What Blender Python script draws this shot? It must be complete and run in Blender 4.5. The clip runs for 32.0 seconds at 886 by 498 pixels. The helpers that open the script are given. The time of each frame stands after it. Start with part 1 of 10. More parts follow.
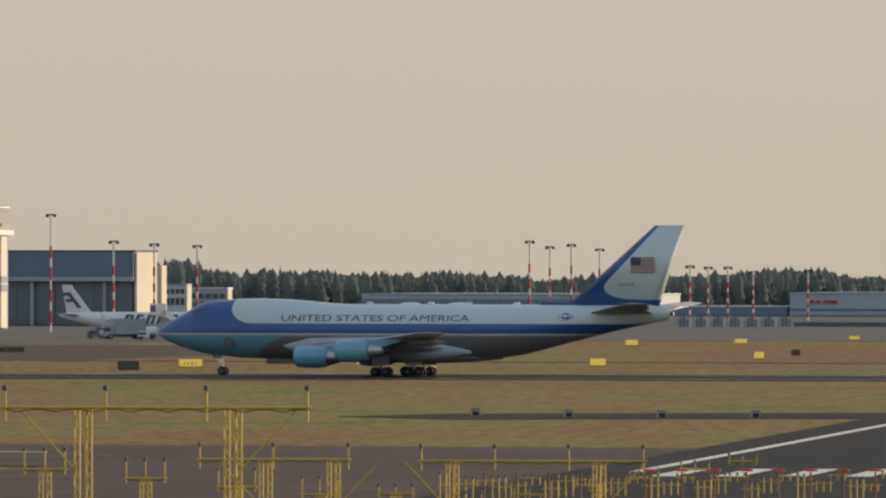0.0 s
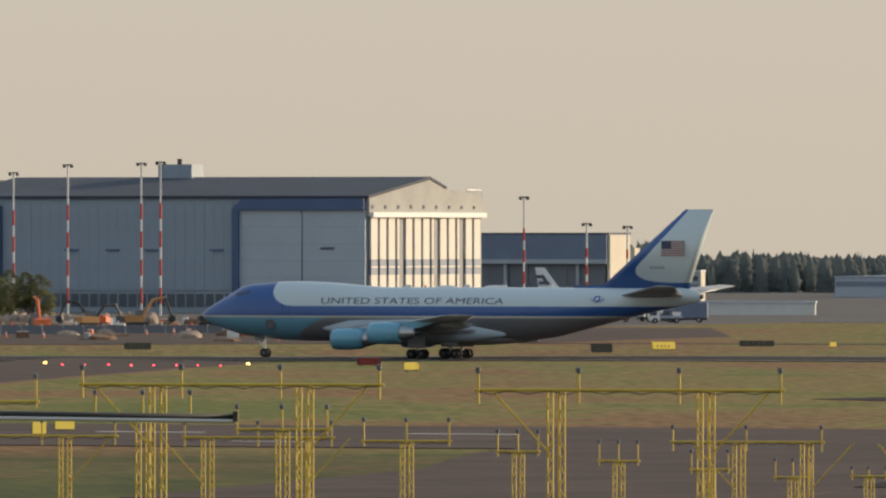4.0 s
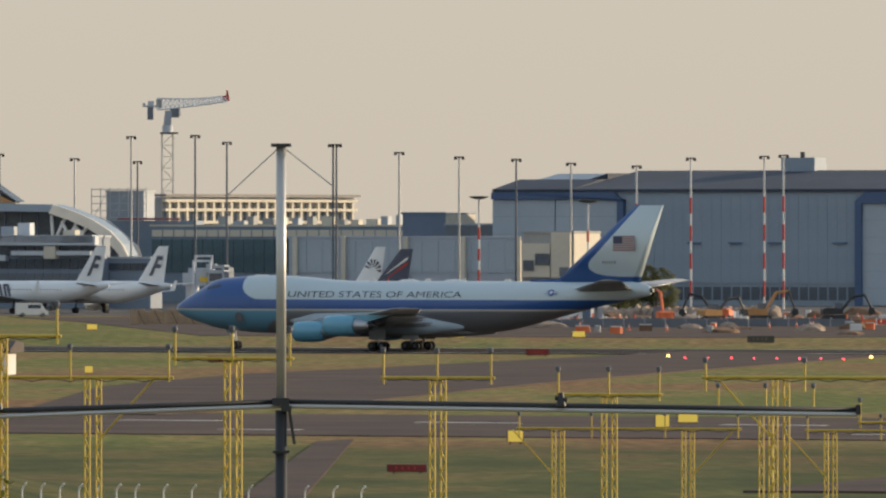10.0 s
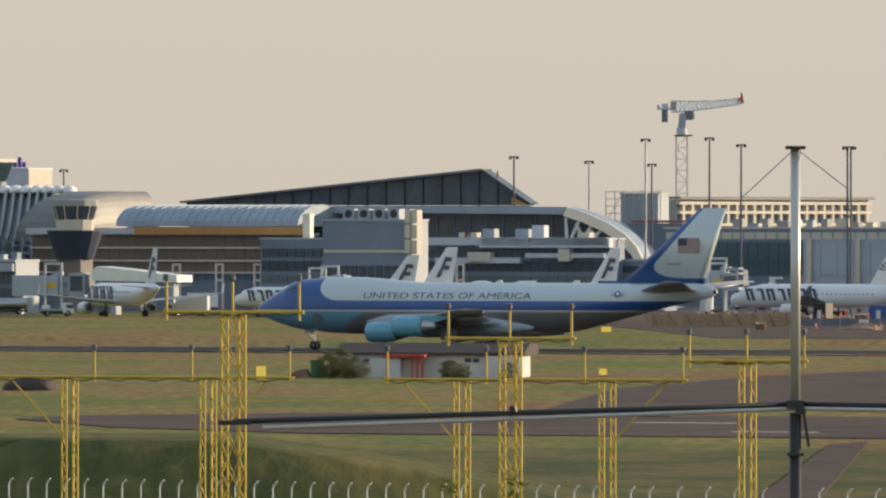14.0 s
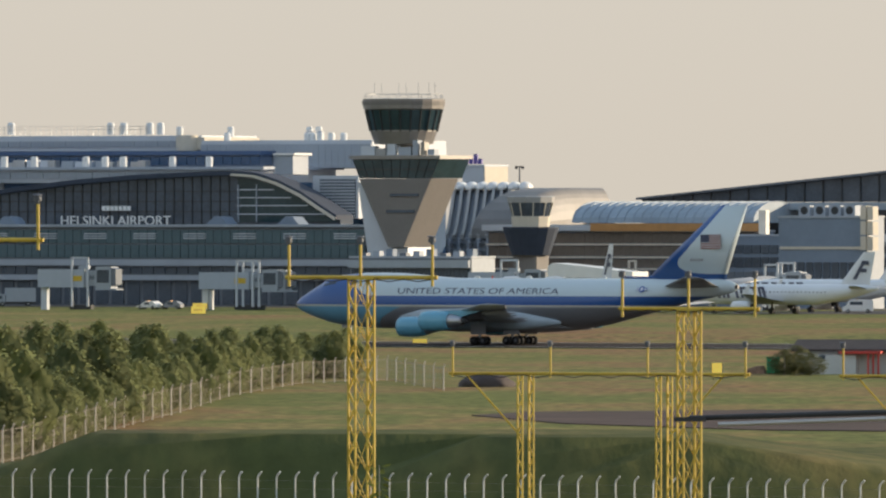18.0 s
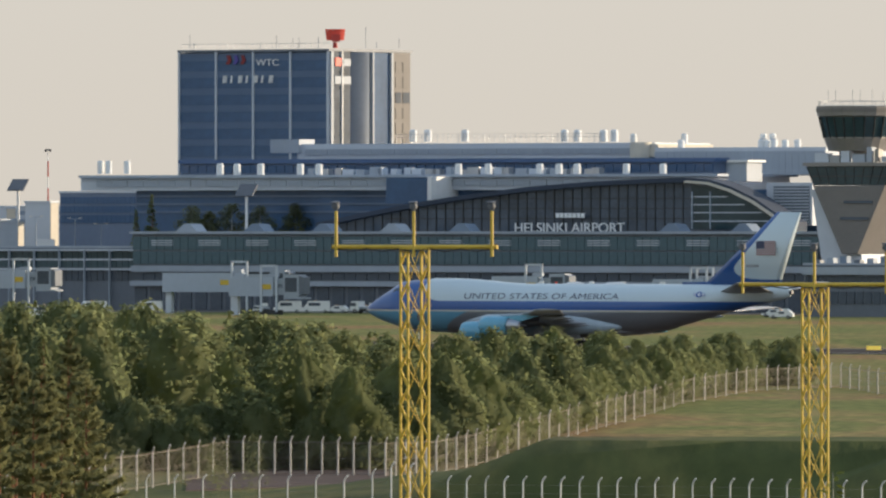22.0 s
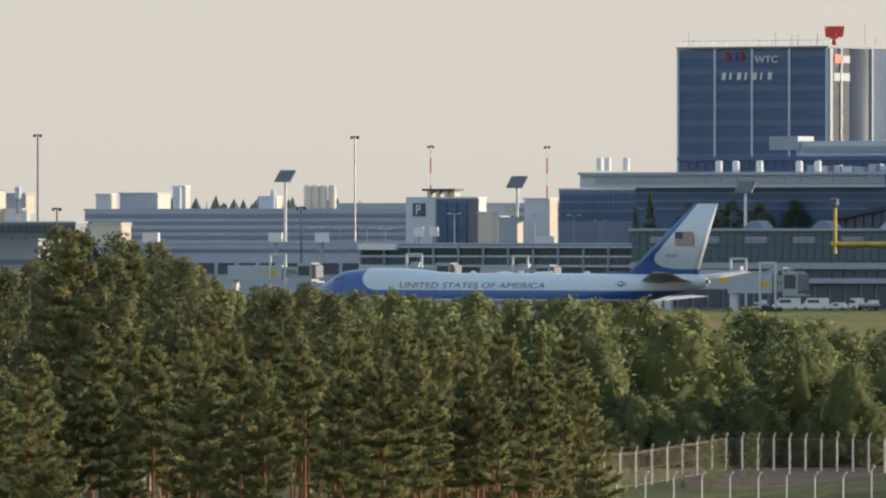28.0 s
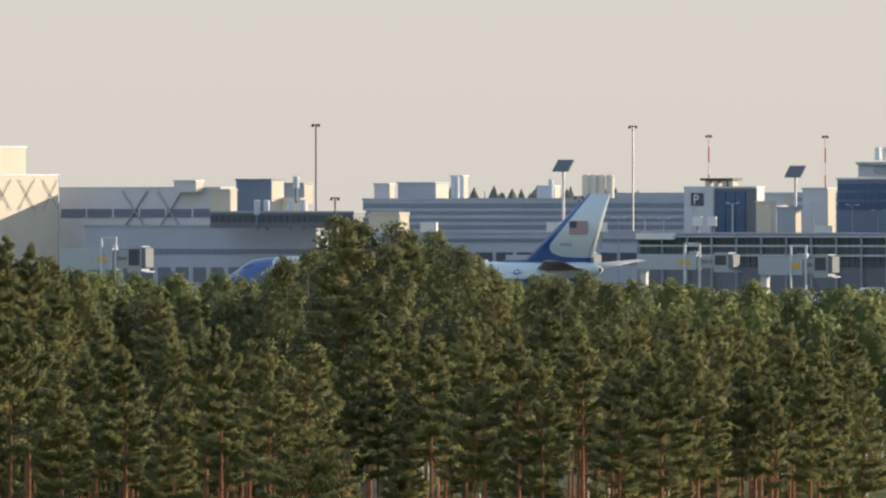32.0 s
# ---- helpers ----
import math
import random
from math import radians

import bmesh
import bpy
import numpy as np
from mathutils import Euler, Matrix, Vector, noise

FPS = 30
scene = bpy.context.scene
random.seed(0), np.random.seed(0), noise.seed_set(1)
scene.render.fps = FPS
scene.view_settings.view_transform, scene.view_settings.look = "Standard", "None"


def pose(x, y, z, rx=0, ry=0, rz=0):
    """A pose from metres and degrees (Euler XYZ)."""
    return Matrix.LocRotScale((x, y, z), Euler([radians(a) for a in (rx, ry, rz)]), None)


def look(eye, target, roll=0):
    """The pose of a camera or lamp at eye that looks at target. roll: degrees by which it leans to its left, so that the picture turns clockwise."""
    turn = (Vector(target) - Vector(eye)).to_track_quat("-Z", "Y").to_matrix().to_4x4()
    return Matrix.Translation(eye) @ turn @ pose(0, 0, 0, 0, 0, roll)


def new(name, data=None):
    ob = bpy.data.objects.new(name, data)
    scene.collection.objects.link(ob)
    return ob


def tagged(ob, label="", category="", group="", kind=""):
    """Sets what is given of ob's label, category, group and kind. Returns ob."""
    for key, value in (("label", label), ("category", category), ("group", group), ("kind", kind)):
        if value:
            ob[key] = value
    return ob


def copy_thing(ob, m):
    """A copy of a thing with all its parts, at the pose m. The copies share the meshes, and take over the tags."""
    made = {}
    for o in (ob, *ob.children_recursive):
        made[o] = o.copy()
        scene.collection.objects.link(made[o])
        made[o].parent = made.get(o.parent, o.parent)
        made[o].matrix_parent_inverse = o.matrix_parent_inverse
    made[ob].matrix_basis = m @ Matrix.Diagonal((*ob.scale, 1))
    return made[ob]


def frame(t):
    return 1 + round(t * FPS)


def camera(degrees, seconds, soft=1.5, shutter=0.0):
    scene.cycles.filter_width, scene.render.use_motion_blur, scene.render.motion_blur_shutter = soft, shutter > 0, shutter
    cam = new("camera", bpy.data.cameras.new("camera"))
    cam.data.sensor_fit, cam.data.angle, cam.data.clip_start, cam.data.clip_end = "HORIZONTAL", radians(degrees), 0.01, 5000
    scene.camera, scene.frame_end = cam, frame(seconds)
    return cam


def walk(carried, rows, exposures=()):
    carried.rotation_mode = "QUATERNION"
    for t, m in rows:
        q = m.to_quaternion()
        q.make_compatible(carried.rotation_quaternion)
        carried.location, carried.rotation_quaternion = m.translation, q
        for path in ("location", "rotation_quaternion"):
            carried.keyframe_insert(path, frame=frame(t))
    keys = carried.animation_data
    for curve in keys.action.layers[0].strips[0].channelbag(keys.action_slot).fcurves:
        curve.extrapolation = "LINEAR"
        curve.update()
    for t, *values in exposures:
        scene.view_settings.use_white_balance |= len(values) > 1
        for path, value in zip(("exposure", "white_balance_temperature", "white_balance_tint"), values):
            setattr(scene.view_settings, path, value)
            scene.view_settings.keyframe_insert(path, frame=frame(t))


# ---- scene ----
# One fixed tripod on a rise beside the airfield, panning with the taxiing aircraft.
EYE_Z = 16.0
cam = camera(4.2762, 32.0, soft=2.3)
# seconds, bearing to the right of +y and tilt above level, both in degrees
PAN = (
    (0, 7.8686, 0.0055), (0.5, 7.4798, -0.0319), (1, 7.2793, -0.0532), (1.5, 7.1783, -0.0671), (2, 6.5781, -0.0753),
    (2.5, 6.0815, -0.0840), (4.5, 5.4325, -0.0805), (5, 5.2109, -0.0842), (5.5, 5.1279, -0.0805), (6, 5.0442, -0.0976),
    (6.5, 4.4401, -0.1011), (7, 4.0761, -0.0928), (7.5, 3.8668, -0.0766), (8, 3.7475, -0.0778), (8.5, 3.7263, -0.0915),
    (9, 3.4671, -0.0878), (9.5, 3.0158, -0.0934), (10, 2.5770, -0.1119), (10.5, 2.1873, -0.1130), (11, 1.8497, -0.1026),
    (11.5, 1.5669, -0.1018), (12, 1.2838, -0.0980), (12.5, 1.0217, -0.1114), (13, 0.7379, -0.1018), (13.5, 0.4336, -0.1017),
    (14, 0.0941, -0.0999), (14.5, -0.2033, -0.1104), (16.5, -1.4302, -0.1065), (17, -1.7643, -0.1078), (17.5, -1.9066, -0.1078),
    (18, -2.1065, -0.1162), (18.5, -2.3670, -0.1117), (19, -2.6620, -0.1081), (19.5, -3.0352, -0.1051), (20, -3.3749, -0.0830),
    (20.5, -3.6049, -0.0788), (21, -3.8564, -0.0820), (21.5, -4.1335, -0.0791), (22, -4.2973, -0.0823), (22.5, -4.4489, -0.0793),
    (23, -4.7848, -0.0793), (23.5, -5.0780, -0.0690), (24, -5.1650, -0.0582), (24.5, -5.2972, -0.0679), (25, -5.5303, -0.0624),
    (25.5, -5.7635, -0.0634), (27.5, -6.5350, -0.0863), (28, -6.7064, -0.0968), (28.5, -6.9024, -0.0944), (29, -7.0993, -0.0872),
    (29.5, -7.3213, -0.0960), (30, -7.4349, -0.1052), (30.5, -7.3960, -0.1218), (31, -7.3740, -0.1263), (31.5, -7.6587, -0.1416),
    (32, -8.0489, -0.1473),
)
walk(cam, [(t, Matrix.Translation((0, 0, EYE_Z)) @ Euler((radians(90 + tilt), 0, -radians(turn))).to_matrix().to_4x4())
           for t, turn, tilt in PAN],
     exposures=((0, 0.06, 6500, 10), (2.5, 0.1, 6500, 10), (4.5, 0.17, 6500, 10), (6, 0.19, 6480, 10), (9, 0.2, 6420, 10), (13, 0.24, 6350, 10), (16.5, 0.34, 6250, 10),
                (19, 0.37, 6150, 10), (23, 0.43, 6000, 10), (28, 0.45, 5950, 10), (32, 0.46, 5950, 10)))

# ---- light: low evening sun from the right, a hazy sky ----
SUN_EL, SUN_AZ = 12.0, 66.0  # degrees above the horizon; to the right of +y
sun = new("sun", bpy.data.lights.new("sun", "SUN"))
sun.data.energy, sun.data.angle, sun.data.color = 4.6, radians(0.6), (1.0, 0.78, 0.52)
sun.matrix_world = look((math.sin(radians(SUN_AZ)) * 500, math.cos(radians(SUN_AZ)) * 500, math.tan(radians(SUN_EL)) * 500), (0, 0, 0))

world = bpy.data.worlds.new("evening_sky")
world.use_nodes = True
scene.world = world
wn, wl = world.node_tree.nodes, world.node_tree.links
sky = wn.new("ShaderNodeTexSky")
sky.sky_type, sky.sun_disc = "NISHITA", False
sky.sun_elevation, sky.sun_rotation = radians(SUN_EL), radians(SUN_AZ)
sky.altitude, sky.air_density, sky.dust_density, sky.ozone_density = 60, 1.0, 1.0, 1.5
# summer haze: thick towards the horizon all round, thin overhead
way = wn.new("ShaderNodeTexCoord")
split = wn.new("ShaderNodeSeparateXYZ")
wl.new(way.outputs["Generated"], split.inputs[0])
haze = wn.new("ShaderNodeValToRGB")  # warm low down, pale blue higher up
tones = haze.color_ramp.elements
tones[0].position, tones[0].color = 0.0, (0.947, 0.835, 0.688, 1)
tones[1].position, tones[1].color = 1.0, (0.42, 0.57, 0.80, 1)
for at, tone in ((0.05, (0.96, 0.87, 0.75, 1)), (0.16, (0.94, 0.97, 1.0, 1)), (0.40, (0.82, 0.94, 1.0, 1))):
    tones.new(at).color = tone
wl.new(split.outputs[2], haze.inputs[0])
boost = wn.new("ShaderNodeMix")
boost.data_type, boost.blend_type = "RGBA", "MULTIPLY"
boost.inputs[0].default_value = 1.0
wl.new(haze.outputs[0], boost.inputs[6])
boost.inputs[7].default_value = (3.75, 3.75, 3.75, 1.0)
veil = wn.new("ShaderNodeMix")
veil.data_type = "RGBA"
veil.inputs[0].default_value = 0.93
wl.new(sky.outputs[0], veil.inputs[6])
wl.new(boost.outputs[2], veil.inputs[7])
wl.new(veil.outputs[2], wn["Background"].inputs[0])
wn["Background"].inputs[1].default_value = 0.15

# ---- materials ----
def rgb(c):
    return (*c, 1.0)


def mat(name, color, rough=0.6, metal=0.0, vary=0.12, size=1.0, bump=0.0, other=None, object_vary=0.0, coat=0.0, emit=0.0, shine=0.5):
    """A surface with broad stains and fine grain over its base colour; size: metres of the broad stains."""
    m = bpy.data.materials.new(name)
    m.use_nodes = True
    nt = m.node_tree
    n, l = nt.nodes, nt.links
    b = n["Principled BSDF"]
    b.inputs["Roughness"].default_value, b.inputs["Metallic"].default_value = rough, metal
    b.inputs["Coat Weight"].default_value = coat
    b.inputs["Specular IOR Level"].default_value = shine
    geo = n.new("ShaderNodeTexCoord")
    broad, fine = n.new("ShaderNodeTexNoise"), n.new("ShaderNodeTexNoise")
    broad.inputs["Scale"].default_value, broad.inputs["Detail"].default_value = 1.0 / size, 4
    fine.inputs["Scale"].default_value, fine.inputs["Detail"].default_value = 9.0 / size, 3
    for t in (broad, fine):
        l.new(geo.outputs["Object"], t.inputs["Vector"])
    add = n.new("ShaderNodeMath")
    add.operation = "MULTIPLY_ADD"
    l.new(fine.outputs[0], add.inputs[0])
    add.inputs[1].default_value = 0.45
    l.new(broad.outputs[0], add.inputs[2])
    fac = add.outputs[0]
    if object_vary:
        info = n.new("ShaderNodeObjectInfo")
        more = n.new("ShaderNodeMath")
        more.operation = "MULTIPLY_ADD"
        l.new(info.outputs["Random"], more.inputs[0])
        more.inputs[1].default_value = object_vary
        l.new(fac, more.inputs[2])
        fac = more.outputs[0]
    ramp = n.new("ShaderNodeValToRGB")
    lo, hi = ramp.color_ramp.elements
    lo.position, hi.position = 0.45, 1.0 + 0.6 * object_vary
    far = other or tuple(min(1.0, c * (1 + vary)) for c in color)
    lo.color, hi.color = rgb(tuple(c * (1 - vary) for c in color)), rgb(far)
    l.new(fac, ramp.inputs[0])
    l.new(ramp.outputs[0], b.inputs["Base Color"])
    if bump:
        bp = n.new("ShaderNodeBump")
        bp.inputs["Strength"].default_value, bp.inputs["Distance"].default_value = bump, size * 0.1
        l.new(fine.outputs[0], bp.inputs["Height"])
        l.new(bp.outputs[0], b.inputs["Normal"])
    if emit:
        b.inputs["Emission Color"].default_value, b.inputs["Emission Strength"].default_value = rgb(color), emit
    return m


def leafy(name, lo, hi, size):
    m = mat(name, lo, 0.8, vary=0.2, size=size, other=hi, object_vary=0.5)
    n, l = m.node_tree.nodes, m.node_tree.links
    b = n["Principled BSDF"]
    b.inputs["Specular IOR Level"].default_value = 0.15
    through_leaf, both = n.new("ShaderNodeBsdfTranslucent"), n.new("ShaderNodeMixShader")
    l.new(b.inputs["Base Color"].links[0].from_socket, through_leaf.inputs["Color"])
    both.inputs[0].default_value = 0.68
    l.new(b.outputs[0], both.inputs[1])
    l.new(through_leaf.outputs[0], both.inputs[2])
    l.new(both.outputs[0], n["Material Output"].inputs["Surface"])
    return m


M = dict(
    white=mat("white_paint", (0.78, 0.78, 0.76), 0.35, vary=0.05, size=2),
    plane_white=mat("aircraft_white_enamel", (0.72, 0.75, 0.77), 0.28, vary=0.04, size=4, coat=0.3),
    plane_blue=mat("aircraft_deep_blue_enamel", (0.025, 0.085, 0.36), 0.25, vary=0.08, size=4, coat=0.3),
    plane_cyan=mat("aircraft_pale_blue_enamel", (0.145, 0.385, 0.53), 0.25, vary=0.06, size=4, coat=0.3),
    plane_metal=mat("bare_aluminium", (0.42, 0.43, 0.45), 0.32, 0.9, vary=0.1, size=2),
    plane_grey=mat("wing_grey_paint", (0.28, 0.29, 0.31), 0.4, vary=0.15, size=2),
    gold=mat("gold_line", (0.55, 0.42, 0.2), 0.4, vary=0.1),
    seal_brown=mat("dull_gold_seal", (0.14, 0.10, 0.06), 0.5, vary=0.2, size=0.6),
    fairing_blue=mat("pale_blue_grey_fairing", (0.36, 0.43, 0.48), 0.35, vary=0.08, size=3, coat=0.2),
    # flag colours kept dull and low in contrast
    flag_red=mat("dull_flag_red", (0.26, 0.10, 0.10), 0.5, vary=0.1),
    flag_white=mat("dull_flag_white", (0.42, 0.42, 0.42), 0.5, vary=0.1),
    flag_blue=mat("dull_flag_blue", (0.05, 0.06, 0.11), 0.5, vary=0.1),
    rubber=mat("tyre_rubber", (0.02, 0.02, 0.022), 0.8, vary=0.3, size=0.5),
    steel=mat("galvanised_steel", (0.42, 0.43, 0.44), 0.45, 0.7, vary=0.15, size=1.5),
    pole_metal=mat("pale_galvanised_pole", (0.55, 0.54, 0.52), 0.4, 0.4, vary=0.08, size=0.8),
    dark_metal=mat("dark_steel", (0.045, 0.047, 0.05), 0.5, 0.4, vary=0.2, size=1),
    black=mat("black_paint", (0.02, 0.02, 0.022), 0.5, vary=0.2),
    lettering=mat("dark_blue_lettering", (0.075, 0.085, 0.125), 0.5, vary=0.1),
    red=mat("red_paint", (0.50, 0.05, 0.035), 0.5, vary=0.15, size=2),
    mast_white=mat("mast_white_paint", (0.72, 0.71, 0.68), 0.5, vary=0.1, size=2),
    yellow=mat("chrome_yellow_paint", (0.62, 0.40, 0.025), 0.45, vary=0.18, size=0.8, other=(0.70, 0.50, 0.06)),
    sign_yellow=mat("lit_sign_yellow", (0.85, 0.60, 0.10), 0.5, vary=0.08, size=1, emit=0.35),
    sign_red=mat("sign_dark_red", (0.22, 0.02, 0.02), 0.5, vary=0.15, size=1),
    sign_black=mat("sign_black", (0.07, 0.07, 0.055), 0.6, vary=0.2, size=1),
    hangar_wall=mat("hangar_blue_grey_cladding", (0.255, 0.318, 0.385), 0.55, vary=0.08, size=12),
    hangar_door=mat("hangar_pale_door", (0.38, 0.445, 0.51), 0.5, vary=0.07, size=9),
    hangar_blue=mat("hangar_blue_trim", (0.06, 0.11, 0.22), 0.5, vary=0.1, size=6),
    hangar_roof=mat("hangar_dark_roof", (0.04, 0.053, 0.08), 0.8, vary=0.25, size=14),
    cream=mat("cream_concrete", (0.62, 0.57, 0.47), 0.75, vary=0.08, size=8),
    leaf_panel=mat("white_door_leaf", (0.60, 0.57, 0.52), 0.6, vary=0.05, size=5),
    concrete=mat("grey_concrete", (0.36, 0.36, 0.35), 0.8, vary=0.12, size=8, bump=0.1),
    pale_panel=mat("pale_grey_cladding", (0.54, 0.58, 0.63), 0.5, vary=0.06, size=9),
    mid_panel=mat("mid_grey_cladding", (0.35, 0.39, 0.44), 0.55, vary=0.1, size=9),
    slate=mat("slate_blue_cladding", (0.14, 0.185, 0.27), 0.5, vary=0.12, size=9),
    dark_panel=mat("dark_grey_cladding", (0.145, 0.165, 0.195), 0.5, vary=0.15, size=9),
    teal=mat("teal_glass_cladding", (0.08, 0.13, 0.15), 0.25, vary=0.25, size=6),
    glass_dark=mat("dark_window_glass", (0.08, 0.10, 0.128), 0.2, vary=0.35, size=6),
    glass_blue=mat("blue_curtain_glass", (0.062, 0.118, 0.215), 0.22, vary=0.22, size=10),
    spandrel_blue=mat("dull_blue_spandrel", (0.088, 0.14, 0.235), 0.4, vary=0.12, size=10),
    glass_green=mat("green_tinted_glass", (0.035, 0.062, 0.07), 0.1, vary=0.3, size=4),
    bronze_glass=mat("bronze_tinted_glazing", (0.17, 0.145, 0.125), 0.3, vary=0.3, size=7),
    # white with the evening sun's warmth put into the colour
    sun_tinted_white=mat("sun_tinted_white_paint", (0.82, 0.75, 0.64), 0.45, vary=0.07, size=3),
    orange=mat("ochre_fascia", (0.50, 0.26, 0.09), 0.6, vary=0.15, size=5),
    roof_pale=mat("pale_metal_roof", (0.30, 0.37, 0.44), 0.6, vary=0.12, size=6),
    brown_roof=mat("brown_tile_roof", (0.06, 0.045, 0.04), 0.8, vary=0.2, size=1.5, bump=0.3),
    plaster=mat("white_plaster", (0.62, 0.62, 0.60), 0.8, vary=0.08, size=2),
    soil=mat("dug_earth", (0.20, 0.12, 0.075), 0.95, vary=0.3, size=2.5, bump=0.5),
    tan_plank=mat("tan_sheet_pile", (0.46, 0.33, 0.21), 0.8, vary=0.2, size=2.0, bump=0.3),
    stone=mat("broken_rock", (0.33, 0.25, 0.19), 0.9, vary=0.3, size=1.5, bump=0.5),
    asphalt=mat("worn_asphalt", (0.074, 0.056, 0.049), 0.85, vary=0.25, size=14, other=(0.12, 0.081, 0.067), shine=0.12),
    asphalt_dark=mat("fresh_asphalt", (0.040, 0.033, 0.031), 0.9, vary=0.3, size=12, shine=0.1),
    asphalt_black=mat("sealed_asphalt", (0.026, 0.026, 0.029), 0.9, vary=0.25, size=12, shine=0.1),
    lamp_grey=mat("grey_lamp_housing", (0.13, 0.14, 0.16), 0.7, vary=0.15, size=0.5),
    # blue-grey with the distance haze put into the colour
    haze_panel=mat("hazed_blue_grey_cladding", (0.40, 0.45, 0.52), 0.6, vary=0.08, size=10),
    # holds the shade of open deck floors; also used as plain cladding
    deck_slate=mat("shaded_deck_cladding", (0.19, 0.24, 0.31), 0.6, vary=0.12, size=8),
    tower_brown=mat("brown_grey_concrete", (0.20, 0.185, 0.17), 0.7, vary=0.1, size=6),
    tower_metal=mat("bronze_grey_metal", (0.27, 0.255, 0.235), 0.4, 0.3, vary=0.1, size=4),
    roof_brown=mat("brown_grey_metal_roof", (0.20, 0.195, 0.19), 0.55, 0.2, vary=0.15, size=6),
    apron=mat("apron_concrete", (0.13, 0.118, 0.11), 0.9, vary=0.25, size=16, shine=0.15),
    marking=mat("runway_marking_paint", (0.62, 0.60, 0.55), 0.7, vary=0.15, size=3),
    bark_pine=mat("pine_bark", (0.22, 0.10, 0.055), 0.9, vary=0.3, size=0.6, bump=0.4, other=(0.33, 0.15, 0.07)),
    bark_birch=mat("birch_bark", (0.42, 0.40, 0.36), 0.85, vary=0.35, size=0.4, bump=0.2),
    leaf_pine=leafy("pine_needles", (0.152, 0.176, 0.086), (0.258, 0.258, 0.118), 2.5),
    leaf_spruce=leafy("spruce_needles", (0.13, 0.165, 0.078), (0.225, 0.248, 0.108), 4),
    leaf_broad=leafy("mixed_wood_leaves", (0.124, 0.166, 0.083), (0.222, 0.246, 0.116), 5.0),
    leaf_birch=leafy("young_birch_leaves", (0.115, 0.138, 0.07), (0.20, 0.21, 0.108), 2.5),
    leaf_fresh=leafy("fresh_sapling_leaves", (0.20, 0.24, 0.05), (0.30, 0.32, 0.08), 0.4),
    # far leaves paled and blued, with the distance haze in the colour
    leaf_far_hazed=leafy("hazed_far_woodland", (0.205, 0.245, 0.255), (0.235, 0.27, 0.275), 6),
    lamp_red=mat("red_signal_light", (1.0, 0.05, 0.08), 0.4, vary=0.0, emit=4.0),
    lamp_amber=mat("amber_signal_light", (1.0, 0.55, 0.12), 0.4, vary=0.0, emit=6.0),
    lamp_white=mat("white_signal_light", (1.0, 0.86, 0.66), 0.4, vary=0.0, emit=3.0),
    bright_red=mat("signal_red_plastic", (0.70, 0.07, 0.04), 0.45, vary=0.15, size=1),
    barrier_orange=mat("orange_plastic", (0.75, 0.17, 0.05), 0.5, vary=0.15, size=1),
    blue_paint=mat("mid_blue_paint", (0.04, 0.12, 0.36), 0.5, vary=0.12, size=3),
    green_plastic=mat("green_container", (0.02, 0.22, 0.09), 0.5, vary=0.12, size=2),
    purple=mat("violet_sign", (0.09, 0.07, 0.32), 0.5, vary=0.1, size=2),
)


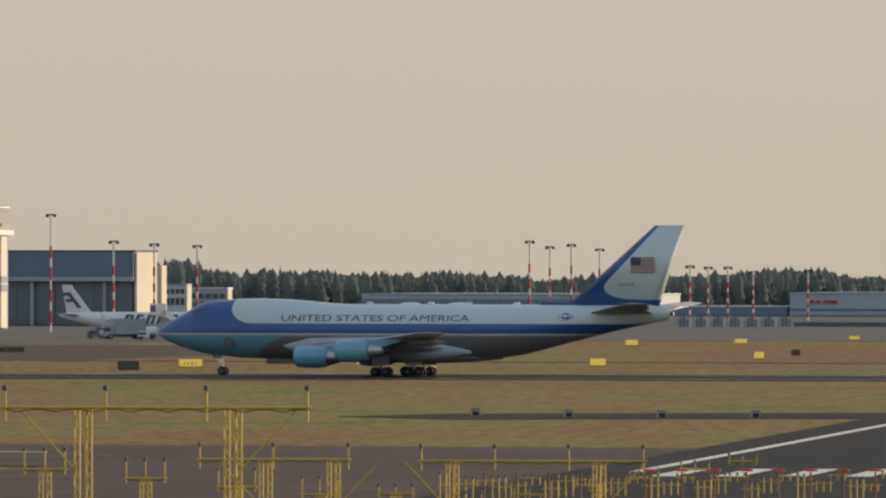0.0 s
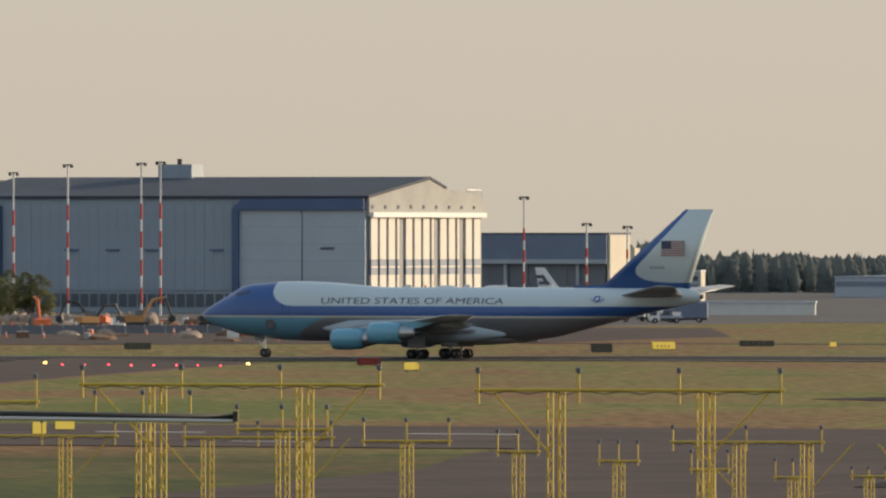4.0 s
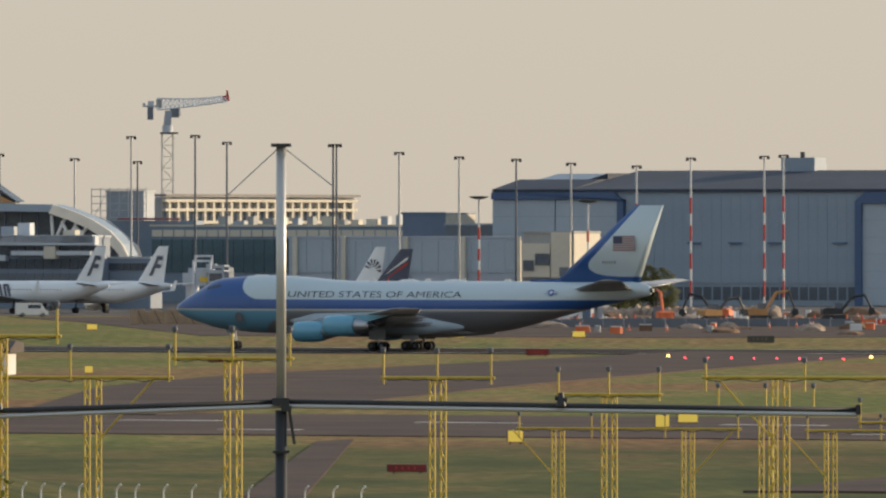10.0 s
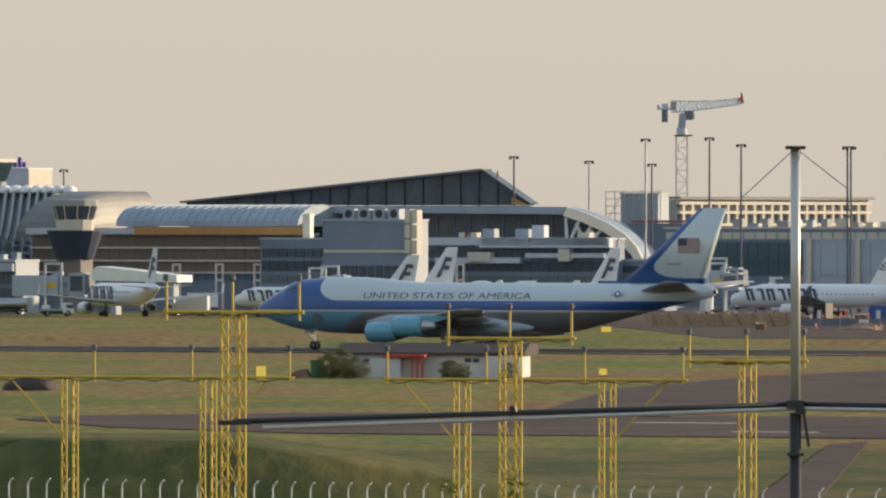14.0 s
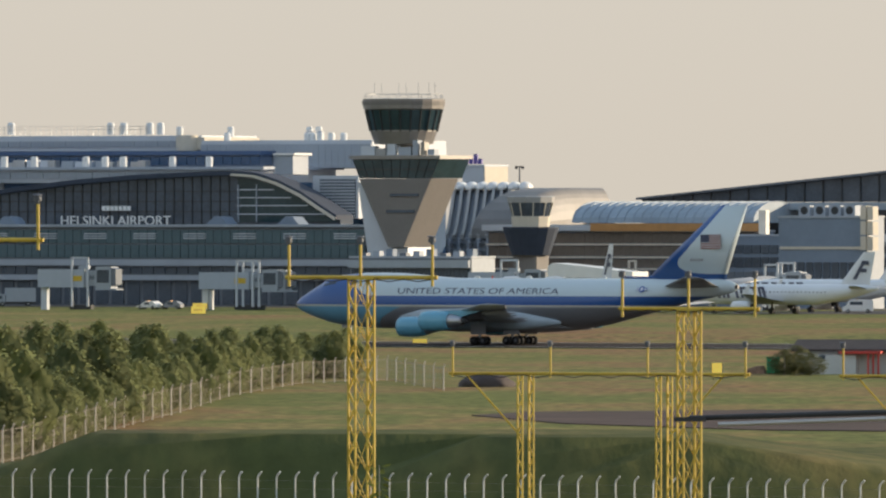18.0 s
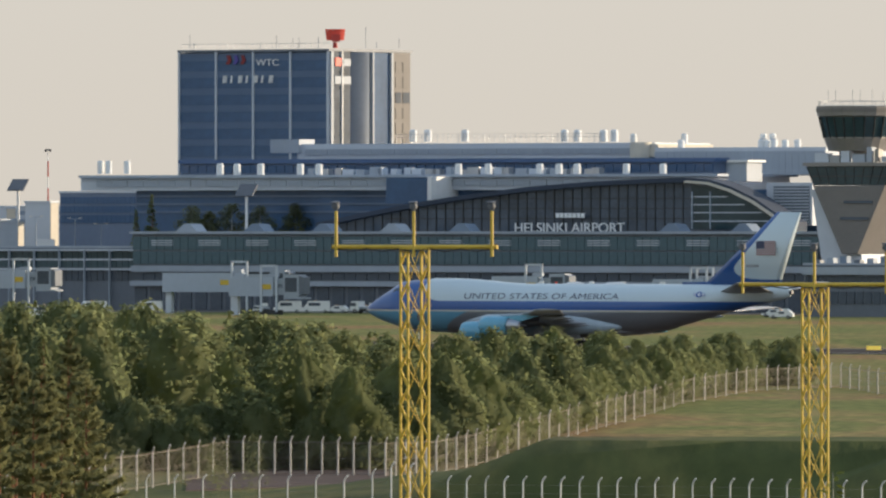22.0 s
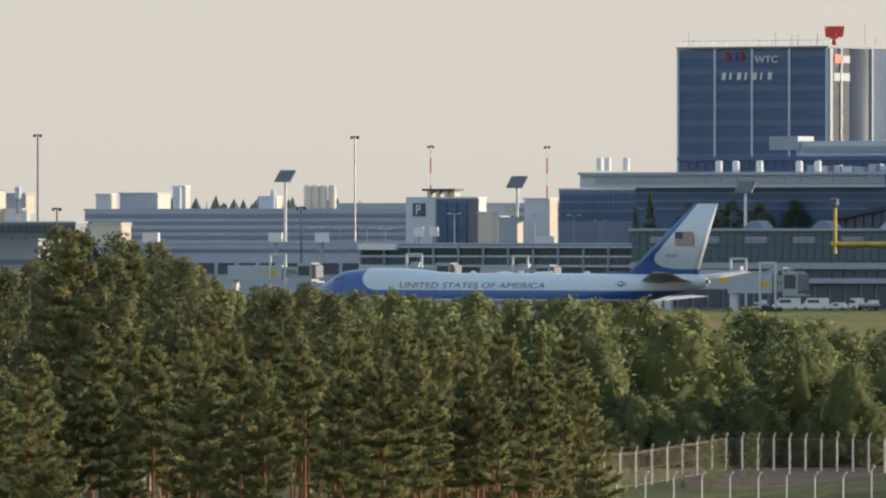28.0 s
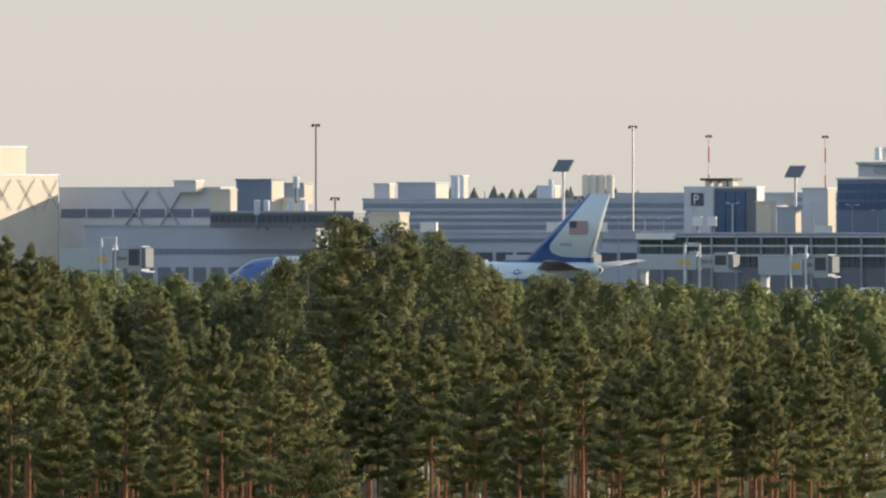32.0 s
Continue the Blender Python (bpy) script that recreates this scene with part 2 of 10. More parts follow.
def ground_material():
    """Mown airfield grass: green and dry reddish patches with fine tufts, rougher towards the woods."""
    m = bpy.data.materials.new("airfield_grass")
    m.use_nodes = True
    n, l = m.node_tree.nodes, m.node_tree.links
    b = n["Principled BSDF"]
    b.inputs["Roughness"].default_value = 0.95
    b.inputs["Specular IOR Level"].default_value = 0.1
    geo = n.new("ShaderNodeTexCoord")
    stretch = n.new("ShaderNodeMapping")
    stretch.inputs["Scale"].default_value = (0.03, 0.013, 0.02)
    stretch.inputs["Rotation"].default_value = (0, 0, radians(12))
    l.new(geo.outputs["Object"], stretch.inputs["Vector"])
    broad, mid, fine = (n.new("ShaderNodeTexNoise") for _ in range(3))
    for t, s, d in ((broad, 0.6, 4), (mid, 3.5, 6), (fine, 22.0, 7)):
        t.inputs["Scale"].default_value, t.inputs["Detail"].default_value = s, d
        l.new(stretch.outputs[0], t.inputs["Vector"])
    ramp = n.new("ShaderNodeValToRGB")
    e = ramp.color_ramp.elements
    e[0].position, e[0].color = 0.38, (0.14, 0.152, 0.045, 1)
    e[1].position, e[1].color = 0.68, (0.222, 0.125, 0.064, 1)
    k = ramp.color_ramp.elements.new(0.5)
    k.color = (0.212, 0.175, 0.064, 1)
    mix = n.new("ShaderNodeMath")
    mix.operation = "MULTIPLY_ADD"
    l.new(mid.outputs[0], mix.inputs[0])
    mix.inputs[1].default_value = 0.75
    l.new(broad.outputs[0], mix.inputs[2])
    sub = n.new("ShaderNodeMath")
    sub.operation = "SUBTRACT"
    l.new(mix.outputs[0], sub.inputs[0])
    sub.inputs[1].default_value = 0.385
    # drier to the right, greener towards the woods on the left
    place = n.new("ShaderNodeSeparateXYZ")
    l.new(geo.outputs["Object"], place.inputs[0])
    lean = n.new("ShaderNodeMath")
    lean.operation = "MULTIPLY_ADD"
    l.new(place.outputs[0], lean.inputs[0])
    lean.inputs[1].default_value = 0.0004
    l.new(sub.outputs[0], lean.inputs[2])
    l.new(lean.outputs[0], ramp.inputs[0])
    tint = n.new("ShaderNodeMix")
    tint.data_type, tint.blend_type = "RGBA", "MULTIPLY"
    tint.inputs[0].default_value = 0.85
    l.new(ramp.outputs[0], tint.inputs[6])
    fr = n.new("ShaderNodeValToRGB")
    fr.color_ramp.elements[0].position, fr.color_ramp.elements[1].position = 0.33, 0.67
    fr.color_ramp.elements[0].color, fr.color_ramp.elements[1].color = (0.5, 0.54, 0.5, 1), (1.5, 1.45, 1.35, 1)
    l.new(fine.outputs[0], fr.inputs[0])
    l.new(fr.outputs[0], tint.inputs[7])
    # tall unmown grass along the perimeter fence; its darkness also paints the bank's shade
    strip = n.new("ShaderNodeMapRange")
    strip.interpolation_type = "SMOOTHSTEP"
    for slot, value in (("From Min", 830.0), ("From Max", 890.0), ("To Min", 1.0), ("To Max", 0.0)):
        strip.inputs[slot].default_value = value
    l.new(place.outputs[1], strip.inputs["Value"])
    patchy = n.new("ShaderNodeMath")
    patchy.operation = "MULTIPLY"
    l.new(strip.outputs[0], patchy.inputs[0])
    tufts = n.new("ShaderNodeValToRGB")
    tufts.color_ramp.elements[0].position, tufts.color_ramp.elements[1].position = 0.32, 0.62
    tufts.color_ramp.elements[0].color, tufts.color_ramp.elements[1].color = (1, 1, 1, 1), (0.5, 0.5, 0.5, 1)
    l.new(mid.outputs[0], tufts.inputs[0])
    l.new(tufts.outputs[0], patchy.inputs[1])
    rank_shade = n.new("ShaderNodeMix")
    rank_shade.data_type = "RGBA"
    l.new(patchy.outputs[0], rank_shade.inputs[0])
    l.new(tint.outputs[2], rank_shade.inputs[6])
    rank_shade.inputs[7].default_value = (0.062, 0.072, 0.026, 1)
    l.new(rank_shade.outputs[2], b.inputs["Base Color"])
    bp = n.new("ShaderNodeBump")
    bp.inputs["Strength"].default_value, bp.inputs["Distance"].default_value = 0.5, 0.4
    l.new(fine.outputs[0], bp.inputs["Height"])
    l.new(bp.outputs[0], b.inputs["Normal"])
    return m


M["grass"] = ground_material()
M["brown_mark"] = mat("dull_sign_marking", (0.16, 0.15, 0.10), 0.6, vary=0.15)
M["fence_pale"] = mat("pale_galvanised_posts", (0.50, 0.47, 0.42), 0.6, 0.1, vary=0.15, size=1)
M["fence_grey"] = mat("weathered_galvanised_fence", (0.24, 0.21, 0.17), 0.7, 0.1, vary=0.2, size=1)
for key in ("glass_dark", "glass_blue", "teal", "glass_green"):
    M[key].node_tree.nodes["Principled BSDF"].inputs["Specular IOR Level"].default_value = 0.35

# ---- surveying: bearings are counted in steps of 1/21000 rad, sights in the same steps below the level of STEP_LEVEL ----
STEPS, STEP_NORTH, STEP_LEVEL = 21000.0, -2100.0, 443.0
SHEETS = {0: (0, 0), 1: (-216, 21.5), 2: (-473, 29.6), 6: (-1035, 37.8), 9: (-1613, 34.2), 11: (-2206, 39.6), 12: (-2413, 37.9), 13: (-2613, 39.3),
          14: (-2958.5, 42.4), 140: (-2849.4, 38.6), 16: (-3408, 41), 17: (-3530.7, 41.5), 19: (-3859.6, 41.6), 21: (-4297.5, 32), 23: (-4637.7, 31), 25: (-4911, 24.9),
          28: (-5342, 37.5), 30: (-5609, 40.6), 32: (-5834, 56)}
GRID = -27.9  # the runway, hangars and terminals share this direction (degrees)


def U(sheet, x):
    return x + SHEETS[sheet][0]


def V(sheet, y):
    return y + SHEETS[sheet][1]


def site(u, d, z=0.0):
    """The place at bearing u and d metres from the tripod."""
    a = (u - STEP_NORTH) / STEPS
    return Vector((d * math.sin(a), d * math.cos(a), z))


def lift(v, d):
    """The height at which the sight v lies d metres away."""
    return EYE_Z - (v - STEP_LEVEL) * d / STEPS


def reach(v, z=0.0):
    """How far away the sight v meets the level z."""
    return (EYE_Z - z) * STEPS / (v - STEP_LEVEL)


class Front:
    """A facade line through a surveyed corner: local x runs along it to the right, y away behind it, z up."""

    def __init__(self, u, d, turn=GRID):
        self.o, self.turn, self.u, self.d = site(u, d), turn, u, d
        t = radians(turn)
        self.e1, self.e2 = Vector((math.cos(t), math.sin(t), 0)), Vector((-math.sin(t), math.cos(t), 0))

    def x(self, u, y=0.0):
        a = (u - STEP_NORTH) / STEPS
        c, s = math.cos(a), math.sin(a)
        q = self.o + self.e2 * y
        return -(q.x * c - q.y * s) / (self.e1.x * c - self.e1.y * s)

    def y(self, u, x=0.0):
        a = (u - STEP_NORTH) / STEPS
        c, s = math.cos(a), math.sin(a)
        q = self.o + self.e1 * x
        return -(q.x * c - q.y * s) / (self.e2.x * c - self.e2.y * s)

    def z(self, v, x=0.0, y=0.0):
        q = self.o + self.e1 * x + self.e2 * y
        return lift(v, math.hypot(q.x, q.y))

    def at(self, x, y=0.0, z=0.0):
        return self.o + self.e1 * x + self.e2 * y + Vector((0, 0, z))

    def thing(self, name, label, category, group="", kind=""):
        ob = new(name)
        ob.matrix_world = Matrix.Translation(self.o) @ pose(0, 0, 0, 0, 0, self.turn)
        return tagged(ob, label, category, group, kind)


# ---- mesh helpers ----
def part(name, bm, material, parent=None, label="", smooth=False, at=None):
    me = bpy.data.meshes.new(name)
    bm.to_mesh(me)
    bm.free()
    me.materials.append(material)
    if smooth:
        for p in me.polygons:
            p.use_smooth = True
    ob = new(name, me)
    if parent is not None:
        ob.parent = parent
    if at is not None:
        ob.matrix_basis = at
    return tagged(ob, label)


def again(ob, at, parent):
    """Another piece on the same mesh."""
    o = ob.copy()
    scene.collection.objects.link(o)
    o.parent = parent
    o.matrix_basis = at
    return o


def empty(name, at, label, category, group="", kind=""):
    ob = new(name)
    ob.matrix_world = at if isinstance(at, Matrix) else Matrix.Translation(at)
    return tagged(ob, label, category, group, kind)


BOX_FACES = ((0, 3, 2, 1), (4, 5, 6, 7), (0, 1, 5, 4), (1, 2, 6, 5), (2, 3, 7, 6), (3, 0, 4, 7))


def box(bm, x0, x1, y0, y1, z0, z1, m=None):
    vs = [bm.verts.new(Vector(p) if m is None else m @ Vector(p)) for p in
          ((x0, y0, z0), (x1, y0, z0), (x1, y1, z0), (x0, y1, z0), (x0, y0, z1), (x1, y0, z1), (x1, y1, z1), (x0, y1, z1))]
    for f in BOX_FACES:
        bm.faces.new([vs[i] for i in f])
    return bm


def boxes(*specs):
    bm = bmesh.new()
    for s in specs:
        box(bm, *s)
    return bm


def rod(bm, p, q, r, r2=None, n=8, cap=True):
    """A round bar from p to q."""
    p, q = Vector(p), Vector(q)
    r2 = r if r2 is None else r2
    w = (q - p).normalized()
    a = w.orthogonal().normalized()
    b = w.cross(a)
    rings = []
    for c, rr in ((p, r), (q, r2)):
        rings.append([bm.verts.new(c + (a * math.cos(2 * math.pi * i / n) + b * math.sin(2 * math.pi * i / n)) * rr) for i in range(n)])
    for i in range(n):
        j = (i + 1) % n
        bm.faces.new((rings[0][i], rings[0][j], rings[1][j], rings[1][i]))
    if cap:
        bm.faces.new(rings[0][::-1])
        bm.faces.new(rings[1])
    return bm


def strand(pts, r):
    """One thin cable, square in section, through points that run along x."""
    bm = bmesh.new()
    rings = [[bm.verts.new((x, y + a, z + b)) for a, b in ((-r, -r), (r, -r), (r, r), (-r, r))] for x, y, z in pts]
    for p, q in zip(rings, rings[1:]):
        for k in range(4):
            bm.faces.new((p[k], p[(k + 1) % 4], q[(k + 1) % 4], q[k]))
    bm.faces.new(rings[0][::-1])
    bm.faces.new(rings[-1])
    return bm


def rods(*specs, n=8):
    bm = bmesh.new()
    for s in specs:
        rod(bm, *s, n=n)
    return bm


def slab(bm, outline, y0, y1):
    """An outline of (x, z) drawn out from y0 to y1."""
    a = [bm.verts.new((x, y0, z)) for x, z in outline]
    b = [bm.verts.new((x, y1, z)) for x, z in outline]
    bm.faces.new(a)
    bm.faces.new(b[::-1])
    n = len(a)
    for i in range(n):
        bm.faces.new((a[(i + 1) % n], a[i], b[i], b[(i + 1) % n]))
    bmesh.ops.recalc_face_normals(bm, faces=bm.faces)
    return bm


def plate(bm, outline, z0, z1):
    """An outline of (x, y) raised from z0 to z1."""
    a = [bm.verts.new((x, y, z0)) for x, y in outline]
    b = [bm.verts.new((x, y, z1)) for x, y in outline]
    bm.faces.new(a[::-1])
    bm.faces.new(b)
    n = len(a)
    for i in range(n):
        bm.faces.new((a[i], a[(i + 1) % n], b[(i + 1) % n], b[i]))
    bmesh.ops.recalc_face_normals(bm, faces=bm.faces)
    return bm


def lathe(bm, profile, n=20, axis="Z", at=(0, 0, 0)):
    """A profile of (along, radius) turned round an axis."""
    rings = []
    o = Vector(at)
    for t, r in profile:
        ring = []
        for i in range(n):
            a = 2 * math.pi * i / n
            c, s = math.cos(a) * r, math.sin(a) * r
            ring.append(bm.verts.new(o + Vector({"Z": (c, s, t), "X": (t, c, s), "Y": (c, t, s)}[axis])))
        rings.append(ring)
    for r0, r1 in zip(rings, rings[1:]):
        for i in range(n):
            bm.faces.new((r0[i], r0[(i + 1) % n], r1[(i + 1) % n], r1[i]))
    bm.faces.new(rings[0][::-1])
    bm.faces.new(rings[-1])
    bmesh.ops.recalc_face_normals(bm, faces=bm.faces)
    return bm


def loft(bm, rings, closed=True):
    vs = [[bm.verts.new(p) for p in ring] for ring in rings]
    n = len(vs[0])
    for a, b in zip(vs, vs[1:]):
        for i in range(n):
            bm.faces.new((a[i], a[(i + 1) % n], b[(i + 1) % n], b[i]))
    bm.faces.new(vs[0][::-1])
    bm.faces.new(vs[-1])
    bmesh.ops.recalc_face_normals(bm, faces=bm.faces)
    return bm


def lettering(words, height, width, material, parent, at, name="lettering", label="", depth=0.02):
    """Words in the built-in font as a thin mesh, standing in the local x-z plane and facing -y, fitted to width."""
    cu = bpy.data.curves.new(name, "FONT")
    cu.body, cu.size, cu.extrude = words, 1.0, 0.0
    tmp = bpy.data.objects.new(name, cu)
    scene.collection.objects.link(tmp)
    me = bpy.data.meshes.new_from_object(tmp.evaluated_get(bpy.context.evaluated_depsgraph_get()))
    bpy.data.objects.remove(tmp)
    xs = [v.co.x for v in me.vertices]
    ys = [v.co.y for v in me.vertices]
    x0, w, y0, h = min(xs), max(xs) - min(xs), min(ys), max(ys) - min(ys)
    for v in me.vertices:
        v.co = Vector(((v.co.x - x0) / w * width, 0.0, (v.co.y - y0) / h * height))
    bm = bmesh.new()
    bm.from_mesh(me)
    ret = bmesh.ops.extrude_face_region(bm, geom=bm.faces[:])
    for g in ret["geom"]:
        if isinstance(g, bmesh.types.BMVert):
            g.co.y -= depth
    bpy.data.meshes.remove(me)
    return part(name, bm, material, parent, label, at=at)

# ---- ground, runways, taxiways ----
E1 = Vector((math.cos(radians(GRID)), math.sin(radians(GRID)), 0))
E2 = Vector((-math.sin(radians(GRID)), math.cos(radians(GRID)), 0))


def runway_dip(x, y):
    """How far the runway strip lies below the field; it sags gently in the middle of its length."""
    p, s = E2.x * x + E2.y * y, E1.x * x + E1.y * y
    side = min(1.0, max(0.0, (95 - abs(p - 1428.0)) / 40.0))
    f = min(1.0, max(0.0, (-540 - s) / 110.0))
    end = min(1.0, max(0.0, (s + 2000) / 200.0)) * min(1.0, max(0.0, (1000 - s) / 200.0))
    g = min(1.0, max(0.0, (-855 - s) / 130.0))
    return (0.26 + 0.42 * f * f * (3 - 2 * f) - 0.95 * g * g * (3 - 2 * g)) * side * side * (3 - 2 * side) * end


def bumpy(x, y):
    """Height of the ground: level airfield, a rise under the tripod, a shallow hollow before the woods."""
    d = math.hypot(x, y)
    if d > 1300:
        return -runway_dip(x, y)
    t = min(1.0, max(0.0, d / 260.0))
    z = 14.2 * (1 - t * t * (3 - 2 * t))
    if y > 0 and 638 < d < 770:
        # a long grassy bank behind the near fence, steep on its near side, running out to the left
        u = math.atan2(x, y) * STEPS + STEP_NORTH
        edge = 645 + 9 * math.sin(u / 310.0)
        rise = min(1.0, max(0.0, (d - edge) / 6.0))
        fall = min(1.0, max(0.0, (765 - d) / 95.0))
        fall = fall * fall * (3 - 2 * fall)
        end = min(1.0, max(0.0, (u + 3840) / 210.0)) * min(1.0, max(0.0, (-1650 - u) / 750.0))
        z += 4.4 * rise * rise * (3 - 2 * rise) * fall * end * end * (3 - 2 * end)
    return z


def spread(lo, hi, near, step, grow):
    """Grid lines that lie close together round zero and widen outwards."""
    out, v, s = [0.0], 0.0, step
    while v < hi:
        v += s
        if v > near:
            s *= grow
        out.append(min(v, hi))
    v, s = 0.0, step
    while v > lo:
        v -= s
        if v < -near:
            s *= grow
        out.append(max(v, lo))
    return sorted(set(out))


def build_ground():
    xs = spread(-4800, 4800, 260, 11, 1.14)
    ys = sorted(set(spread(-900, 4900, 2100, 13, 1.12) + [630.0 + 2.2 * i for i in range(22)]))
    verts = [(x, y, bumpy(x, y)) for y in ys for x in xs]
    w = len(xs)
    faces = [(j * w + i, j * w + i + 1, (j + 1) * w + i + 1, (j + 1) * w + i) for j in range(len(ys) - 1) for i in range(w - 1)]
    me = bpy.data.meshes.new("ground")
    me.from_pydata(verts, [], faces)
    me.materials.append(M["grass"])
    for p in me.polygons:
        p.use_smooth = True
    tagged(new("ground", me), "mown airfield grass with dry reddish patches", "grass", kind="structure")


build_ground()


def paving(name, pts, material, z, label, category="pavement"):
    bm = plate(bmesh.new(), [(p[0], p[1]) for p in pts], -0.3, z)
    return tagged(part(name, bm, material), label, category, kind="structure")


def along(p, s):
    return E2 * p + E1 * s


def stretch(p0, p1, s0, s1):
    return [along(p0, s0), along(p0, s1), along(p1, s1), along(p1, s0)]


def sightline(*pts):
    return [site(U(k, x), reach(V(k, y))) for k, x, y in pts]


RUNWAY_P = 1428.0


def ribbon(p0, p1, s0, s1, dz, n=90):
    """A strip along the runway that follows its gentle fall."""
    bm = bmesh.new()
    rows_ = []
    for i in range(n + 1):
        s = s0 + (s1 - s0) * i / n
        rows_.append([bm.verts.new((q.x, q.y, -runway_dip(q.x, q.y) + h)) for q, h in ((along(p0, s), -0.3), (along(p0, s), dz), (along(p1, s), dz), (along(p1, s), -0.3))])
    for a, b in zip(rows_, rows_[1:]):
        for i in range(4):
            bm.faces.new((a[i], b[i], b[(i + 1) % 4], a[(i + 1) % 4]))
    bm.faces.new(rows_[0][::-1])
    bm.faces.new(rows_[-1])
    bmesh.ops.recalc_face_normals(bm, faces=bm.faces)
    return bm


tagged(part("runway", ribbon(RUNWAY_P - 30, RUNWAY_P + 30, -1900, 900, 0.10), M["asphalt_dark"]), "dark asphalt runway under the taxiing aircraft", "runway", kind="structure")
paving("taxiway_1", [along(*q) for q in ((812, -440), (830, -468), (862, -495), (880, -500), (903, -485), (903, -270), (812, -270))], M["asphalt"], 0.08, "worn brown-grey asphalt taxiway", "taxiway")
paving("taxiway_2", [along(*q) for q in ((1545, -770), (1545, -690), (1600, -640), (1700, -650), (1850, -711), (1850, -960), (1760, -900))], M["asphalt"], 0.06, "wide worn asphalt taxiway before the hangars", "taxiway")
paving("taxiway_3", sightline((9, 900, 632), (9, 300, 664), (13, 1100, 668), (13, 850, 690), (13, 700, 736), (13, 950, 740), (13, 1300, 716),
                              (9, 250, 728), (9, 600, 692), (9, 900, 666), (9, 1250, 640)), M["asphalt"], 0.14, "curved asphalt taxiway joining the runway", "taxiway")
paving("taxi_lane", stretch(1588, 1600, -640, 300), M["asphalt"], 0.05, "thin asphalt lane in the grass", "taxiway")
paving("blast_pad", sightline((6, 760, 900), (6, 784, 876), (6, 880, 850), (6, 960, 822), (6, 1010, 804), (6, 1048, 796), (0, 400, 796), (0, 1700, 796), (0, 1900, 1080), (2, 60, 1080)), M["asphalt"], 0.11,
       "dark asphalt pad before the runway end", "runway")
paving("apron_1", stretch(1880, 1975, -1035, -742), M["apron"], 0.05, "worn grey concrete apron edge", "apron")
paving("apron_2", stretch(1975, 3000, -2600, -460), M["apron"], 0.05, "grey concrete apron before the terminals and hangars", "apron")
paving("path", sightline((9, 300, 788), (9, 235, 792), (9, 100, 890), (9, 200, 905)), M["asphalt"], 0.09, "narrow asphalt service road", "road")
paving("path_2", [site(u, reach(v)) for u, v in ((-4130, 874), (-3980, 866), (-3830, 864), (-3770, 866), (-3770, 882), (-3830, 892), (-4130, 902))], M["asphalt"], 0.06, "narrow asphalt patrol road along the fence", "road")
# the runway served by the approach lights
R2 = Vector((math.sin(radians(14.5)), math.cos(radians(14.5)), 0))
R2X = Vector((R2.y, -R2.x, 0))
R2O = Vector((85.0, 845.0, 0))
paving("runway_2", [R2O + R2X * 40 - R2 * 105, R2O + R2X * 125 - R2 * 105, R2O + R2X * 125 + R2 * 520, R2O + R2X * 40 + R2 * 520], M["asphalt_black"], 0.16,
       "dark asphalt runway end with white edge lines", "runway")
paving("runway_shoulder", [R2O - R2 * 140, R2O + R2X * 40 - R2 * 140, R2O + R2X * 40 + R2 * 52, R2O + R2X * 8 + R2 * 26], M["asphalt"], 0.14, "dark asphalt blast pad beside the runway end", "runway")
# asphalt strip added where a shadow-like streak crosses the grass
paving("service_track", sightline((0, 600, 738), (0, 800, 733), (0, 1700, 731), (0, 1700, 741), (0, 1350, 742), (0, 800, 743)), M["asphalt_black"], 0.05, "narrow dark strip for a shadow-like streak in the grass", "road")


def marking(a, b, w, z, name="runway_marking"):
    a, b = Vector(a), Vector(b)
    side = Vector((b.y - a.y, a.x - b.x, 0)).normalized() * w / 2
    bm = plate(bmesh.new(), [(p.x, p.y) for p in (a - side, a + side, b + side, b - side)], z - 0.05, z)
    return tagged(part(name, bm, M["marking"]), "worn white painted line on asphalt", "marking", "pavement markings", "structure")


for off, w in ((45, 0.9), (105, 0.9), (75, 0.6)):
    marking(R2O + R2X * off + R2 * 5, R2O + R2X * off + R2 * 500, w, 0.18)
for k in range(12):
    marking(R2O + R2X * (48.5 + 4.6 * k) - R2 * 12, R2O + R2X * (48.5 + 4.6 * k) + R2 * 16, 1.8, 0.18)
for k in range(8):
    s = -440 + 27 * k
    marking(along(868, s), along(868, s + 9), 1.6, 0.10)
    if k % 2:
        marking(along(832, s), along(832, s + 7), 1.2, 0.10)
for off_ in (-26, 26):
    tagged(part("runway_marking", ribbon(RUNWAY_P + off_ - 0.4, RUNWAY_P + off_ + 0.4, -1800, 880, 0.12), M["marking"]), "worn white painted line on asphalt", "marking", "pavement markings", "structure")

# ---- the blue and white jumbo ----
RUNWAY_TURN = 152.1
RUNWAY_WAY = Vector((math.cos(radians(RUNWAY_TURN)), math.sin(radians(RUNWAY_TURN)), 0))
ROLL_START = site(1139, 1510) + RUNWAY_WAY * 29.9 + Vector((0, 0, 0.10))
rolling_wheels = []


def smooth_table(rows, a):
    """Values between the rows of a table, eased."""
    for r0, r1 in zip(rows, rows[1:]):
        if a <= r1[0]:
            t = (a - r0[0]) / (r1[0] - r0[0])
            return [p + (q - p) * t for p, q in zip(r0[1:], r1[1:])]
    return rows[-1][1:]


